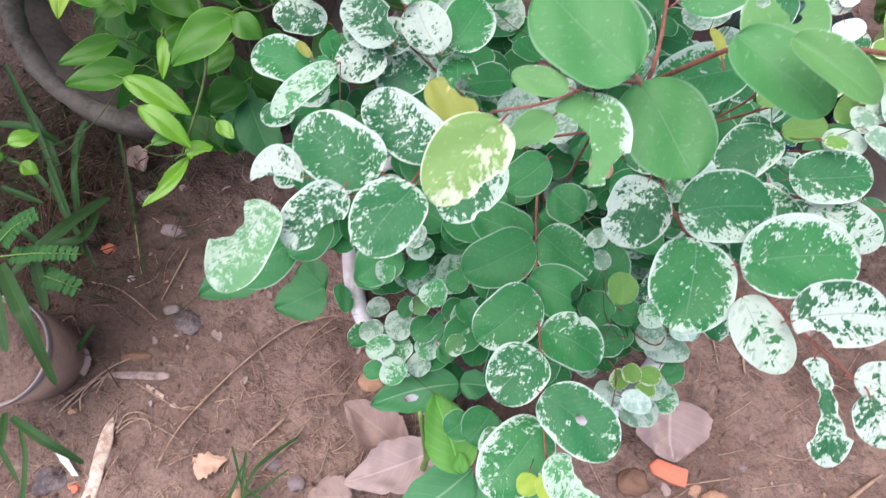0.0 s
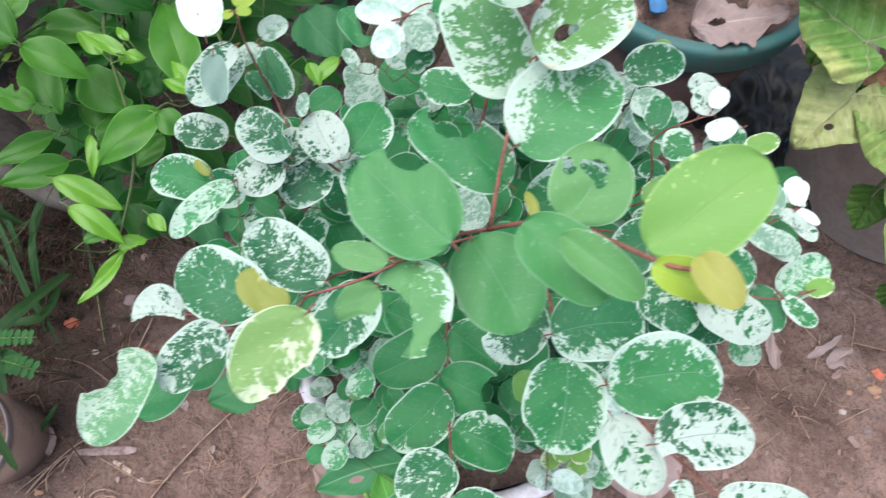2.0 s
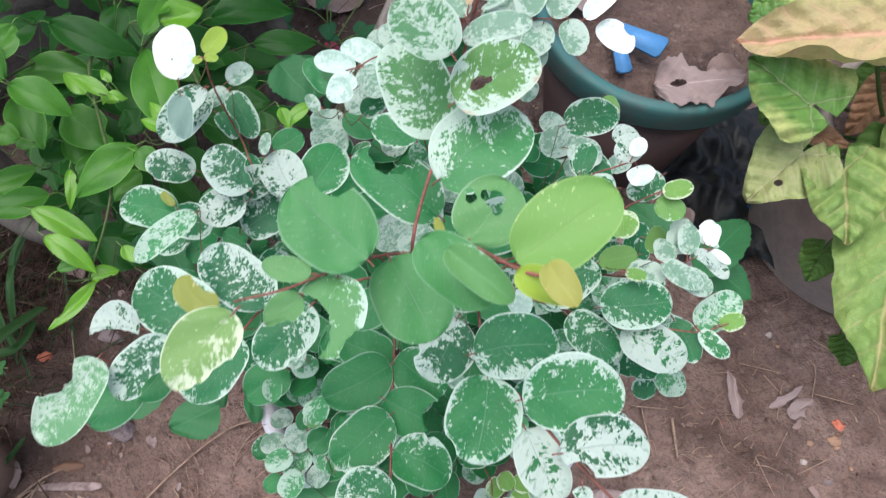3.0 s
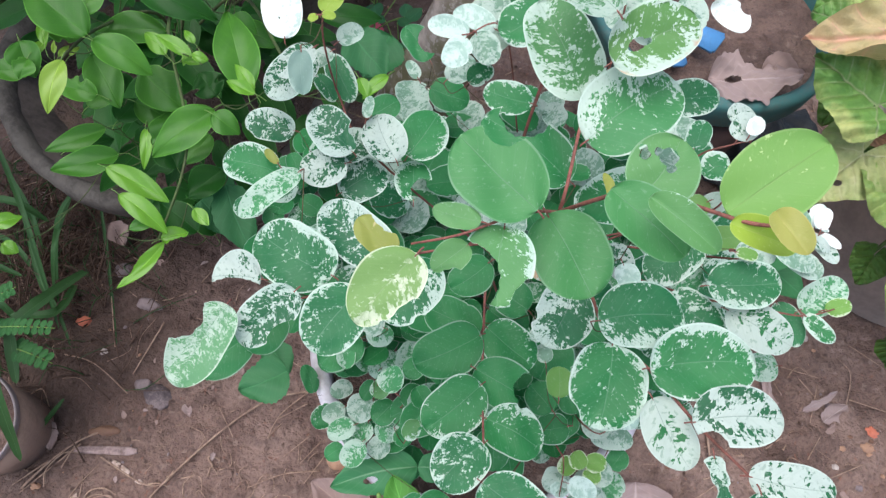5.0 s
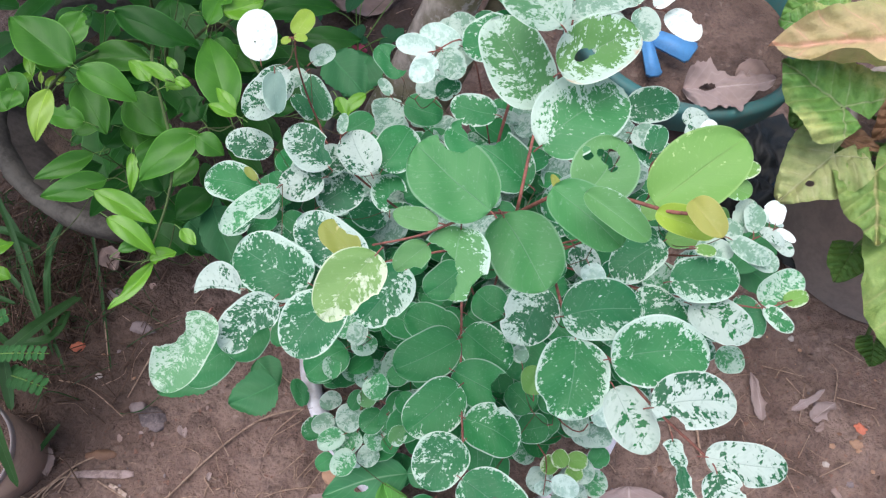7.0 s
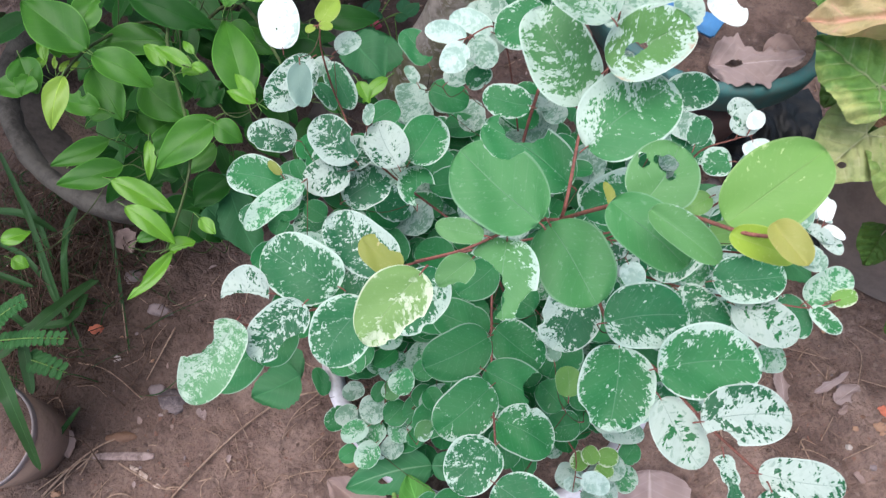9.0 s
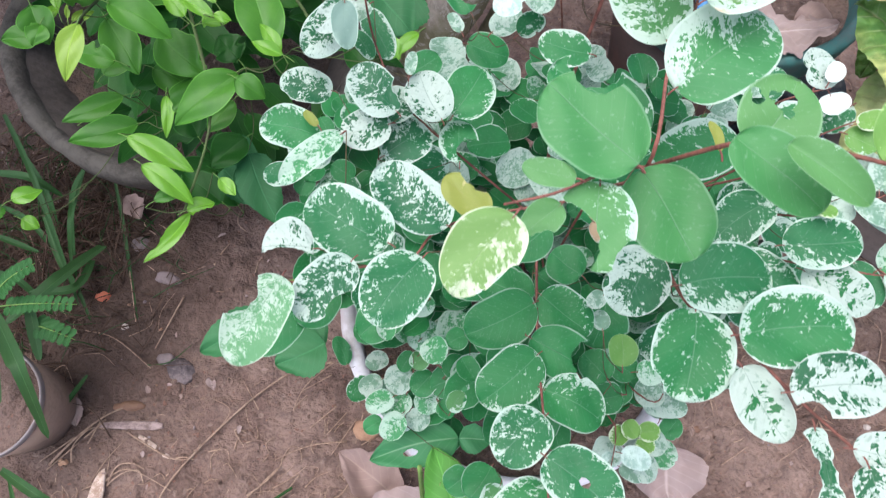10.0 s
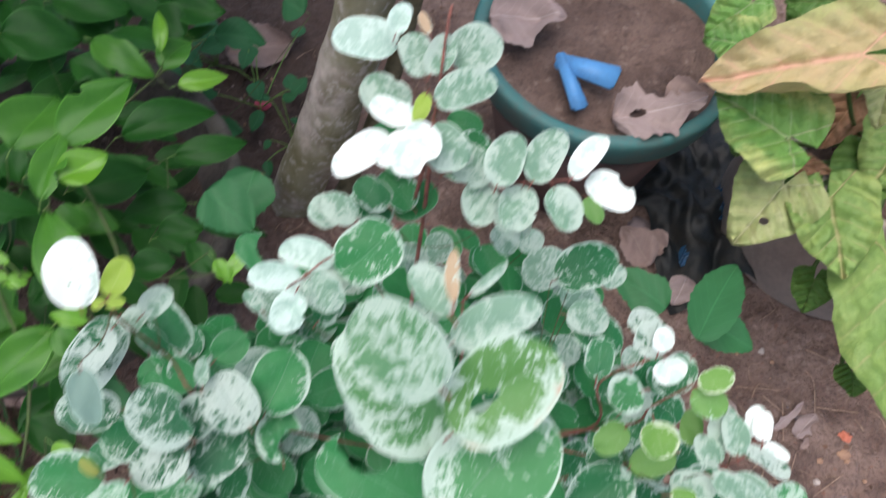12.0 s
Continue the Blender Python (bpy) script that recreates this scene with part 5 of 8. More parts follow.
bush_leaf(bush, (0.1423, 0.1770, 0.5469), (0.1201, 0.1454, 0.5432), 0.0281, (-0.07, -0.07, 1.00), "e")
bush_leaf(bush, (0.1430, 0.1614, 0.5615), (0.1610, 0.1401, 0.5624), 0.0177, (-0.11, -0.05, 0.99), "p2", bites=[("L", 0.5, 0.3, 0.5)])
bush_leaf(bush, (0.1370, 0.1553, 0.5503), (0.1353, 0.1460, 0.5497), 0.0094, (-0.08, -0.05, 1.00), "y")
bush_leaf(bush, (0.1411, 0.1548, 0.5601), (0.1440, 0.1441, 0.5599), 0.0077, (-0.09, -0.05, 0.99), "y")
bush_leaf(bush, (0.1298, 0.2722, 0.6037), (0.1141, 0.2584, 0.6003), 0.0171, (-0.02, -0.22, 0.98), "g")
bush_leaf(bush, (0.1685, 0.2241, 0.5738), (0.1676, 0.2380, 0.5762), 0.0125, (-0.14, -0.18, 0.97), "y5")
bush_leaf(bush, (0.1668, 0.2481, 0.5492), (0.1646, 0.2575, 0.5508), 0.0085, (-0.12, -0.20, 0.97), "p")
bush_leaf(bush, (0.1648, 0.2617, 0.5611), (0.1572, 0.2560, 0.5589), 0.0083, (-0.12, -0.21, 0.97), "p")
bush_leaf(bush, (0.1492, 0.2779, 0.6008), (0.1561, 0.2693, 0.5992), 0.0087, (-0.07, -0.23, 0.97), "k")
bush_leaf(bush, (0.1382, 0.2810, 0.5305), (0.1597, 0.2702, 0.5295), 0.0246, (-0.05, -0.19, 0.98), "g")
bush_leaf(bush, (0.1567, 0.2749, 0.5493), (0.1414, 0.2857, 0.5507), 0.0206, (-0.05, -0.21, 0.98), "g")
bush_leaf(bush, (0.1764, 0.2744, 0.5224), (0.1697, 0.2495, 0.5176), 0.0279, (-0.08, -0.17, 0.98), "g")
bush_leaf(bush, (0.1772, 0.2326, 0.5196), (0.1647, 0.2451, 0.5204), 0.0180, (-0.08, -0.14, 0.99), "g")
bush_leaf(bush, (0.1900, 0.2306, 0.5011), (0.1715, 0.2266, 0.4989), 0.0174, (-0.09, -0.12, 0.99), "g2")
bush_leaf(bush, (0.0606, 0.2729, 0.3753), (0.0455, 0.2658, 0.3747), 0.0136, (0.03, -0.15, 0.99), "p")
bush_leaf(bush, (0.0505, 0.2569, 0.3686), (0.0364, 0.2431, 0.3674), 0.0168, (0.04, -0.13, 0.99), "g2")
bush_leaf(bush, (0.0576, 0.2586, 0.3730), (0.0519, 0.2419, 0.3710), 0.0175, (0.03, -0.13, 0.99), "p")
bush_leaf(bush, (0.0770, 0.2451, 0.3929), (0.0628, 0.2283, 0.3911), 0.0212, (0.02, -0.12, 0.99), "p2")
bush_leaf(bush, (0.0862, 0.2460, 0.4009), (0.0954, 0.2322, 0.3991), 0.0164, (-0.01, -0.13, 0.99), "p2")
bush_leaf(bush, (0.0897, 0.2355, 0.3908), (0.0825, 0.2222, 0.3892), 0.0151, (-0.00, -0.11, 0.99), "p")
bush_leaf(bush, (0.0823, 0.2351, 0.3807), (0.0754, 0.2220, 0.3793), 0.0085, (0.01, -0.11, 0.99), "wp")
bush_leaf(bush, (0.0772, 0.2587, 0.4009), (0.0647, 0.2439, 0.3991), 0.0196, (0.02, -0.14, 0.99), "p")
bush_leaf(bush, (0.0923, 0.2555, 0.4110), (0.0810, 0.2412, 0.4090), 0.0184, (-0.00, -0.14, 0.99), "g2")
bush_leaf(bush, (0.0828, 0.2597, 0.4392), (0.0912, 0.2691, 0.4408), 0.0147, (-0.00, -0.17, 0.99), "l2")
bush_leaf(bush, (0.0803, 0.2522, 0.4291), (0.0854, 0.2635, 0.4309), 0.0128, (0.00, -0.16, 0.99), "l2")
bush_leaf(bush, (0.0774, 0.2656, 0.4438), (0.0688, 0.2785, 0.4462), 0.0160, (0.02, -0.18, 0.98), "p2")
bush_leaf(bush, (0.0824, 0.2661, 0.4491), (0.0917, 0.2759, 0.4509), 0.0138, (-0.00, -0.18, 0.98), "p2")
bush_leaf(bush, (0.0991, 0.2448, 0.4490), (0.1101, 0.2562, 0.4510), 0.0156, (-0.02, -0.16, 0.99), "g2")
bush_leaf(bush, (0.1115, 0.2393, 0.4607), (0.1008, 0.2316, 0.4593), 0.0150, (-0.02, -0.14, 0.99), "p2")
bush_leaf(bush, (0.1034, 0.2218, 0.4591), (0.1093, 0.2335, 0.4609), 0.0110, (-0.03, -0.13, 0.99), "l2")
bush_leaf(bush, (0.0970, 0.2310, 0.4404), (0.1063, 0.2236, 0.4396), 0.0129, (-0.02, -0.13, 0.99), "g")
bush_leaf(bush, (0.0689, 0.2765, 0.4713), (0.0465, 0.2580, 0.4687), 0.0256, (0.04, -0.18, 0.98), "g")
bush_leaf(bush, (0.0829, 0.2743, 0.4996), (0.0708, 0.2775, 0.5004), 0.0142, (0.01, -0.21, 0.98), "p")
bush_leaf(bush, (0.0719, 0.2778, 0.4802), (0.0884, 0.2766, 0.4798), 0.0142, (0.01, -0.20, 0.98), "p2")
bush_leaf(bush, (0.1076, 0.2613, 0.4806), (0.0971, 0.2553, 0.4794), 0.0134, (-0.02, -0.18, 0.98), "g")
bush_leaf(bush, (0.0289, 0.2743, 0.3381), (0.0174, 0.2945, 0.3419), 0.0129, (0.06, -0.15, 0.99), "g")
bush_leaf(bush, (0.2148, 0.2391, 0.4988), (0.2292, 0.2380, 0.5012), 0.0125, (-0.18, -0.15, 0.97), "wp")
bush_leaf(bush, (0.2159, 0.2367, 0.4914), (0.2000, 0.2355, 0.4886), 0.0165, (-0.16, -0.15, 0.98), "p")
bush_leaf(bush, (0.2080, 0.2329, 0.4781), (0.2317, 0.2309, 0.4819), 0.0149, (-0.17, -0.14, 0.98), "p")
bush_leaf(bush, (0.1951, 0.2414, 0.5088), (0.2090, 0.2424, 0.5112), 0.0134, (-0.16, -0.16, 0.97), "p2")
bush_leaf(bush, (0.1858, 0.2494, 0.4998), (0.1978, 0.2413, 0.5002), 0.0156, (-0.14, -0.16, 0.98), "g")
bush_leaf(bush, (0.1945, 0.2404, 0.4914), (0.1863, 0.2291, 0.4886), 0.0164, (-0.13, -0.15, 0.98), "g")
bush_leaf(bush, (0.1990, 0.2229, 0.4751), (0.2053, 0.2142, 0.4749), 0.0106, (-0.14, -0.12, 0.98), "y4")
bush_leaf(bush, (0.2062, 0.2176, 0.4740), (0.2181, 0.2192, 0.4760), 0.0112, (-0.16, -0.12, 0.98), "y4")
bush_leaf(bush, (0.2069, 0.2150, 0.4718), (0.2146, 0.2080, 0.4722), 0.0112, (-0.15, -0.11, 0.98), "y4")
bush_leaf(bush, (0.1993, 0.2207, 0.4710), (0.1937, 0.2108, 0.4690), 0.0107, (-0.14, -0.12, 0.98), "y4")
bush_leaf(bush, (0.1966, 0.2057, 0.4730), (0.2128, 0.2011, 0.4750), 0.0123, (-0.15, -0.10, 0.98), "wp")
bush_leaf(bush, (0.1998, 0.2007, 0.4592), (0.2137, 0.1951, 0.4608), 0.0107, (-0.15, -0.09, 0.98), "p")
bush_leaf(bush, (0.1930, 0.2093, 0.4601), (0.1980, 0.2004, 0.4599), 0.0115, (-0.13, -0.10, 0.99), "wp")
bush_leaf(bush, (0.2208, 0.2271, 0.4682), (0.2278, 0.2436, 0.4718), 0.0160, (-0.17, -0.14, 0.98), "p")
bush_leaf(bush, (0.1946, 0.2157, 0.4609), (0.1899, 0.2012, 0.4591), 0.0166, (-0.09, -0.09, 0.99), "p")
bush_leaf(bush, (0.2055, 0.2137, 0.4494), (0.2206, 0.2081, 0.4506), 0.0157, (-0.11, -0.09, 0.99), "p")
join_up(bush, (0.157, 0.335, 0.33), FINE_TWIG, 0.00018)


def inner_foliage(seed, count, style, box, label):
    """The shaded leaves inside the shrub, too many to count: box is centre, reach and height range."""
    rng = random.Random(seed)
    (cx, cy), (rx, ry), (z0, z1) = box
    bm = bmesh.new()
    for k in range(count):
        a, r = rng.uniform(0, 2 * math.pi), rng.random() ** 0.5
        base = Vector((cx + rx * r * math.cos(a), cy + ry * r * math.sin(a), z0 + (z1 - z0) * rng.random() * (1 - 0.35 * r)))
        b = a + rng.uniform(-1.3, 1.3)
        d = Vector((math.cos(b), math.sin(b), rng.uniform(-0.35, 0.25))).normalized()
        size = rng.uniform(0.014, 0.028)
        m, length = leaf_frame(base, base + d * size, (rng.uniform(-0.4, 0.4), rng.uniform(-0.6, 0.1), 1))
        fill_leaf(bm, m, length, size * rng.uniform(0.75, 0.95), "round", rng, nu=7, nv=4)
    return tagged(part("inner_foliage", bm, LEAVES[style], bush, label), kind="stuff")


inner_foliage(21, 230, "g", ((0.150, 0.315), (0.105, 0.085), (0.36, 0.545)), "shaded green leaves")
inner_foliage(26, 150, "g", ((0.165, 0.425), (0.095, 0.055), (0.37, 0.51)), "shaded green leaves towards the back")
inner_foliage(22, 90, "p2", ((0.150, 0.325), (0.115, 0.095), (0.40, 0.555)), "shaded pale mottled leaves")
inner_foliage(23, 150, "g2", ((0.165, 0.385), (0.105, 0.060), (0.38, 0.565)), "shaded green leaves at the back")
inner_foliage(27, 110, "g", ((0.055, 0.360), (0.060, 0.065), (0.40, 0.53)), "shaded green leaves towards the citrus")
inner_foliage(28, 40, "v", ((0.050, 0.345), (0.055, 0.055), (0.44, 0.55)), "shaded flecked leaves towards the citrus")
inner_foliage(24, 60, "p", ((0.175, 0.385), (0.105, 0.060), (0.45, 0.57)), "small silvery leaves at the back")
inner_foliage(25, 70, "v", ((0.235, 0.315), (0.055, 0.060), (0.42, 0.585)), "flecked leaves at the side")

# ---- broad-leaved weeds by the pot ----
weed = thing("broadleaf_weed", (0.10, 0.19, 0.0), "low weed with broad bright green leaves beside the white pot", "weed")


back_weed = thing("broadleaf_weed", (0.05, 0.45, 0.0), "taller weed with dull green toothed leaves behind the shrub", "weed")


def weed_leaf(owner, base, tip, width, normal, style, bites=(), holes=()):
    return leaf_part(owner, base, tip, width, normal, style, "toothed" if owner == back_weed else "ovate", bites, holes, 0.06, 0.10, 0.03, jag=0.10)


weed_leaf(weed, (0.1138, 0.2216, 0.3788), (0.0566, 0.2018, 0.3772), 0.0315, (0.01, -0.09, 1.00), "nf", holes=[(0.55, 0.3, 0.08)])
weed_leaf(weed, (0.1202, 0.1642, 0.3851), (0.0975, 0.2133, 0.3869), 0.0332, (-0.03, -0.07, 1.00), "n2")
weed_leaf(weed, (0.1300, 0.1704, 0.3410), (0.0792, 0.1296, 0.3390), 0.0384, (-0.01, -0.03, 1.00), "nf")
weed_leaf(weed, (0.1345, 0.1660, 0.3385), (0.1921, 0.1327, 0.3415), 0.0447, (-0.07, -0.03, 1.00), "nf")
weed_leaf(weed, (0.1138, 0.2194, 0.3894), (0.1356, 0.2196, 0.3906), 0.0195, (-0.03, -0.11, 0.99), "nf")
weed_leaf(weed, (0.1205, 0.1638, 0.3897), (0.1171, 0.1767, 0.3903), 0.0094, (-0.04, -0.05, 1.00), "n2")
weed_leaf(weed, (0.0021, 0.2835, 0.4121), (0.0195, 0.2671, 0.4079), 0.0225, (0.08, -0.17, 0.98), "n")
for tip in ((0.09, 0.20, 0.38), (0.105, 0.19, 0.385), (0.11, 0.185, 0.34)):
    twig(weed, [(0.10, 0.19, 0), (0.10, 0.185, 0.2), tip], 0.003, 0.0016, STALK, "stalk")
weed_leaf(back_weed, (-0.0647, 0.4188, 0.3877), (-0.0356, 0.3711, 0.3723), 0.0330, (0.12, -0.24, 0.96), "n")
weed_leaf(back_weed, (-0.0888, 0.4156, 0.3645), (-0.0655, 0.3923, 0.3555), 0.0271, (0.14, -0.23, 0.96), "n")
weed_leaf(back_weed, (-0.0136, 0.2708, 0.4394), (-0.0504, 0.2470, 0.4406), 0.0279, (0.13, -0.16, 0.98), "n")
weed_leaf(back_weed, (0.0237, 0.2602, 0.4400), (-0.0041, 0.2438, 0.4400), 0.0291, (0.09, -0.15, 0.98), "n")
weed_leaf(back_weed, (0.0232, 0.5217, 0.4653), (0.0532, 0.4958, 0.4547), 0.0360, (0.07, -0.31, 0.95), "n")
weed_leaf(back_weed, (0.3908, 0.4313, 0.3406), (0.4630, 0.5105, 0.3197), 0.0408, (-0.23, -0.17, 0.96), "n")
weed_leaf(back_weed, (0.3715, 0.4598, 0.3399), (0.3334, 0.4969, 0.3401), 0.0381, (-0.18, -0.19, 0.97), "n")
weed_leaf(back_weed, (0.4074, 0.4633, 0.3051), (0.4611, 0.4318, 0.2949), 0.0400, (-0.21, -0.13, 0.97), "n")
weed_leaf(back_weed, (0.0472, 0.5632, 0.4260), (0.0304, 0.5236, 0.4141), 0.0396, (0.06, -0.31, 0.95), "n")
for tip in ((-0.01, 0.30, 0.43), (0.03, 0.32, 0.43)):
    twig(back_weed, [(0.05, 0.45, 0), (0.06, 0.42, 0.2), tip], 0.003, 0.0015, STALK, "stalk")

# ---- the citrus in the cement pot ----
citrus = thing("citrus_shrub", (-0.213, 0.682, 0.235), "leafy citrus shrub with glossy pointed green leaves in the cement pot", "shrub")


def citrus_leaf(owner, base, tip, width, normal, style, bites=(), holes=()):
    rng = random.Random(SEED[0] + 4000)
    if not bites and rng.random() < 0.45:
        bites = tuple((rng.choice("LR"), rng.uniform(0.2, 0.95), rng.uniform(0.04, 0.13), rng.uniform(0.12, 0.45)) for k in range(rng.randint(1, 2)))
    leaf = leaf_part(owner, base, tip, width, normal, style, "pointed", bites, holes, 0.05, 0.16, 0.03, fold=rng.uniform(0.0, 0.12))
    petiole(leaf, owner, base, tip, 0.007, STALK)
    return leaf


citrus_leaf(citrus, (-0.1348, 0.4441, 0.5113), (-0.0962, 0.4346, 0.4986), 0.0235, (0.23, -0.31, 0.92), "c")
citrus_leaf(citrus, (-0.1425, 0.4186, 0.5198), (-0.1445, 0.3849, 0.5102), 0.0157, (0.26, -0.28, 0.92), "cy")
citrus_leaf(citrus, (-0.1378, 0.4267, 0.4762), (-0.1654, 0.4270, 0.4838), 0.0187, (0.25, -0.28, 0.93), "c")
citrus_leaf(citrus, (-0.1495, 0.4552, 0.4828), (-0.1251, 0.4253, 0.4672), 0.0247, (0.23, -0.29, 0.93), "c")
citrus_leaf(citrus, (-0.1556, 0.4383, 0.4192), (-0.1913, 0.4091, 0.4207), 0.0181, (0.25, -0.25, 0.94), "c")
citrus_leaf(citrus, (-0.1396, 0.4171, 0.4175), (-0.1821, 0.3939, 0.4224), 0.0229, (0.24, -0.24, 0.94), "c")
citrus_leaf(citrus, (-0.1245, 0.3814, 0.4564), (-0.0809, 0.3682, 0.4435), 0.0173, (0.21, -0.24, 0.95), "cb")
citrus_leaf(citrus, (-0.1100, 0.3624, 0.4558), (-0.0752, 0.3441, 0.4442), 0.0154, (0.20, -0.22, 0.95), "cb")
citrus_leaf(citrus, (-0.1022, 0.3444, 0.4402), (-0.0843, 0.3590, 0.4398), 0.0102, (0.20, -0.21, 0.96), "c")
citrus_leaf(citrus, (-0.0633, 0.3653, 0.4421), (-0.0512, 0.3562, 0.4379), 0.0103, (0.17, -0.23, 0.96), "cb")
citrus_leaf(citrus, (-0.0843, 0.3470, 0.4214), (-0.1071, 0.3087, 0.4186), 0.0111, (0.20, -0.19, 0.96), "cb")
citrus_leaf(citrus, (-0.0833, 0.3447, 0.4305), (-0.0670, 0.3536, 0.4295), 0.0143, (0.18, -0.21, 0.96), "cb", bites=[("R", 0.5, 0.35, 0.6)])
citrus_leaf(citrus, (-0.0552, 0.4234, 0.4824), (-0.0892, 0.3842, 0.4777), 0.0261, (0.19, -0.28, 0.94), "c")
citrus_leaf(citrus, (-0.0550, 0.4183, 0.4829), (-0.0353, 0.4104, 0.4771), 0.0179, (0.16, -0.29, 0.94), "c")
citrus_leaf(citrus, (-0.0675, 0.4288, 0.4423), (-0.0805, 0.4042, 0.4377), 0.0192, (0.17, -0.27, 0.95), "c")
citrus_leaf(citrus, (-0.1042, 0.4118, 0.4641), (-0.1003, 0.3853, 0.4560), 0.0087, (0.21, -0.26, 0.94), "cb")
citrus_leaf(citrus, (-0.0309, 0.4289, 0.4988), (-0.0536, 0.4802, 0.5212), 0.0299, (0.16, -0.34, 0.93), "c")
citrus_leaf(citrus, (-0.0173, 0.4081, 0.5265), (-0.0312, 0.4222, 0.5335), 0.0092, (0.15, -0.32, 0.94), "cb")
citrus_leaf(citrus, (-0.0154, 0.4051, 0.5278), (-0.0338, 0.4094, 0.5322), 0.0091, (0.15, -0.31, 0.94), "cb")
citrus_leaf(citrus, (-0.0662, 0.4380, 0.5160), (-0.0903, 0.4456, 0.5239), 0.0104, (0.20, -0.33, 0.92), "cb")
citrus_leaf(citrus, (-0.0640, 0.4347, 0.5211), (-0.0535, 0.4342, 0.5189), 0.0074, (0.18, -0.32, 0.93), "cb")
citrus_leaf(citrus, (-0.0661, 0.4471, 0.5179), (-0.0741, 0.4544, 0.5221), 0.0060, (0.19, -0.33, 0.92), "cb")
citrus_leaf(citrus, (-0.1199, 0.4599, 0.4667), (-0.0861, 0.4407, 0.4533), 0.0332, (0.20, -0.30, 0.93), "c")
citrus_leaf(citrus, (-0.1399, 0.4495, 0.5101), (-0.1822, 0.4698, 0.5297), 0.0337, (0.27, -0.32, 0.91), "c")
citrus_leaf(citrus, (-0.1396, 0.4845, 0.5242), (-0.1476, 0.4556, 0.5158), 0.0197, (0.25, -0.33, 0.91), "c")
citrus_leaf(citrus, (-0.1285, 0.5039, 0.5076), (-0.0692, 0.4975, 0.4922), 0.0268, (0.20, -0.35, 0.91), "cd")
citrus_leaf(citrus, (-0.1077, 0.4905, 0.4768), (-0.1549, 0.4755, 0.4831), 0.0255, (0.22, -0.32, 0.92), "c")
citrus_leaf(citrus, (-0.1112, 0.4788, 0.4649), (-0.1413, 0.4877, 0.4751), 0.0252, (0.22, -0.32, 0.92), "cd")
citrus_leaf(citrus, (-0.0722, 0.5195, 0.5007), (-0.0455, 0.5277, 0.4993), 0.0249, (0.16, -0.37, 0.91), "cd")
citrus_leaf(citrus, (-0.0548, 0.4891, 0.5026), (-0.0367, 0.4832, 0.4973), 0.0161, (0.16, -0.35, 0.92), "c")
citrus_leaf(citrus, (-0.1782, 0.4616, 0.4917), (-0.1553, 0.4706, 0.4883), 0.0159, (0.26, -0.31, 0.91), "c")
citrus_leaf(citrus, (-0.1991, 0.4571, 0.4852), (-0.1859, 0.4369, 0.4748), 0.0238, (0.28, -0.29, 0.92), "c")
citrus_leaf(citrus, (-0.1907, 0.4455, 0.4819), (-0.1931, 0.4307, 0.4781), 0.0157, (0.28, -0.28, 0.92), "c")
citrus_leaf(citrus, (-0.1732, 0.4476, 0.4965), (-0.1792, 0.4633, 0.5035), 0.0077, (0.27, -0.31, 0.91), "cb")
citrus_leaf(citrus, (-0.1280, 0.4476, 0.4446), (-0.0952, 0.4401, 0.4353), 0.0256, (0.20, -0.28, 0.94), "c")
citrus_leaf(citrus, (-0.1385, 0.4328, 0.4383), (-0.1282, 0.4525, 0.4418), 0.0212, (0.22, -0.28, 0.93), "cd")
citrus_leaf(citrus, (-0.1075, 0.4168, 0.4368), (-0.1003, 0.4441, 0.4432), 0.0211, (0.20, -0.27, 0.94), "c")
citrus_leaf(citrus, (-0.0658, 0.4539, 0.4563), (-0.0816, 0.4673, 0.4637), 0.0252, (0.17, -0.31, 0.93), "cd")
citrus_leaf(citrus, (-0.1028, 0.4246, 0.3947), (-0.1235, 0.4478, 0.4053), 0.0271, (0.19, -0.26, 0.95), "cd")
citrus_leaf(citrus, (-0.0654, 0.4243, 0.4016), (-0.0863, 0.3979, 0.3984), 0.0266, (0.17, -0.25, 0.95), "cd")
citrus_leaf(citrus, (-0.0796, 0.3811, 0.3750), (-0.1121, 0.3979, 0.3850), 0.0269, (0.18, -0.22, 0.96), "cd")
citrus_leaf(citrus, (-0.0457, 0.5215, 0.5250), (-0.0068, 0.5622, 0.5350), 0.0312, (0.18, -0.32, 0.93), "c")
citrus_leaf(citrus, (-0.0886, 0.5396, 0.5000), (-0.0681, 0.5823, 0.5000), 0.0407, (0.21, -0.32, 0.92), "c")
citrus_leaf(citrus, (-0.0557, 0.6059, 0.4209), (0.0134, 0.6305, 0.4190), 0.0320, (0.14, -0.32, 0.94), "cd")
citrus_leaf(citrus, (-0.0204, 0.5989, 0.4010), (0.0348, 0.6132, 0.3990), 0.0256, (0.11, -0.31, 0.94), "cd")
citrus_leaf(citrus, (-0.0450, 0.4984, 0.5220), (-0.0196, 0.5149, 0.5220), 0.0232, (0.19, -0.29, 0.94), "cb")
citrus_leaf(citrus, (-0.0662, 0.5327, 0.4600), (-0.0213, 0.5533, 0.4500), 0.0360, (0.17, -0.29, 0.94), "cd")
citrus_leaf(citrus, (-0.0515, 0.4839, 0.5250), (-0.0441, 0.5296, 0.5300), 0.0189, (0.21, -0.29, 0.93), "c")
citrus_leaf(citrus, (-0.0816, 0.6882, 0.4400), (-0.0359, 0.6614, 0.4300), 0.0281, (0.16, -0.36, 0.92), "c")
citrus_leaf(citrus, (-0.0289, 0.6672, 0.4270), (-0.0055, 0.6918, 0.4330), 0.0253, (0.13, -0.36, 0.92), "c")
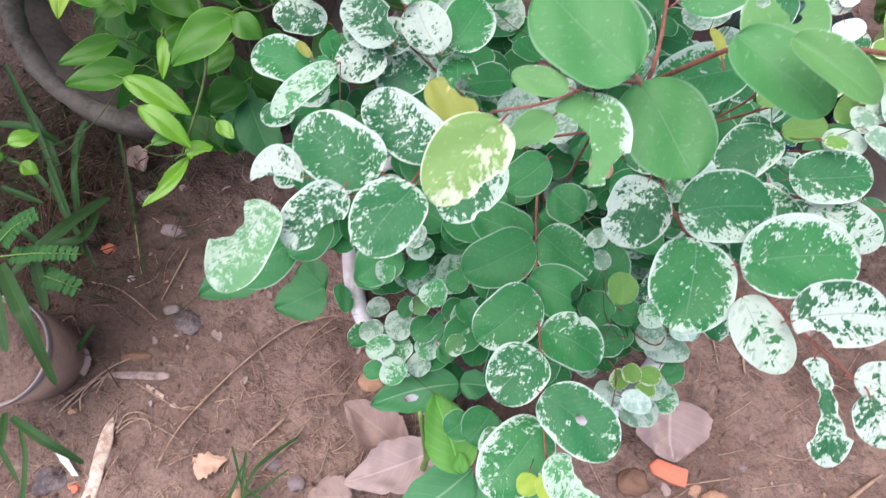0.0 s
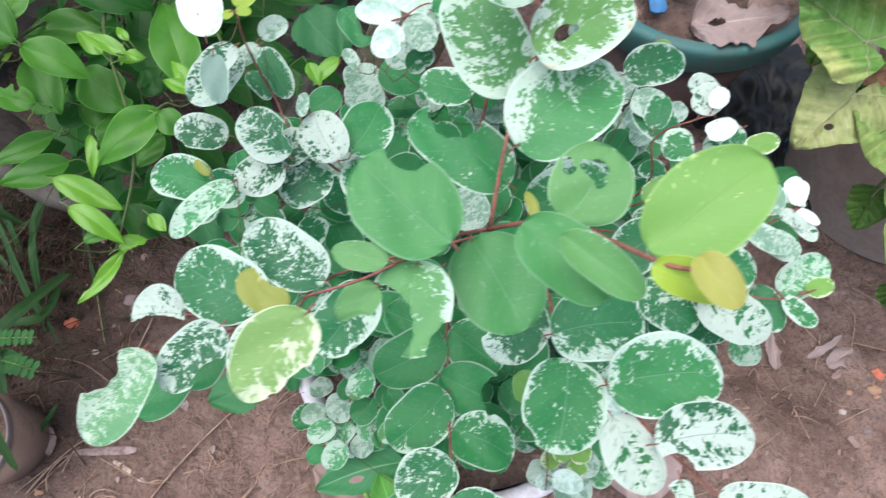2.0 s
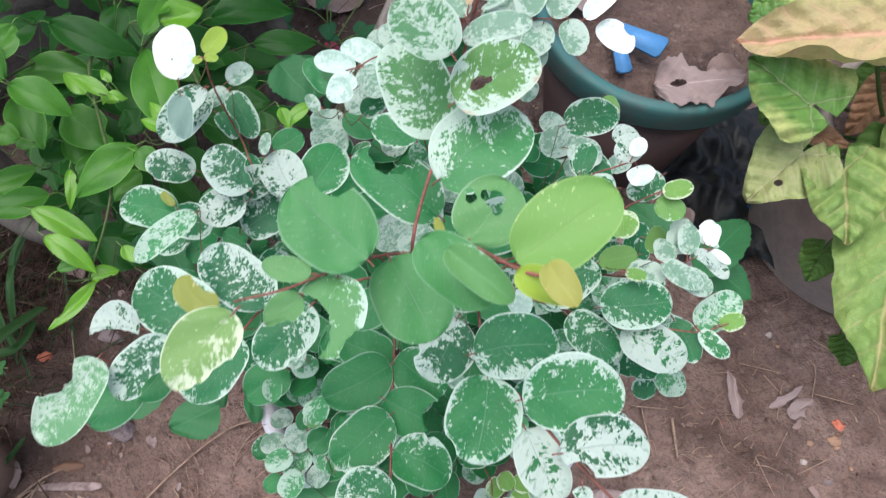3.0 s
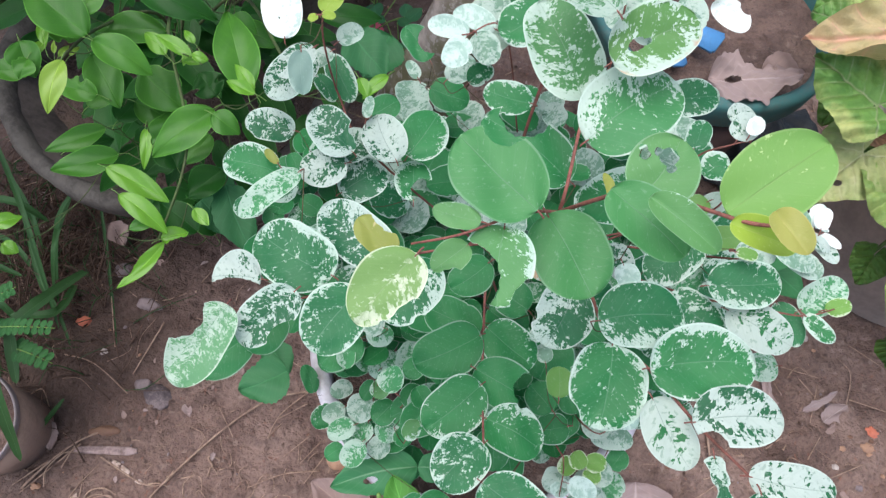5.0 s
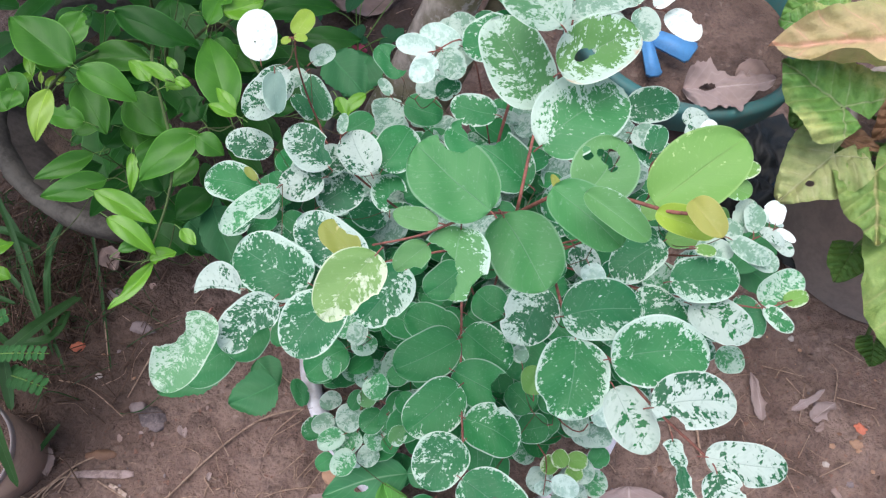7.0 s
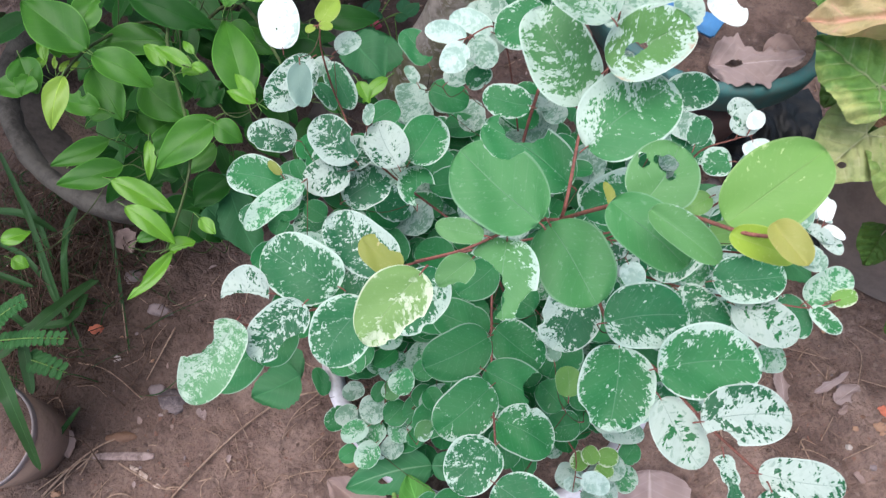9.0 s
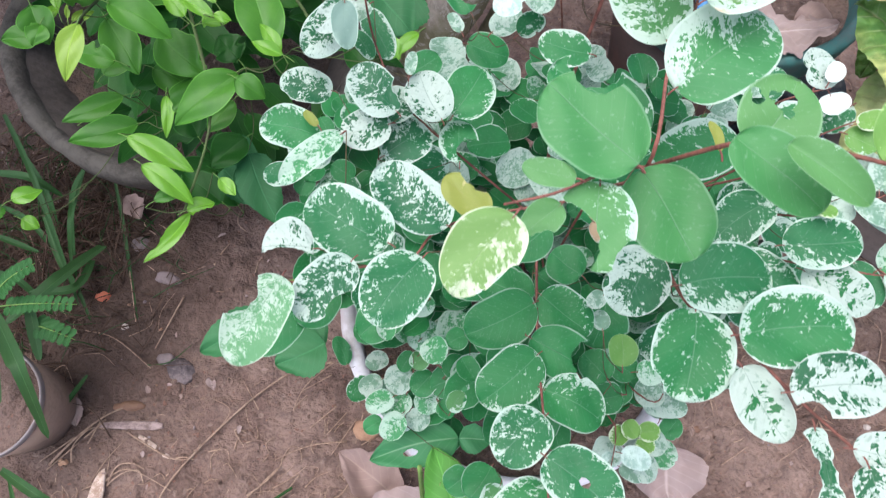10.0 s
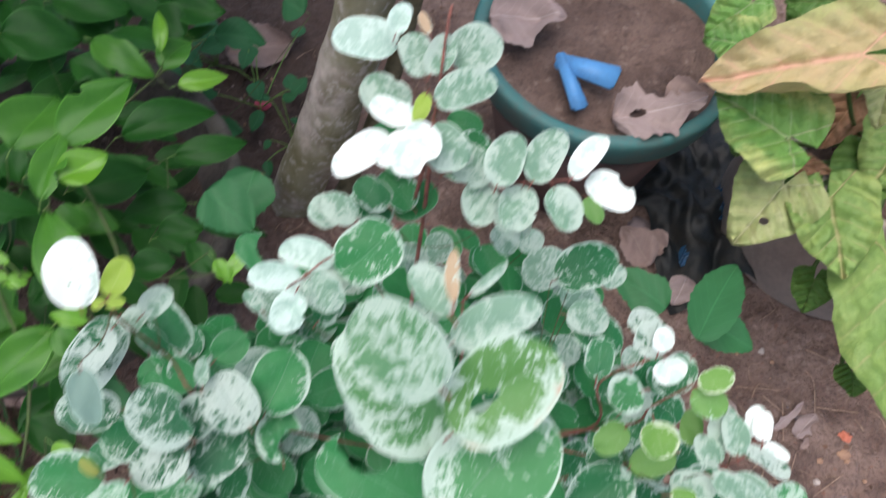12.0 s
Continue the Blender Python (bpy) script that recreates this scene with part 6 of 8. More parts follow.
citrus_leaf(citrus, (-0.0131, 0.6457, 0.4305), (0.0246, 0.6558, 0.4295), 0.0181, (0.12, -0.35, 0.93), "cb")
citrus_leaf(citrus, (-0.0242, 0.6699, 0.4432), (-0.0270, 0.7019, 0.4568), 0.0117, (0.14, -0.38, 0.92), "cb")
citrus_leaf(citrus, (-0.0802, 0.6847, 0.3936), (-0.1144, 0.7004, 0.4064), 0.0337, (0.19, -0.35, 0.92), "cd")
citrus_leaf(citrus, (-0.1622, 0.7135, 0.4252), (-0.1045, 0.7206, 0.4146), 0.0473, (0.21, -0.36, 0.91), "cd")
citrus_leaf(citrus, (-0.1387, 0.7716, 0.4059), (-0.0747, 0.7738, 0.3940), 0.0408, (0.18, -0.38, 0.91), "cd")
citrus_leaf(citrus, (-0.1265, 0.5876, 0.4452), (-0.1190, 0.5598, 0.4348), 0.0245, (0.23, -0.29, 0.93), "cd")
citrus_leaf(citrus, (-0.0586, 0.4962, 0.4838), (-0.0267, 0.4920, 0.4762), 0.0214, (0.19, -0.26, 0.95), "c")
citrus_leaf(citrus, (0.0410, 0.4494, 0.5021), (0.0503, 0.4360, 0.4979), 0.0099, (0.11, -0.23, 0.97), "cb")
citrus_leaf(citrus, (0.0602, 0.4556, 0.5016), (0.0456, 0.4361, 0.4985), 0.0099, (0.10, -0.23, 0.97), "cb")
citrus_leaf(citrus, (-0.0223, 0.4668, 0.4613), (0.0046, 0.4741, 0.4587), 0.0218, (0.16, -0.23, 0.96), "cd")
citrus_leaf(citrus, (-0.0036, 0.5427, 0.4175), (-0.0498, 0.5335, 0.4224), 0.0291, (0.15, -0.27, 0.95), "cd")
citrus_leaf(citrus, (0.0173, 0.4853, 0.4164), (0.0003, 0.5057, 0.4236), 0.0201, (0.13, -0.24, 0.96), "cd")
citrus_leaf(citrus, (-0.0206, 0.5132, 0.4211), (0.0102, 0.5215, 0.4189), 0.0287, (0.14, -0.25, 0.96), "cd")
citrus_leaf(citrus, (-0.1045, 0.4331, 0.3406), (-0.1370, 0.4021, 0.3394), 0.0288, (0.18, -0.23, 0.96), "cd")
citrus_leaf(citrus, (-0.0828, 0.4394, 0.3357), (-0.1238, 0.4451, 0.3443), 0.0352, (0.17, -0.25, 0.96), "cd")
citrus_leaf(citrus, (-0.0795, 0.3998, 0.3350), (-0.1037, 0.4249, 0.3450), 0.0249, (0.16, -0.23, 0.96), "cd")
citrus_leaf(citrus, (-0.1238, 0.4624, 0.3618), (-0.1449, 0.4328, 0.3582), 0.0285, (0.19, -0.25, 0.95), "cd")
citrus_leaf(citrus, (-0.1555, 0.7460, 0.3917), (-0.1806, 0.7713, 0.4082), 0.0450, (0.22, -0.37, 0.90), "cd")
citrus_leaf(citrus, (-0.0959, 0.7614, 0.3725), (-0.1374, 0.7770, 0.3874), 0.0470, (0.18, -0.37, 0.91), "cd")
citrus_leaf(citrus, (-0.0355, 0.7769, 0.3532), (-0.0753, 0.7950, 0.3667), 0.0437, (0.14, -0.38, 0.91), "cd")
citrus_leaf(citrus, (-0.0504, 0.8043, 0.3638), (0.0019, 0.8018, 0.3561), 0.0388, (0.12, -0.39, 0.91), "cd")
citrus_leaf(citrus, (-0.0363, 0.8745, 0.2537), (0.0205, 0.8697, 0.2463), 0.0395, (0.09, -0.38, 0.92), "n")
citrus_leaf(citrus, (0.0669, 0.9122, 0.2465), (0.0411, 0.9250, 0.2535), 0.0476, (0.05, -0.40, 0.92), "n")
citrus_leaf(citrus, (-0.2228, 0.5614, 0.4187), (-0.2014, 0.5867, 0.4213), 0.0287, (0.27, -0.32, 0.91), "cd")
citrus_leaf(citrus, (-0.2054, 0.3432, 0.4209), (-0.1894, 0.3552, 0.4191), 0.0128, (0.26, -0.20, 0.94), "cb")
citrus_leaf(citrus, (-0.2181, 0.3471, 0.3820), (-0.2060, 0.3438, 0.3780), 0.0120, (0.26, -0.18, 0.95), "cb")
citrus_leaf(citrus, (-0.2306, 0.3372, 0.4005), (-0.2211, 0.3463, 0.3995), 0.0140, (0.27, -0.18, 0.94), "c")
citrus_leaf(citrus, (-0.2043, 0.4533, 0.4581), (-0.2262, 0.4442, 0.4618), 0.0186, (0.27, -0.29, 0.92), "c")
citrus_leaf(citrus, (-0.2361, 0.3353, 0.3806), (-0.2377, 0.3262, 0.3794), 0.0110, (0.28, -0.17, 0.95), "cb")
citrus_leaf(citrus, (-0.1910, 0.4505, 0.4785), (-0.1844, 0.4650, 0.4815), 0.0079, (0.26, -0.31, 0.92), "cb")
citrus_leaf(citrus, (-0.1726, 0.4526, 0.4789), (-0.1680, 0.4625, 0.4811), 0.0047, (0.25, -0.31, 0.92), "cy")
citrus_leaf(citrus, (-0.1769, 0.4553, 0.4782), (-0.1790, 0.4644, 0.4818), 0.0039, (0.25, -0.31, 0.92), "cy")
citrus_leaf(citrus, (-0.1651, 0.4544, 0.4792), (-0.1603, 0.4628, 0.4808), 0.0039, (0.24, -0.31, 0.92), "cy")
citrus_leaf(citrus, (-0.0922, 0.4527, 0.4964), (-0.1081, 0.4636, 0.5036), 0.0129, (0.19, -0.33, 0.92), "cb")
citrus_leaf(citrus, (-0.0773, 0.4451, 0.5005), (-0.0624, 0.4499, 0.4995), 0.0075, (0.17, -0.33, 0.93), "cb")
citrus_leaf(citrus, (-0.0775, 0.4523, 0.5016), (-0.0774, 0.4431, 0.4984), 0.0045, (0.17, -0.33, 0.93), "cb")
citrus_leaf(citrus, (-0.0959, 0.4334, 0.3629), (-0.0632, 0.4298, 0.3571), 0.0330, (0.14, -0.25, 0.96), "n")
citrus_leaf(citrus, (-0.0741, 0.4228, 0.3664), (-0.0458, 0.3855, 0.3536), 0.0342, (0.13, -0.23, 0.96), "n")
citrus_leaf(citrus, (-0.1752, 0.4558, 0.4187), (-0.1563, 0.4829, 0.4213), 0.0220, (0.26, -0.27, 0.93), "c")
citrus_leaf(citrus, (-0.1863, 0.4246, 0.4013), (-0.1589, 0.4444, 0.3987), 0.0265, (0.26, -0.24, 0.94), "cd")
for pts in (
    [(-0.213, 0.682, 0.235), (-0.12, 0.55, 0.44), (-0.10, 0.48, 0.49), (-0.07, 0.40, 0.47), (-0.085, 0.345, 0.43)],
    [(-0.213, 0.682, 0.235), (-0.14, 0.54, 0.44), (-0.15, 0.47, 0.49), (-0.16, 0.42, 0.50)],
    [(-0.213, 0.682, 0.235), (-0.08, 0.56, 0.45), (-0.02, 0.47, 0.50), (0.0, 0.42, 0.53)],
    [(-0.213, 0.682, 0.235), (-0.06, 0.66, 0.40), (0.0, 0.70, 0.42)],
    [(-0.213, 0.682, 0.235), (-0.17, 0.64, 0.42), (-0.2, 0.66, 0.44)],
):
    twig(citrus, pts, 0.0017, 0.0008, CITRUS_STEM, "stem")
join_up(citrus, (-0.213, 0.682, 0.26), CITRUS_STEM, 0.00035)


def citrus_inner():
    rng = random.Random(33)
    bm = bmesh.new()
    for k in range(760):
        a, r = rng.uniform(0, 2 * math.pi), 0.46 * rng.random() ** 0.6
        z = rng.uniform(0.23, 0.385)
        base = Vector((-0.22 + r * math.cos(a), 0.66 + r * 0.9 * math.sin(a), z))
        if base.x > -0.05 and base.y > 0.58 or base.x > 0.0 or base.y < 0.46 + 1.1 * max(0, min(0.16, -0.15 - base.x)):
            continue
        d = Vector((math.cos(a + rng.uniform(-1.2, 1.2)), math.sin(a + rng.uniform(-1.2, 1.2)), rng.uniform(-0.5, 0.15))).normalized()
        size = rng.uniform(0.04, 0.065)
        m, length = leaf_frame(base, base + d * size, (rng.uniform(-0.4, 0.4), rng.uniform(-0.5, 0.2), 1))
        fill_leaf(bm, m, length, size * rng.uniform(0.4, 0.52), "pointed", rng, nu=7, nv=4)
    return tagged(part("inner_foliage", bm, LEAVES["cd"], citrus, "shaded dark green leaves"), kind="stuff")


citrus_inner()

# ---- arrowhead plant ----
arrowhead = thing("arrowhead_plant", (0.777, 0.70, 0.20), "arrowhead plant with faded yellow-green leaves and pinkish veins", "potted plant")


def arrow_leaf(owner, base, tip, width, normal, style, holes=(), roll=0.0):
    """A sagittate blade: the stalk joins inside it, two lobes reach back, and the skin puckers between the side veins."""
    SEED[0] += 1
    rng = random.Random(SEED[0] + 70)
    m, length = leaf_frame(base, tip, normal)
    phase, curl, back = rng.uniform(0, 6), rng.uniform(0.5, 1.0), 0.34
    nu, nv = 72, 52
    bm = bmesh.new()
    uvl = bm.loops.layers.uv.verify()
    rows = []
    for i in range(nu + 1):
        u = -back + (1 + back) * (0.5 - 0.5 * math.cos(math.pi * i / nu))
        k = (u + back) / (1 + back)
        outer = 1.08 * max(0.0, math.sin(math.pi * k ** 0.62)) ** 0.60 * (1.05 - 0.22 * k)
        inner = 0.12 * (-u / back) ** 1.5 if u < 0 else 0.0
        outer = max(outer, inner + 0.002) if u < 0 else outer
        row = []
        for q in range(nv + 1):
            v = -1 + 2 * q / nv
            sgn, av = (1 if v >= 0 else -1), abs(v)
            ragged = 1 + 0.035 * noise.noise(Vector((u * 7, sgn * 3.0, phase))) + 0.02 * noise.noise(Vector((u * 24, sgn * 5.0, phase)))
            y = sgn * (inner + (outer * ragged - inner) * av)
            ay = abs(y)
            pucker = abs(math.sin(13.0 * (u - 0.42 * ay) + 0.6 * sgn + phase)) ** 0.7
            z = width * (0.15 * pucker * av * (1.25 - av) + 0.07 * ay ** 2 * curl + 0.07 * noise.noise(Vector((u * 3, y * 2, phase))) + 0.025 * noise.noise(Vector((u * 11, y * 8, phase)))
                         + 0.10 * av ** 4 * math.sin(8.5 * u + phase * (1.0 if sgn > 0 else 1.7)) - 0.015 * math.exp(-(y * 9) ** 2))
            if roll * sgn > 0 and av > 0.66:
                turn = abs(roll) * (av - 0.66) * (1 + 0.35 * math.sin(11 * u + 1.0)) * max(0.0, min(1.0, (0.95 - u) * 3))
                z += width * 0.55 * math.sin(2.6 * turn)
                y -= sgn * 0.75 * turn * turn
            z -= 0.10 * length * max(0.0, u - 0.25) ** 2 + 0.10 * length * max(0.0, -u)
            gone = False
            x, y = u * length, y * width / 2
            for ha, hb, hr in holes:
                d = math.hypot(x - ha * length, y - hb * length)
                if d < hr * length:
                    gone, x, y = True, ha * length + (x - ha * length) / max(d, 1e-6) * hr * length, hb * length + (y - hb * length) / max(d, 1e-6) * hr * length
            row.append((bm.verts.new((x, y, z)), k, 0.5 + y / width, gone))
        rows.append(row)
    for i in range(nu):
        for q in range(nv):
            c = (rows[i][q], rows[i + 1][q], rows[i + 1][q + 1], rows[i][q + 1])
            if (q == nv // 2 or q == nv // 2 - 1) and rows[i + 1][q][1] < back / (1 + back) - 0.012 and (rows[i][q][2] - 0.5) * (rows[i][q + 1][2] - 0.5) < 0:
                continue
            if all(e[3] for e in c):
                continue
            f = bm.faces.new([e[0] for e in c])
            for loop, e in zip(f.loops, c):
                loop[uvl].uv = (e[1], e[2])
    bmesh.ops.delete(bm, geom=[v for v in bm.verts if not v.link_faces], context="VERTS")
    ob = new("leaf", mesh_of("leaf", bm, LEAVES[style]))
    ob.parent = owner
    ob.matrix_parent_inverse = owner.matrix_basis.inverted()
    ob.matrix_basis = m
    b = Vector(base)
    foot = Vector((0.777 + 0.15 * (b.x - 0.7), 0.70 + 0.2 * (b.y - 0.6), 0.20))
    twig(owner, [foot, foot.lerp(b, 0.5) + Vector((0, 0, -0.035)), b + Vector((0.01, 0.012, -0.03)), b + Vector((0, 0, -0.003))], 0.003, 0.0016, ARROW_STALK, "stalk")
    return tagged(ob)


arrow_leaf(arrowhead, (0.5445, 0.6266, 0.4480), (0.4173, 0.6310, 0.4216), 0.0900, (-0.27, -0.31, 0.91), "a1", roll=0.9)
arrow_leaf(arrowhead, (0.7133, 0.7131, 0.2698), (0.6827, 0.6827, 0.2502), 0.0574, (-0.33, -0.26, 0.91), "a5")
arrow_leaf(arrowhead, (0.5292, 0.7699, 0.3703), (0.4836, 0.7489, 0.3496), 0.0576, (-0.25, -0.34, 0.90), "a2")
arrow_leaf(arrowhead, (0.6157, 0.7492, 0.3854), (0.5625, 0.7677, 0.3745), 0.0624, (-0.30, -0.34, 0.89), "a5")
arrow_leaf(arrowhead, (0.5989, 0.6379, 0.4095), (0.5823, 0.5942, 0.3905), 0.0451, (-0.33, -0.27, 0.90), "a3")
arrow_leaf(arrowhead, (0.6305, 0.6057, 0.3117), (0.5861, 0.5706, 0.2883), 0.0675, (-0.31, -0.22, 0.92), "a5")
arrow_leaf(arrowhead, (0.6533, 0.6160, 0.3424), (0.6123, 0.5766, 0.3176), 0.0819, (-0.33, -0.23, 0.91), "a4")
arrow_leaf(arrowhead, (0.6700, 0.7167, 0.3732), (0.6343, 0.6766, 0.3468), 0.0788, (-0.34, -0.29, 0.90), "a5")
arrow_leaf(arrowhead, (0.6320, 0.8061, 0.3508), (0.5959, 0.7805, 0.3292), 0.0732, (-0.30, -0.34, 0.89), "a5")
arrow_leaf(arrowhead, (0.4915, 0.5839, 0.3979), (0.4394, 0.6334, 0.4021), 0.0800, (-0.25, -0.34, 0.90), "a2")
arrow_leaf(arrowhead, (0.5053, 0.5653, 0.3481), (0.4572, 0.5240, 0.3219), 0.0778, (-0.26, -0.29, 0.92), "a3", holes=[(0.55, 0.10, 0.055)])
arrow_leaf(arrowhead, (0.5427, 0.5479, 0.3503), (0.5420, 0.4775, 0.3300), 0.0758, (-0.30, -0.26, 0.92), "a4")
arrow_leaf(arrowhead, (0.6086, 0.5014, 0.3109), (0.5620, 0.3505, 0.2896), 0.1143, (-0.29, -0.20, 0.93), "a4")
arrow_leaf(arrowhead, (0.5649, 0.5097, 0.2562), (0.5476, 0.4805, 0.2439), 0.0419, (-0.28, -0.23, 0.93), "a5")
arrow_leaf(arrowhead, (0.5106, 0.7232, 0.3616), (0.4745, 0.7383, 0.3583), 0.0548, (-0.24, -0.38, 0.89), "a2")
arrow_leaf(arrowhead, (0.5101, 0.6561, 0.3395), (0.4892, 0.6198, 0.3206), 0.0476, (-0.25, -0.33, 0.91), "a5")
arrow_leaf(arrowhead, (0.5042, 0.5980, 0.3462), (0.5551, 0.5738, 0.3538), 0.0281, (-0.28, -0.31, 0.91), "a6")
arrow_leaf(arrowhead, (0.5429, 0.5830, 0.3198), (0.5122, 0.6117, 0.3202), 0.0411, (-0.27, -0.30, 0.91), "a5")
arrow_leaf(arrowhead, (0.5904, 0.4224, 0.2229), (0.5856, 0.3992, 0.2172), 0.0353, (-0.29, -0.17, 0.94), "a5")
arrow_leaf(arrowhead, (0.6449, 0.6864, 0.3100), (0.6069, 0.6489, 0.2800), 0.0501, (-0.28, -0.30, 0.91), "a6")
arrow_leaf(arrowhead, (0.6426, 0.7151, 0.3000), (0.6047, 0.6992, 0.2800), 0.0399, (-0.28, -0.30, 0.91), "a5")
arrow_leaf(arrowhead, (0.6758, 0.6615, 0.2700), (0.6582, 0.7001, 0.2600), 0.0457, (-0.20, -0.30, 0.93), "a6")
# Leaves beyond the view on the right, added to shade the ground beside them.
unseen_growth = random.Random(61)
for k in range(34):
    a, r = unseen_growth.uniform(-1.2, 1.2), unseen_growth.uniform(0.08, 0.34)
    p = Vector((0.71 + r * math.cos(a), 0.62 + 1.1 * r * math.sin(a), unseen_growth.uniform(0.34, 0.72)))
    d = Vector((math.cos(a) * 0.5, math.sin(a), -0.55)).normalized() * unseen_growth.uniform(0.09, 0.14)
    arrow_leaf(arrowhead, p, p + d, unseen_growth.uniform(0.07, 0.11), (math.cos(a) * 0.6, math.sin(a) * 0.6, 0.9), unseen_growth.choice(("a4", "a5", "a3")))

# ---- tree trunk ----
tree = thing("tree", (0.02, 0.805, 0), "leaning young tree trunk with grey-green mossy bark", "tree")
bm = bmesh.new()
tube(bm, [(0.010, 0.808, -0.04), (0.031, 0.803, 0.035), (0.069, 0.797, 0.137), (0.103, 0.792, 0.242), (0.136, 0.787, 0.366), (0.19, 0.78, 0.65), (0.24, 0.78, 1.1), (0.26, 0.79, 1.7)], 0.036, 0.026, 20)
for v in bm.verts:
    v.co += 0.004 * noise.noise_vector(v.co * 22)
part("trunk", bm, TRUNK, tree)
bm = bmesh.new()
tube(bm, [(0.085, 0.80, 0.0), (0.135, 0.80, 0.15), (0.185, 0.80, 0.35), (0.25, 0.80, 0.75), (0.27, 0.80, 1.3)], 0.012, 0.008, 10)
part("side_stem", bm, CITRUS_WOOD, tree, "thin smooth grey side stem")


def crown():
    """Foliage out of view, added to shade the back left: limbs that fork, and many small leaves in loose clumps."""
    rng = random.Random(5)
    bm = bmesh.new()
    for k in range(66):
        c = Vector((rng.uniform(-1.3, -0.55), rng.uniform(0.55, 1.75), rng.uniform(0.98, 1.5)))
        if k > 51:
            c = Vector((rng.uniform(-0.85, -0.36), rng.uniform(0.80, 1.35), rng.uniform(1.0, 1.4)))
        elif k % 5 == 0:
            c = Vector((rng.uniform(-0.5, 0.1), rng.uniform(1.25, 1.8), rng.uniform(1.1, 1.6)))
        limb = bmesh.new()
        tube(limb, [(0.255, 0.79, 1.40), (0.2, 0.95, 1.60), c.lerp(Vector((0.2, 0.95, 1.60)), 0.4) + Vector((0, 0, 0.10)), c], 0.012, 0.003, 7)
        part("limb", limb, CITRUS_WOOD, tree)
        for i in range(84):
            p = c + Vector((rng.gauss(0, 0.13), rng.gauss(0, 0.13), rng.gauss(0, 0.08)))
            if p.z < 0.9 or p.x > -0.40 and p.y < 0.72:
                continue
            d = Vector((rng.uniform(-1, 1), rng.uniform(-1, 1), rng.uniform(-0.6, 0.2))).normalized()
            size = rng.uniform(0.06, 0.10)
            m, length = leaf_frame(p, p + d * size, (rng.uniform(-0.5, 0.5), rng.uniform(-0.5, 0.5), 1))
            fill_leaf(bm, m, length, size * 0.5, "pointed", rng, nu=5, nv=2)
    return tagged(part("crown", bm, LEAVES["cd"], tree, "unseen dark green leaves added to shade the back left"), kind="stuff")


crown()

# ---- litter on the ground ----
STONES = {"tan": (STONE_TAN, "rounded tan pebble half sunk in soil"), "grey": (STONE_GREY, "rough grey stone lying on soil"), "dark": (CHARRED, "dark charred lump lying on soil"),
          "brown": (STONE_BROWN, "smooth brown pebble lying on soil"), "brick": (BRICK, "small red brick crumb on soil"), "shard": (BRICK, "flat orange brick shard lying on soil"),
          "white": (STONE_PALE, "tiny pale pebble lying on soil"), "pink": (PINK, "fallen pink petals lying on soil")}
COUNT = [0]


def pebble(place, a, b, sort):
    """A lump about a long and b wide, flatter than wide, bedded in the soil."""
    COUNT[0] += 1
    rng = random.Random(COUNT[0] + 500)
    bm = bmesh.new()
    bmesh.ops.create_icosphere(bm, subdivisions=3, radius=1.0)
    off = Vector((rng.uniform(0, 50), rng.uniform(0, 50), 0))
    flat = 0.35 if sort in ("shard", "pink") else 0.62
    sharp = 0.45 if sort in ("shard", "brick") else 0.28
    for v in bm.verts:
        p = v.co.copy()
        k = 1 + 1.5 * sharp * noise.noise(p * 1.3 + off) + 0.2 * noise.noise(p * 3.2 + off) + 0.06 * noise.noise(p * 9 + off)
        if sort == "shard":
            p = Vector([max(-0.72, min(0.72, c)) * 1.2 for c in p])
        v.co = Vector((p.x * a / 2 * k, p.y * b / 2 * k * 1.1, p.z * min(a, b) / 2 * flat * k))
    ob = new("pebble" if sort not in ("pink",) else "petal", mesh_of("pebble", bm, STONES[sort][0]))
    ob.matrix_basis = pose(place[0], place[1], ground_height(*place) + min(a, b) * flat * 0.12, 0, 0, rng.uniform(-25, 25))
    return tagged(ob, STONES[sort][1], "stone" if sort != "pink" else "petal", "stones on the soil")


def straw(pts, r):
    bm = bmesh.new()
    tube(bm, [(x, y, z + ground_height(x, y)) for x, y, z in pts], r, r * 0.55, 6)
    ob = new("dry_straw", mesh_of("dry_straw", bm, STRAW))
    return tagged(ob, "thin dry brown straw lying on the soil", "straw", "straws on the soil")


def dry_leaf(base, tip, width, normal, style, bites=(), holes=(), jag=0.26):
    m, length = leaf_frame(base, tip, normal)
    COUNT[0] += 1
    bm = bmesh.new()
    fill_leaf(bm, Matrix(), length, width, "ovate", random.Random(COUNT[0]), bites, holes, 64 if holes else 34, 40 if holes else 24, 0.16, 0.05, 0.05, jag)
    for v in bm.verts:
        v.co.z += width * (0.24 * noise.noise(v.co * 32 + Vector((COUNT[0], 0, 0))) + 0.07 * abs(noise.noise(v.co * 110)))
    ob = new("dry_leaf", mesh_of("dry_leaf", bm, LEAVES[style]))
    ob.matrix_basis = m
    return tagged(ob, "curled dry grey-brown fallen leaf", "fallen leaf", "fallen leaves")


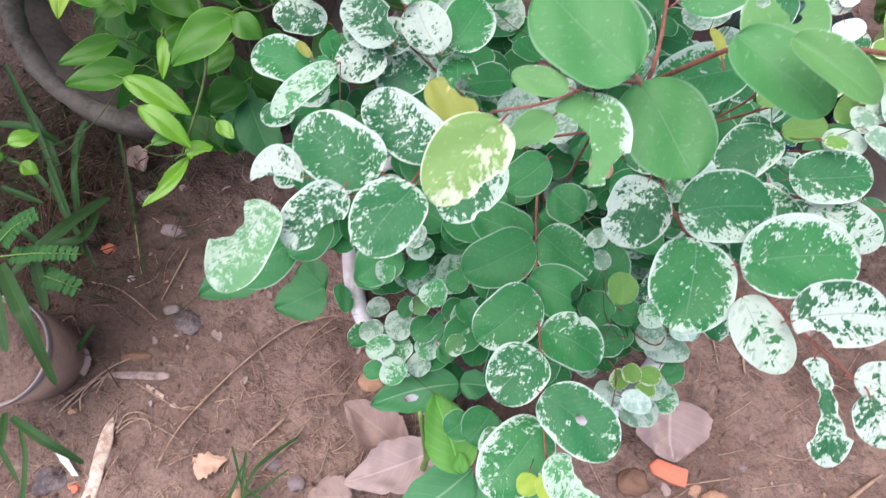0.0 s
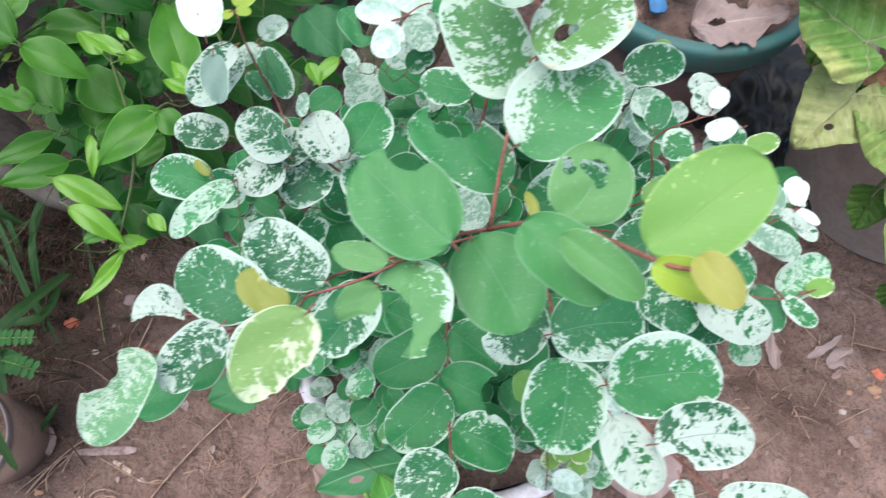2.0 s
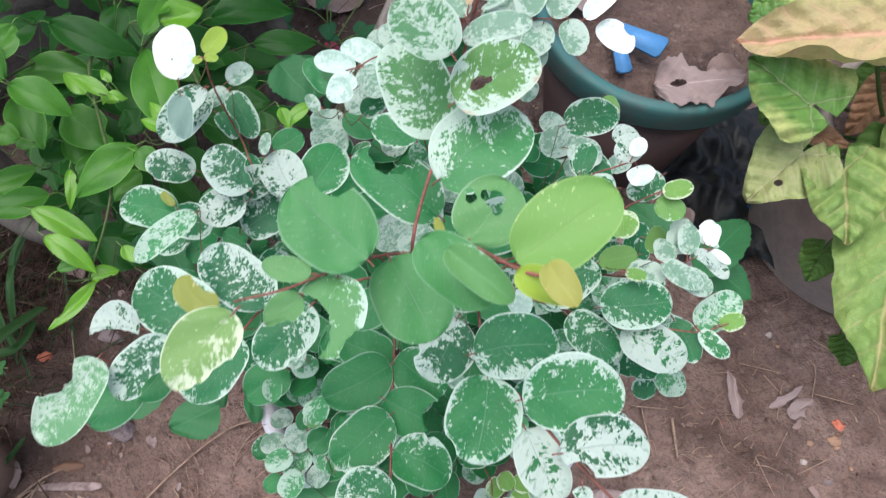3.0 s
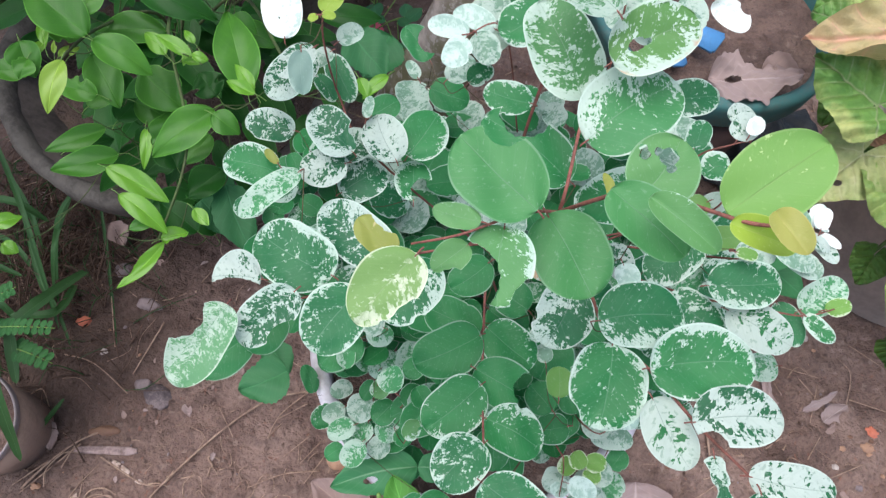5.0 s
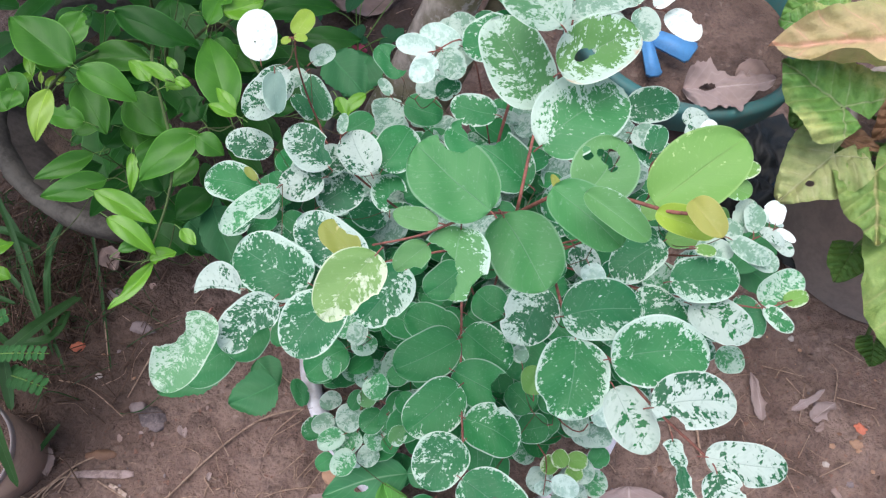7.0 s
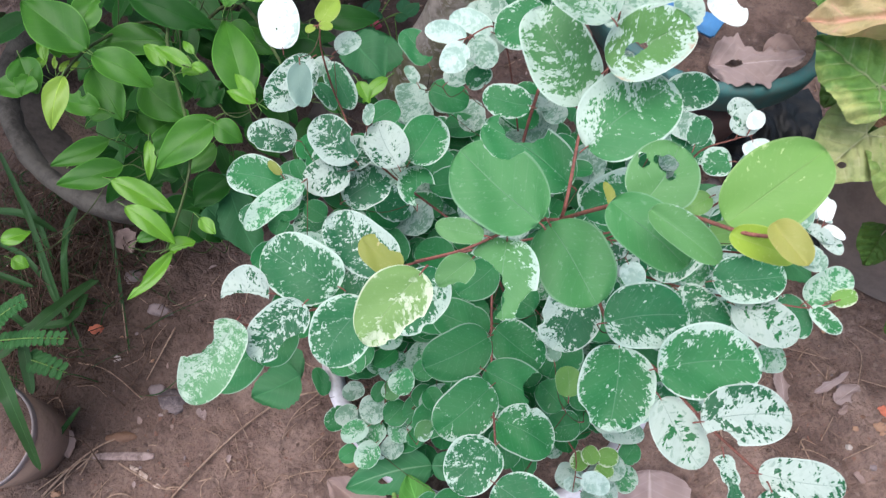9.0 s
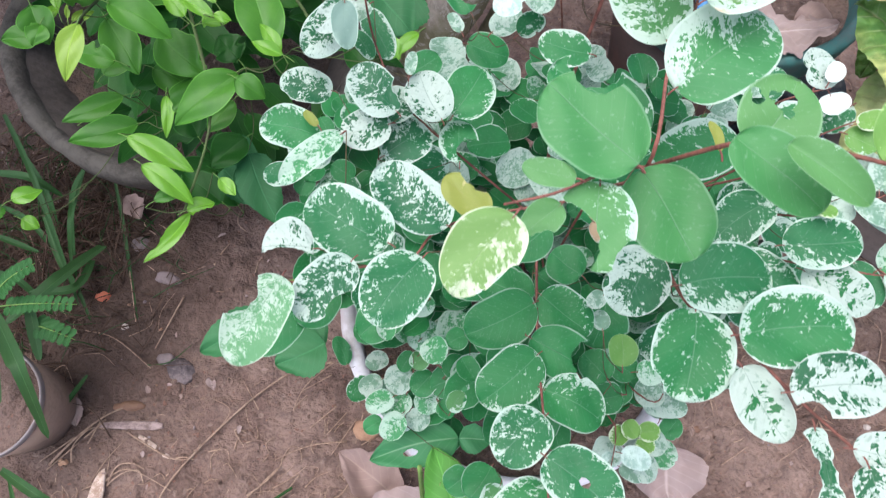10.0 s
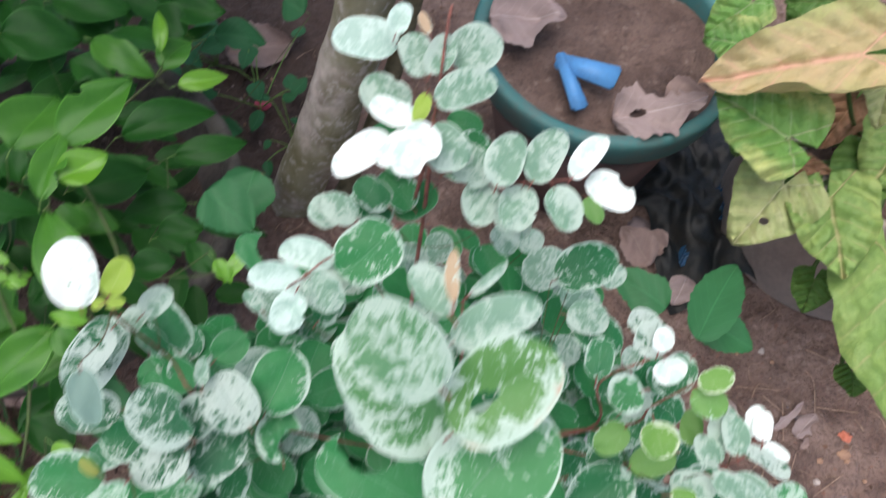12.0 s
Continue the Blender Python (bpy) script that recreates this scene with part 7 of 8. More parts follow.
def blade(pts, width):
    """A grass blade: a folded strip that narrows to its tip."""
    pts = [Vector(p) for p in pts]
    bm = bmesh.new()
    uvl = bm.loops.layers.uv.verify()
    rows, n = [], 14
    for i in range(n + 1):
        t = i / n
        f = t * (len(pts) - 1)
        k = min(int(f), len(pts) - 2)
        a, b, c, d = pts[max(0, k - 1)], pts[k], pts[k + 1], pts[min(len(pts) - 1, k + 2)]
        s = f - k
        p = 0.5 * (2 * b + (c - a) * s + (2 * a - 5 * b + 4 * c - d) * s * s + (3 * b - a - 3 * c + d) * s ** 3)
        way = (c - b).normalized()
        side = way.cross(Vector((0, 0, 1))).normalized()
        w = width / 2 * (0.45 + 0.75 * math.sin(math.pi * min(1, 0.15 + 0.85 * t))) * (1 if t < 0.97 else 0.2)
        rows.append([(bm.verts.new(p + side * (w * v) + Vector((0, 0, abs(v) * w * 0.35))), t, 0.5 + v / 2) for v in (-1, -0.4, 0, 0.4, 1)])
    for a, b in zip(rows, rows[1:]):
        for j in range(4):
            q = (a[j], a[j + 1], b[j + 1], b[j])
            f = bm.faces.new([x[0] for x in q])
            for loop, x in zip(f.loops, q):
                loop[uvl].uv = (x[1], x[2])
    return part("blade", bm, LEAVES["gr"], grass)


pebble((0.703, 0.399), 0.016, 0.012, "brick")
pebble((0.694, 0.378), 0.018, 0.012, "tan")
pebble((-0.206, 0.334), 0.034, 0.026, "dark")
pebble((-0.225, 0.346), 0.022, 0.016, "grey")
pebble((0.028, 0.284), 0.0285, 0.0231, "tan")
pebble((-0.041, 0.162), 0.0193, 0.0155, "grey")
pebble((-0.313, 0.138), 0.0357, 0.0280, "dark")
pebble((-0.285, 0.134), 0.0114, 0.0089, "brick")
pebble((0.343, 0.200), 0.0341, 0.0288, "brown")
pebble((0.435, 0.188), 0.0287, 0.0235, "tan")
pebble((-0.201, 0.335), 0.0277, 0.0180, "dark")
pebble((-0.070, 0.181), 0.0195, 0.0143, "grey")
pebble((-0.101, 0.141), 0.0217, 0.0179, "tan")
pebble((-0.119, 0.132), 0.0191, 0.0153, "brown")
pebble((0.414, 0.198), 0.0157, 0.0118, "tan")
pebble((0.475, 0.230), 0.0093, 0.0080, "grey")
pebble((0.660, 0.373), 0.0086, 0.0065, "tan")
pebble((0.649, 0.349), 0.0085, 0.0071, "white")
pebble((0.673, 0.389), 0.0065, 0.0051, "brown")
pebble((0.431, 0.325), 0.0111, 0.0084, "brown")
pebble((0.674, 0.326), 0.0098, 0.0070, "grey")
pebble((-0.321, 0.418), 0.0172, 0.0129, "brick")
pebble((-0.285, 0.382), 0.0085, 0.0071, "white")
pebble((-0.248, 0.450), 0.0320, 0.0175, "grey")
pebble((-0.294, 0.495), 0.0222, 0.0178, "grey")
pebble((-0.027, 0.974), 0.0225, 0.0173, "pink")
pebble((-0.029, 0.842), 0.0131, 0.0098, "brick")
pebble((0.507, 0.717), 0.0324, 0.0227, "grey")
pebble((0.630, 0.518), 0.0090, 0.0075, "white")
pebble((0.640, 0.502), 0.0059, 0.0044, "tan")
pebble((0.698, 0.386), 0.0070, 0.0056, "brown")
pebble((0.695, 0.369), 0.0084, 0.0063, "tan")
pebble((0.653, 0.426), 0.0143, 0.0086, "grey")
pebble((-0.312, 0.216), 0.0118, 0.0092, "tan")
pebble((-0.255, 0.286), 0.0339, 0.0136, "brown")
dry_leaf((0.0775, 0.2069, 0.0294), (0.0031, 0.2530, 0.0306), 0.0534, (0.03, -0.07, 1.00), "d")
dry_leaf((0.1152, 0.2108, 0.0502), (0.0169, 0.1650, 0.0498), 0.0563, (0.02, -0.05, 1.00), "d2")
dry_leaf((0.0262, 0.1542, 0.0188), (-0.0234, 0.1485, 0.0212), 0.0441, (0.05, -0.02, 1.00), "d")
dry_leaf((0.3777, 0.2935, 0.0375), (0.3819, 0.2241, 0.0326), 0.0845, (-0.17, -0.08, 0.98), "d2", jag=0.12)
dry_leaf((0.6121, 0.4146, 0.0040), (0.6594, 0.4453, 0.0120), 0.0127, (-0.3, -0.4, 0.9), "d2", bites=[("L", 0.55, 0.22, 0.6), ("L", 0.2, 0.12, 0.4)])
dry_leaf((0.6380, 0.4035, 0.0040), (0.6700, 0.4296, 0.0120), 0.0249, (-0.1, 0.3, 0.95), "d2", bites=[("R", 0.55, 0.22, 0.6), ("R", 0.2, 0.12, 0.4)])
dry_leaf((0.6399, 0.3889, 0.0040), (0.6480, 0.4001, 0.0120), 0.0101, (-0.3, -0.1, 0.95), "d", bites=[("L", 0.55, 0.22, 0.6), ("L", 0.2, 0.12, 0.4)])
dry_leaf((0.5698, 0.3975, 0.0040), (0.5598, 0.4602, 0.0120), 0.0186, (-0.5, -0.1, 0.85), "d2", bites=[("R", 0.55, 0.22, 0.6), ("R", 0.2, 0.12, 0.4)])
dry_leaf((-0.0823, 1.0643, 0.0206), (0.0227, 1.0829, 0.0194), 0.0804, (0.08, -0.37, 0.93), "d")
dry_leaf((0.5324, 0.6701, 0.0210), (0.4976, 0.6918, 0.0190), 0.0394, (-0.19, -0.22, 0.96), "d")
dry_leaf((0.5465, 0.6231, 0.0259), (0.5218, 0.5886, 0.0141), 0.0381, (-0.20, -0.18, 0.96), "d2")
dry_leaf((0.4066, 0.7237, 0.2498), (0.5088, 0.7292, 0.2741), 0.0655, (-0.20, -0.30, 0.93), "d2", holes=[(0.27, 0.06, 0.085)], bites=[("L", 0.55, 0.20, 0.55), ("L", 0.86, 0.10, 0.3), ("R", 0.72, 0.12, 0.3)], jag=0.5)
dry_leaf((0.2850, 0.8760, 0.2600), (0.3760, 0.8640, 0.2680), 0.0820, (-0.12, -0.37, 0.92), "d2", bites=[("R", 0.7, 0.14, 0.35)], jag=0.45)
dry_leaf((0.5044, 0.6485, 0.0159), (0.4755, 0.7088, 0.0242), 0.0471, (-0.18, -0.22, 0.96), "d")
dry_leaf((-0.1583, 0.1668, 0.0040), (-0.1225, 0.1800, 0.0080), 0.0319, (0.1, -0.1, 0.98), "db", bites=[("L", 0.75, 0.16, 0.4), ("R", 0.35, 0.10, 0.3), ("R", 0.85, 0.15, 0.35)], jag=0.6)
dry_leaf((-0.3143, 0.2878, 0.0122), (-0.3048, 0.2557, 0.0078), 0.0188, (0.22, -0.07, 0.97), "d")
dry_leaf((-0.3164, 0.5448, 0.0352), (-0.2942, 0.5189, 0.0248), 0.0297, (0.21, -0.20, 0.96), "d")
dry_leaf((0.4695, 0.7455, 0.2572), (0.5128, 0.7417, 0.2668), 0.0381, (-0.23, -0.33, 0.92), "d")
straw([(-0.023, 0.363, 0.005), (-0.073, 0.341, 0.005), (-0.126, 0.288, 0.005), (-0.180, 0.212, 0.005), (-0.197, 0.161, 0.005)], 0.0015)
straw([(-0.020, 0.364, 0.005), (-0.050, 0.330, 0.005), (-0.060, 0.299, 0.005)], 0.0009)
straw([(-0.021, 0.346, 0.005), (-0.053, 0.323, 0.005)], 0.0008)
straw([(0.008, 0.269, 0.005), (-0.034, 0.260, 0.005), (-0.072, 0.241, 0.005)], 0.0009)
straw([(-0.010, 0.309, 0.005), (-0.037, 0.280, 0.005)], 0.0008)
straw([(-0.051, 0.209, 0.005), (-0.081, 0.171, 0.005)], 0.0014)
straw([(-0.067, 0.232, 0.005), (-0.098, 0.192, 0.005)], 0.0009)
straw([(0.003, 0.303, 0.005), (-0.016, 0.274, 0.005)], 0.0008)
straw([(0.016, 0.297, 0.005), (-0.007, 0.252, 0.005)], 0.0008)
straw([(0.023, 0.304, 0.005), (0.019, 0.267, 0.005)], 0.001)
straw([(-0.220, 0.427, 0.005), (-0.240, 0.357, 0.005)], 0.0012)
straw([(-0.348, 0.579, 0.005), (-0.300, 0.467, 0.005), (-0.271, 0.388, 0.005)], 0.0011)
straw([(-0.332, 0.373, 0.005), (-0.291, 0.365, 0.005), (-0.238, 0.332, 0.005)], 0.001)
straw([(-0.275, 0.268, 0.005), (-0.325, 0.206, 0.005)], 0.0012)
straw([(-0.303, 0.244, 0.005), (-0.335, 0.214, 0.005)], 0.0011)
straw([(-0.285, 0.238, 0.005), (-0.278, 0.278, 0.005)], 0.0009)
straw([(-0.245, 0.255, 0.005), (-0.192, 0.232, 0.005), (-0.170, 0.232, 0.005)], 0.0011)
straw([(-0.259, 0.198, 0.005), (-0.233, 0.215, 0.005), (-0.180, 0.196, 0.005)], 0.0009)
straw([(-0.415, 0.420, 0.005), (-0.380, 0.381, 0.005)], 0.0009)
straw([(-0.402, 0.436, 0.005), (-0.356, 0.386, 0.005)], 0.001)
straw([(-0.413, 0.360, 0.005), (-0.391, 0.319, 0.005)], 0.0009)
straw([(-0.352, 0.314, 0.005), (-0.341, 0.326, 0.005), (-0.325, 0.306, 0.005)], 0.0009)
straw([(-0.454, 0.643, 0.005), (-0.416, 0.575, 0.005)], 0.0009)
straw([(-0.409, 0.549, 0.005), (-0.372, 0.535, 0.005), (-0.338, 0.554, 0.005)], 0.0009)
straw([(-0.369, 0.494, 0.005), (-0.355, 0.545, 0.005)], 0.0009)
straw([(-0.435, 0.489, 0.005), (-0.398, 0.436, 0.005)], 0.001)
straw([(-0.040, 0.227, 0.005), (-0.064, 0.188, 0.005)], 0.0008)
straw([(-0.126, 0.329, 0.005), (-0.101, 0.296, 0.005)], 0.0008)
straw([(0.036, 0.232, 0.005), (0.027, 0.187, 0.005)], 0.0008)
straw([(0.444, 0.405, 0.005), (0.451, 0.341, 0.005)], 0.0013)
straw([(0.482, 0.393, 0.005), (0.484, 0.343, 0.005)], 0.0022)
straw([(0.430, 0.405, 0.005), (0.477, 0.404, 0.005)], 0.0009)
straw([(0.456, 0.284, 0.005), (0.490, 0.309, 0.005)], 0.001)
straw([(0.510, 0.248, 0.005), (0.550, 0.246, 0.005), (0.566, 0.267, 0.005)], 0.0009)
straw([(0.442, 0.240, 0.005), (0.477, 0.250, 0.005)], 0.0009)
straw([(0.402, 0.203, 0.005), (0.455, 0.215, 0.005)], 0.001)
straw([(0.481, 0.206, 0.005), (0.535, 0.218, 0.005)], 0.0009)
straw([(0.527, 0.296, 0.005), (0.563, 0.321, 0.005)], 0.0008)
straw([(0.572, 0.185, 0.005), (0.640, 0.238, 0.005)], 0.0035)
straw([(0.288, 0.229, 0.005), (0.309, 0.187, 0.005)], 0.0009)
straw([(0.382, 0.182, 0.005), (0.415, 0.205, 0.005)], 0.0009)
straw([(0.582, 0.474, 0.005), (0.642, 0.464, 0.005)], 0.001)
straw([(0.636, 0.453, 0.005), (0.621, 0.401, 0.005)], 0.001)
straw([(0.678, 0.438, 0.005), (0.725, 0.425, 0.005)], 0.0009)
straw([(0.613, 0.354, 0.005), (0.629, 0.384, 0.005)], 0.0008)
straw([(0.584, 0.350, 0.005), (0.600, 0.304, 0.005)], 0.0009)
straw([(0.690, 0.514, 0.005), (0.732, 0.487, 0.005)], 0.0008)
straw([(0.681, 0.460, 0.005), (0.667, 0.418, 0.005)], 0.0009)
straw([(0.612, 0.459, 0.005), (0.639, 0.427, 0.005)], 0.0009)
straw([(0.578, 0.666, 0.005), (0.579, 0.626, 0.005)], 0.001)
straw([(0.679, 0.354, 0.005), (0.635, 0.332, 0.005)], 0.0008)
straw([(-0.3230, 0.2115, 0.004), (-0.3014, 0.2411, 0.008), (-0.2786, 0.2688, 0.006), (-0.2554, 0.2876, 0.003)], 0.0016)
straw([(-0.2551, 0.1954, 0.003), (-0.2475, 0.2161, 0.008), (-0.2306, 0.2214, 0.008), (-0.2164, 0.2167, 0.003)], 0.0011)
straw([(-0.2541, 0.1968, 0.003), (-0.2381, 0.2099, 0.007), (-0.2210, 0.2142, 0.006), (-0.2148, 0.2020, 0.002)], 0.001)
straw([(-0.2539, 0.1437, 0.003), (-0.2485, 0.1612, 0.006), (-0.2405, 0.1793, 0.003)], 0.001)
straw([(-0.1833, 0.2315, 0.003), (-0.1734, 0.2340, 0.005), (-0.1623, 0.2318, 0.003)], 0.0011)
straw([(-0.2997, 0.2165, 0.003), (-0.3009, 0.2346, 0.007), (-0.2867, 0.2545, 0.008), (-0.2741, 0.2572, 0.003)], 0.001)
straw([(-0.0955, 0.1988, 0.003), (-0.0800, 0.2131, 0.006), (-0.0653, 0.2326, 0.005), (-0.0645, 0.2431, 0.003)], 0.0011)
straw([(-0.0816, 0.1802, 0.003), (-0.0662, 0.1942, 0.006), (-0.0467, 0.2088, 0.004)], 0.0013)
grass = thing("grass_tuft", (-0.33, 0.40, 0), "sparse green grass tuft beside the small clay pot", "grass")
blade([(-0.461, 0.608, 0.100), (-0.380, 0.507, 0.120), (-0.333, 0.394, 0.030)], 0.0056)
blade([(-0.382, 0.580, 0.030), (-0.339, 0.476, 0.100), (-0.358, 0.437, 0.020)], 0.0067)
blade([(-0.427, 0.453, 0.080), (-0.384, 0.446, 0.060)], 0.0061)
blade([(-0.465, 0.535, 0.080), (-0.409, 0.529, 0.090), (-0.379, 0.523, 0.060)], 0.0084)
blade([(-0.312, 0.462, 0.060), (-0.318, 0.395, 0.120), (-0.358, 0.337, 0.120)], 0.0138)
blade([(-0.347, 0.335, 0.160), (-0.288, 0.276, 0.190), (-0.287, 0.229, 0.100)], 0.0139)
blade([(-0.327, 0.352, 0.140), (-0.310, 0.303, 0.120)], 0.0108)
blade([(-0.334, 0.309, 0.180), (-0.313, 0.248, 0.160)], 0.0100)
blade([(-0.344, 0.197, 0.060), (-0.296, 0.176, 0.070), (-0.268, 0.159, 0.030)], 0.0086)
blade([(-0.363, 0.203, 0.040), (-0.344, 0.167, 0.060)], 0.0075)
blade([(-0.339, 0.458, 0.020), (-0.334, 0.409, 0.050), (-0.380, 0.395, 0.060)], 0.0101)
blade([(-0.473, 0.516, 0.030), (-0.411, 0.487, 0.050), (-0.372, 0.448, 0.020)], 0.0058)
blade([(-0.458, 0.586, 0.040), (-0.398, 0.522, 0.060), (-0.395, 0.490, 0.010)], 0.0067)
blade([(-0.439, 0.417, 0.050), (-0.391, 0.405, 0.070), (-0.362, 0.381, 0.020)], 0.0069)
blade([(-0.327, 0.556, 0.050), (-0.311, 0.508, 0.030), (-0.294, 0.454, 0.012), (-0.270, 0.391, 0.005)], 0.0040)
blade([(-0.393, 0.493, 0.060), (-0.369, 0.446, 0.040), (-0.349, 0.422, 0.020), (-0.325, 0.382, 0.004)], 0.0052)
blade([(-0.332, 0.531, 0.120), (-0.346, 0.509, 0.100), (-0.353, 0.474, 0.060), (-0.356, 0.433, 0.010)], 0.0062)
blade([(-0.059, 0.133, 0.020), (-0.092, 0.152, 0.030)], 0.0031)
blade([(-0.046, 0.212, 0.010), (-0.083, 0.171, 0.030), (-0.094, 0.123, 0.020)], 0.0033)
blade([(-0.092, 0.187, 0.050), (-0.095, 0.141, 0.020)], 0.0031)
blade([(-0.113, 0.193, 0.030), (-0.099, 0.153, 0.010)], 0.0025)
blade([(-0.122, 0.126, 0.010), (-0.081, 0.148, 0.020), (-0.048, 0.176, 0.020)], 0.0025)
blade([(-0.189, 0.112, 0.010), (-0.166, 0.133, 0.020)], 0.0025)
blade([(-0.109, 0.133, 0.020), (-0.095, 0.175, 0.040)], 0.0031)
blade([(-0.319, 0.097, 0.030), (-0.321, 0.155, 0.050), (-0.344, 0.190, 0.040)], 0.0049)
blade([(-0.359, 0.174, 0.050), (-0.325, 0.131, 0.040)], 0.0049)
blade([(-0.449, 0.624, 0.050), (-0.386, 0.585, 0.080)], 0.0052)
blade([(-0.315, 0.271, 0.030), (-0.294, 0.310, 0.040)], 0.0053)


def fern(owner, root, tip, pairs, size):
    """A frond: a thin rib with two rows of small oval leaflets."""
    root, tip = Vector(root), Vector(tip)
    bm = bmesh.new()
    tube(bm, [root, root.lerp(tip, 0.5) + Vector((0, 0, 0.006)), tip], 0.0009, 0.0005, 5)
    frond = part("rib", bm, STALK, owner)
    way = (tip - root).normalized()
    side = way.cross(Vector((0, 0, 1))).normalized()
    for k in range(pairs):
        p = root.lerp(tip, 0.15 + 0.85 * k / pairs) + Vector((0, 0, 0.006 * math.sin(math.pi * k / pairs)))
        for s in (-1, 1):
            leaf_part(owner, p, p + (side * s + way * 0.25).normalized() * size * (1 - 0.3 * k / pairs), size * 0.55, (0, 0, 1), "f", "round")
    return frond


fern_weed = thing("feathery_weed", (-0.36, 0.36, 0), "small weed with feathery paired leaflets beside the clay pot", "weed")
fern(fern_weed, (-0.356, 0.347, 0.150), (-0.266, 0.352, 0.170), 11, 0.011)
fern(fern_weed, (-0.329, 0.339, 0.130), (-0.276, 0.326, 0.130), 7, 0.014)
fern(fern_weed, (-0.345, 0.349, 0.180), (-0.303, 0.380, 0.200), 8, 0.012)
twig(fern_weed, [(-0.36, 0.36, 0), (-0.355, 0.36, 0.08), (-0.356, 0.347, 0.150)], 0.0016, 0.001, STALK, "stalk")

shard = bmesh.new()
outline = [(-0.021, 0.004), (-0.013, 0.014), (0.021, 0.007), (0.020, -0.012), (0.006, -0.011), (-0.017, -0.004)]
below = [shard.verts.new((x * 1.06, y * 1.06, 0.0)) for x, y in outline]
above = [shard.verts.new((x, y, 0.010 + 0.10 * x)) for x, y in outline]
shard.faces.new(below[::-1]), shard.faces.new(above)
for k in range(6):
    shard.faces.new((below[k], below[(k + 1) % 6], above[(k + 1) % 6], above[k]))
bmesh.ops.bevel(shard, geom=shard.edges[:], offset=0.0011, segments=2, affect="EDGES")
bmesh.ops.subdivide_edges(shard, edges=shard.edges[:], cuts=1, use_grid_fill=True)
for v in shard.verts:
    v.co += 0.0007 * noise.noise_vector(v.co * 160)
bmesh.ops.transform(shard, matrix=pose(0.381, 0.214, ground_height(0.381, 0.214) + 0.001, 4, -3, -6), verts=shard.verts)
tagged(part("brick_shard", shard, BRICK, None, smooth=False), "flat bright orange brick shard lying on soil", "stone", "stones on the soil")


def sliver(a, b, width, material, label):
    """A flat split piece of wood with ragged ends, grooved along the grain."""
    COUNT[0] += 1
    rng = random.Random(COUNT[0] + 900)
    a, b = Vector((*a, ground_height(*a))), Vector((*b, ground_height(*b)))
    length, n = (b - a).length, 22
    section = [(-0.5, 0.0), (-0.46, 0.30), (-0.18, 0.46), (0.05, 0.36), (0.28, 0.48), (0.47, 0.26), (0.5, 0.0)]
    ends = [(rng.uniform(0, 0.07), rng.uniform(0.93, 1.0)) for k in section]
    bm = bmesh.new()
    rows = []
    for i in range(n + 1):
        t = i / n
        taper = 0.55 + 0.45 * min(1.0, t * 5) * min(1.0, (1 - t) * 7)
        row = []
        for (y, z), (lo, hi) in zip(section, ends):
            p = Vector(((lo + (hi - lo) * t) * length, y * width * taper, z * width * 0.5))
            row.append(bm.verts.new(p + width * 0.10 * noise.noise_vector(Vector((p.x * 40, p.y * 260, COUNT[0])))))
        rows.append(row)
    for u, v in zip(rows, rows[1:]):
        for k in range(len(section) - 1):
            bm.faces.new((u[k], u[k + 1], v[k + 1], v[k]))
        bm.faces.new((u[-1], u[0], v[0], v[-1]))
    bm.faces.new(rows[0][::-1]), bm.faces.new(rows[-1])
    m, _ = leaf_frame(a, b, (0, 0, 1))
    bmesh.ops.transform(bm, matrix=m, verts=bm.verts)
    bmesh.ops.recalc_face_normals(bm, faces=bm.faces[:])
    return tagged(part("wood_splinter", bm, material, None), label, "stick", "splinters of wood")


sliver((-0.2816, 0.2612), (-0.2062, 0.2677), 0.0100, GREY_WOOD, "flat grey-pink splinter of old wood on soil")
sliver((-0.2364, 0.2546), (-0.1899, 0.2312), 0.0063, STICK, "thin pale splinter of wood on soil")
sliver((-0.2624, 0.2148), (-0.2658, 0.1011), 0.0161, STICK, "broad pale split wooden stick lying on soil")

scrap = bmesh.new()
corners = [scrap.verts.new(c) for c in [(-0.311, 0.168, 0.012), (-0.302, 0.172, 0.015), (-0.279, 0.146, 0.010), (-0.288, 0.146, 0.008)]]
scrap.faces.new(corners)
bmesh.ops.subdivide_edges(scrap, edges=scrap.edges, cuts=4, use_grid_fill=True)
for v in scrap.verts:
    v.co.z += 0.004 * noise.noise(v.co * 90)
bmesh.ops.solidify(scrap, geom=scrap.faces[:], thickness=0.0006)
tagged(part("plastic_scrap", scrap, PAPER, None), "torn white plastic scrap lying on the soil", "litter")


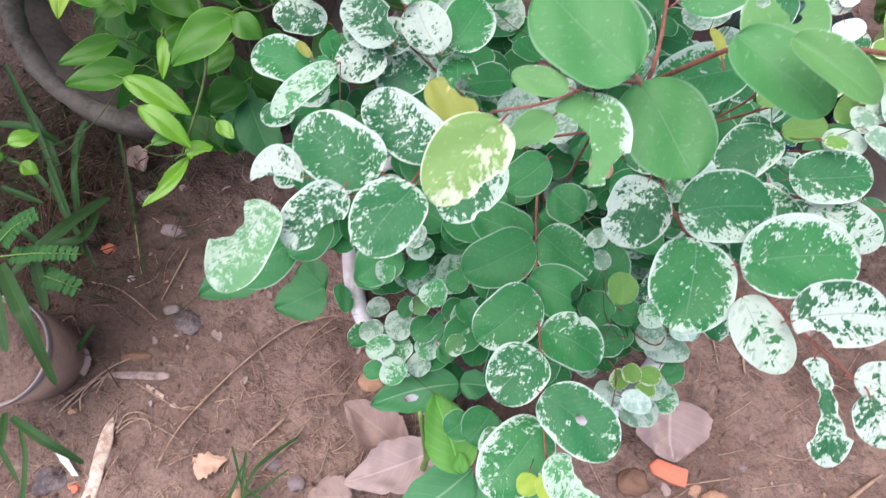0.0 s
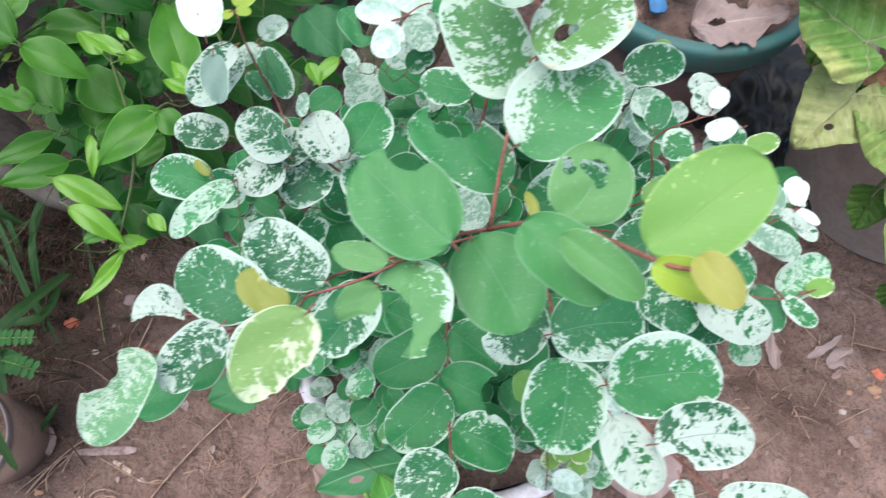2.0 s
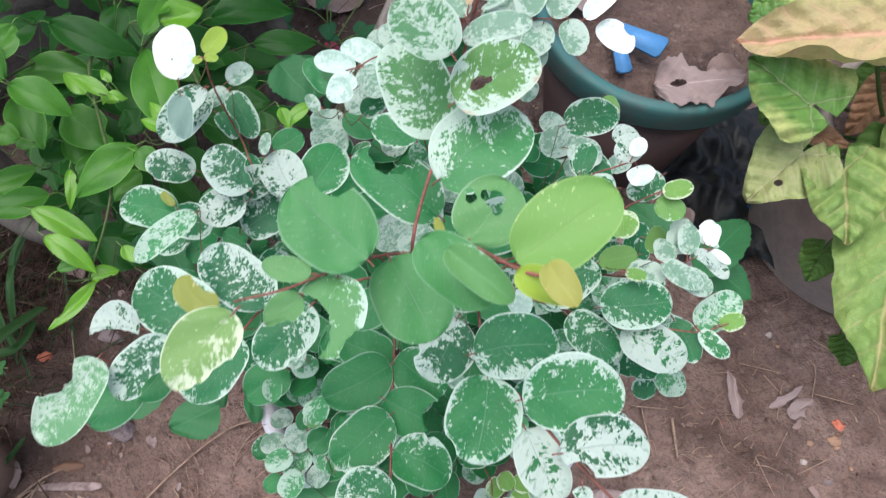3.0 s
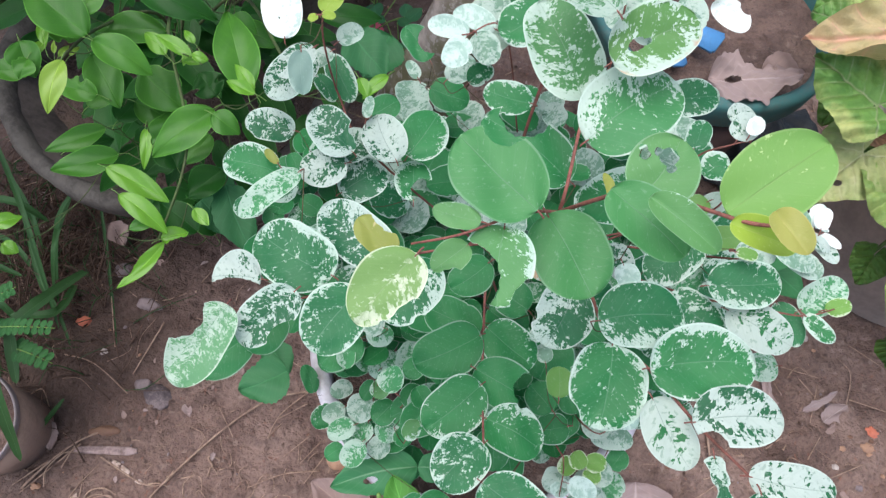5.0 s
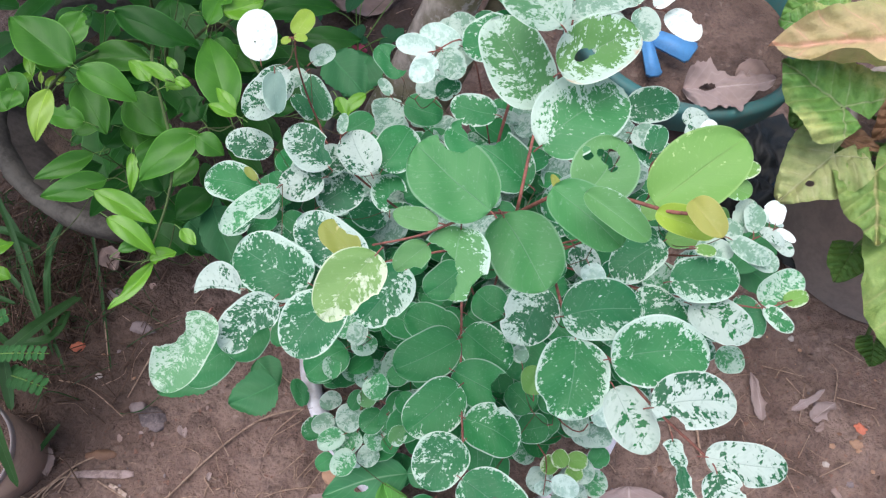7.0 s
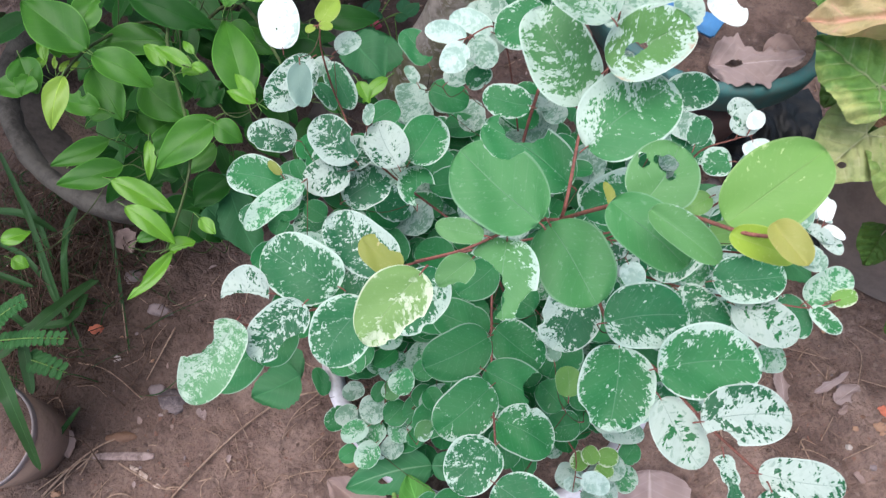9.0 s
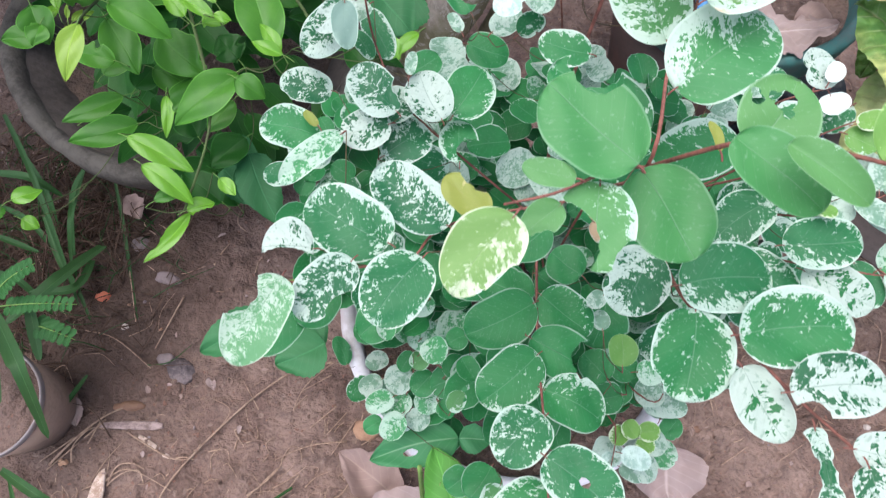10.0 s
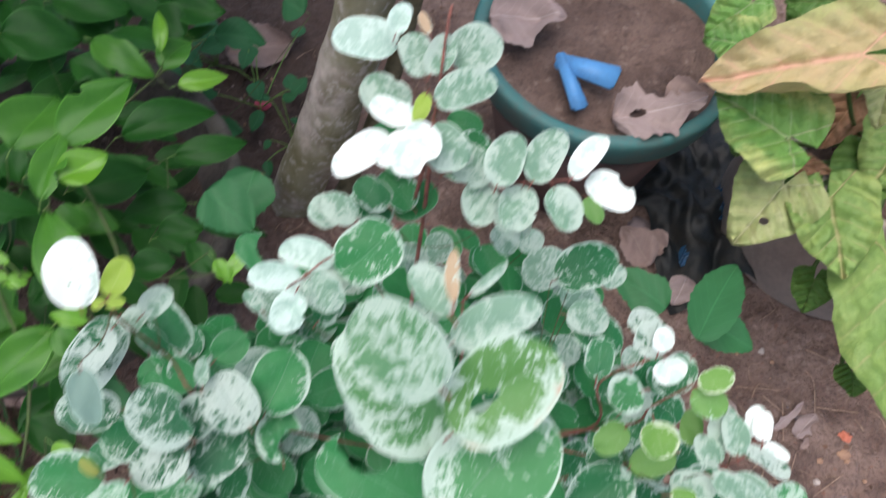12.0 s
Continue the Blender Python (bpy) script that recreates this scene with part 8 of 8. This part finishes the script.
def crumpled(owner, place, size, turn, seed, material, name, label):
    """A creased plastic sheet lying in folds."""
    bm = bmesh.new()
    n = 44
    rows = []
    for i in range(n + 1):
        row = []
        for k in range(n + 1):
            x, y = (i / n - 0.5) * 2, (k / n - 0.5) * 2
            q = Vector((x * 1.6 + seed, y * 1.6, seed))
            r = 1 + 0.25 * noise.noise(Vector((math.atan2(y, x) * 1.5, seed, 0)))
            z = size[2] * (0.9 * abs(noise.noise(q * 1.2)) + 0.55 * abs(noise.noise(q * 2.7)) + 0.10 * abs(noise.noise(q * 6))) * max(0.15, 1.1 - (x * x + y * y) * 0.55)
            row.append(bm.verts.new((x * size[0] * r, y * size[1] * r, z + 0.004)))
        rows.append(row)
    for a, b in zip(rows, rows[1:]):
        for k in range(n):
            bm.faces.new((a[k], b[k], b[k + 1], a[k + 1]))
    bmesh.ops.transform(bm, matrix=pose(place[0], place[1], 0.002, 0, 0, turn), verts=bm.verts)
    return part(name, bm, material, owner, label)


bag = thing("plastic_bag", (0.585, 0.735, 0), "crumpled dark plastic bag with blue sheen strips beside the teal pot", "plastic bag")
crumpled(bag, (0.605, 0.760), (0.100, 0.150, 0.045), 8, 3.1, BLACK_BAG, "sheet", "dark crumpled film")
# Blue strips that stand for the glints on the film.
crumpled(bag, (0.575, 0.690), (0.045, 0.014, 0.040), 65, 7.7, BAG_BLUE, "printed_edge", "blue strip standing for sheen on the film")
crumpled(bag, (0.625, 0.735), (0.008, 0.030, 0.060), -15, 9.2, BAG_BLUE, "printed_edge", "blue strip standing for sheen on the film")

# ---- in the teal pot ----
clip = thing("plastic_clip", (0.391, 0.788, 0.245), "broken forked piece of bright blue plastic on the pot soil", "plastic piece")
for a, b, w in (((0.357, 0.809, 0.252), (0.418, 0.768, 0.262), 0.023), ((0.360, 0.815, 0.256), (0.372, 0.740, 0.247), 0.015)):
    a, b = Vector(a), Vector(b)
    bm = bmesh.new()
    bmesh.ops.create_cube(bm, size=1.0)
    bmesh.ops.scale(bm, vec=((b - a).length, w, 0.010), verts=bm.verts)
    bmesh.ops.bevel(bm, geom=bm.edges[:], offset=0.0025, segments=2, affect="EDGES")
    for v in bm.verts:
        v.co.y *= 0.8 + 0.5 * (v.co.x / (b - a).length + 0.5)
    m, _ = leaf_frame(a, b, (0, -0.3, 1))
    bmesh.ops.translate(bm, vec=((b - a).length / 2, 0, 0.004), verts=bm.verts)
    bmesh.ops.transform(bm, matrix=m, verts=bm.verts)
    part("arm", bm, BLUE, clip)


def litter():
    """Fine straw, root ends and crumbs over the soil, past counting."""
    rng = random.Random(77)
    bm = bmesh.new()
    heaps = [(rng.uniform(-0.45, 0.75), rng.uniform(0.0, 0.75), rng.uniform(0, math.pi)) for k in range(22)] + [(rng.uniform(-0.36, 0.06), rng.uniform(0.02, 0.24), rng.uniform(0.3, 1.6)) for k in range(12)]
    for k in range(1350):
        x, y, a = rng.uniform(-0.62, 0.85), rng.uniform(-0.06, 1.15), rng.uniform(0, math.pi)
        if k % 2:
            hx, hy, ha = heaps[k % 34]
            x, y, a = hx + rng.gauss(0, 0.045), hy + rng.gauss(0, 0.045), ha + rng.gauss(0, 0.5)
        if x > 0.2 and y < 0.8 and rng.random() < 0.72:
            continue
        n = 0.008 + 0.055 * rng.random() ** 2
        b = a + rng.gauss(0, 0.9)
        p = [Vector((x, y, 0)), Vector((x + n * 0.5 * math.cos(a), y + n * 0.5 * math.sin(a), 0)), Vector((x + n * 0.5 * (math.cos(a) + math.cos(b)), y + n * 0.5 * (math.sin(a) + math.sin(b)), 0))]
        for q in p:
            q.z = ground_height(q.x, q.y) + rng.uniform(0.0002, 0.003)
        tube(bm, p, 0.0004 + 0.0010 * rng.random() ** 2, 0.0003, 4)
    return tagged(part("straw_litter", bm, STRAW, None), "fine dry straw and root ends strewn over soil", "litter", kind="stuff")


def shreds():
    """Torn bits of dead leaf trodden into the soil."""
    rng = random.Random(79)
    for style, count in (("d", 150), ("d2", 90)):
        bm = bmesh.new()
        for k in range(count):
            x, y = rng.uniform(-0.6, 0.85), rng.uniform(-0.06, 1.1)
            size, a = 0.004 + 0.014 * rng.random() ** 2, rng.uniform(0, 6.28)
            z = ground_height(x, y) + 0.002
            m, length = leaf_frame((x, y, z), (x + size * math.cos(a), y + size * math.sin(a), z + rng.uniform(-0.001, 0.003)), (rng.uniform(-0.4, 0.4), rng.uniform(-0.4, 0.4), 1))
            fill_leaf(bm, m, length, size * rng.uniform(0.4, 0.8), "ovate", rng, nu=7, nv=4, ruffle=0.1, jag=0.5)
        tagged(part("leaf_shreds", bm, LEAVES[style], None), "torn scraps of dead leaf trodden into soil", "litter", kind="stuff")


def seedlings():
    """Low weeds sprouting behind the bowl and along the near edge."""
    rng = random.Random(80)
    weeds = thing("ground_weeds", (0.0, 0.95, 0), "low dark green weeds sprouting from shaded soil", "weed")
    for cx, cy, spread, count, size in ((-0.03, 0.97, 0.045, 7, 0.034), (0.02, 0.90, 0.03, 6, 0.022), (-0.10, 1.06, 0.06, 8, 0.04), (-0.30, 1.05, 0.16, 14, 0.05), (0.05, 0.86, 0.03, 5, 0.016)):
        for k in range(count):
            x, y, a = cx + rng.gauss(0, spread), cy + rng.gauss(0, spread), rng.uniform(0, 6.28)
            z = rng.uniform(0.02, 0.07)
            leaf_part(weeds, (x, y, z), (x + size * math.cos(a), y + size * math.sin(a), z + rng.uniform(-0.01, 0.006)), size * 0.7, (rng.uniform(-0.4, 0.4), rng.uniform(-0.5, 0.1), 1), "n", "ovate")
            twig(weeds, [(cx, cy, 0), (x * 0.6 + cx * 0.4, y * 0.6 + cy * 0.4, z * 0.8), (x, y, z)], 0.0012, 0.0007, STALK, "stalk")


seedlings()
shreds()


def crumbs():
    """Grit and crumbs of soil: little faceted lumps joined into one mesh a tone."""
    lump = bmesh.new()
    bmesh.ops.create_icosphere(lump, subdivisions=1, radius=1.0)
    shape = [v.co.copy() for v in lump.verts]
    sides = [[v.index for v in f.verts] for f in lump.faces]
    lump.free()
    rng = random.Random(78)
    for material, count, big, label in ((SOIL, 4200, 0.0040, "small crumbs of brown soil"), (STONE_GREY, 350, 0.0028, "scattered grey grit"), (STONE_TAN, 220, 0.0030, "scattered tan grit and clay crumbs")):
        verts, faces = [], []
        for k in range(count):
            x, y = rng.uniform(-0.65, 0.9), rng.uniform(-0.08, 1.2)
            r = 0.0009 + big * rng.random() ** 3
            m = pose(x, y, ground_height(x, y) + r * 0.25, rng.uniform(0, 360), rng.uniform(0, 360), rng.uniform(0, 360))
            n = len(verts)
            verts += [m @ (Vector((c.x, c.y * 0.8, c.z * 0.6)) * r * rng.uniform(0.75, 1.2)) for c in shape]
            faces += [[n + i for i in f] for f in sides]
        me = bpy.data.meshes.new("soil_crumbs")
        me.from_pydata(verts, [], faces)
        me.materials.append(material)
        tagged(new("soil_crumbs", me), label, "soil", kind="stuff")


def undergrowth():
    """Dead and living grass thatch round the cement bowl and the small pot."""
    rng = random.Random(91)
    for name, share, mat in (("dead_thatch", 900, DEAD), ("grass_thatch", 200, LEAVES["gr"])):
        bm = bmesh.new()
        for k in range(share):
            x, y = rng.gauss(-0.43, 0.09), rng.gauss(0.49, 0.10)
            if x > -0.24 or y < 0.22 or math.hypot(x + 0.362, y - 0.258) < 0.075:
                continue
            a, n, h = rng.uniform(0, 2 * math.pi), rng.uniform(0.03, 0.09), rng.uniform(0.004, 0.05)
            z = ground_height(x, y)
            tube(bm, [(x, y, z), (x + n * 0.5 * math.cos(a), y + n * 0.5 * math.sin(a), z + h), (x + n * math.cos(a + 0.4), y + n * math.sin(a + 0.4), z + h * rng.uniform(0.2, 0.9))], rng.uniform(0.0006, 0.0013), 0.0003, 4)
        tagged(part(name, bm, mat, None), "tangled thatch of thin grass and dead stalks", "grass", kind="stuff")


undergrowth()
litter()
crumbs()
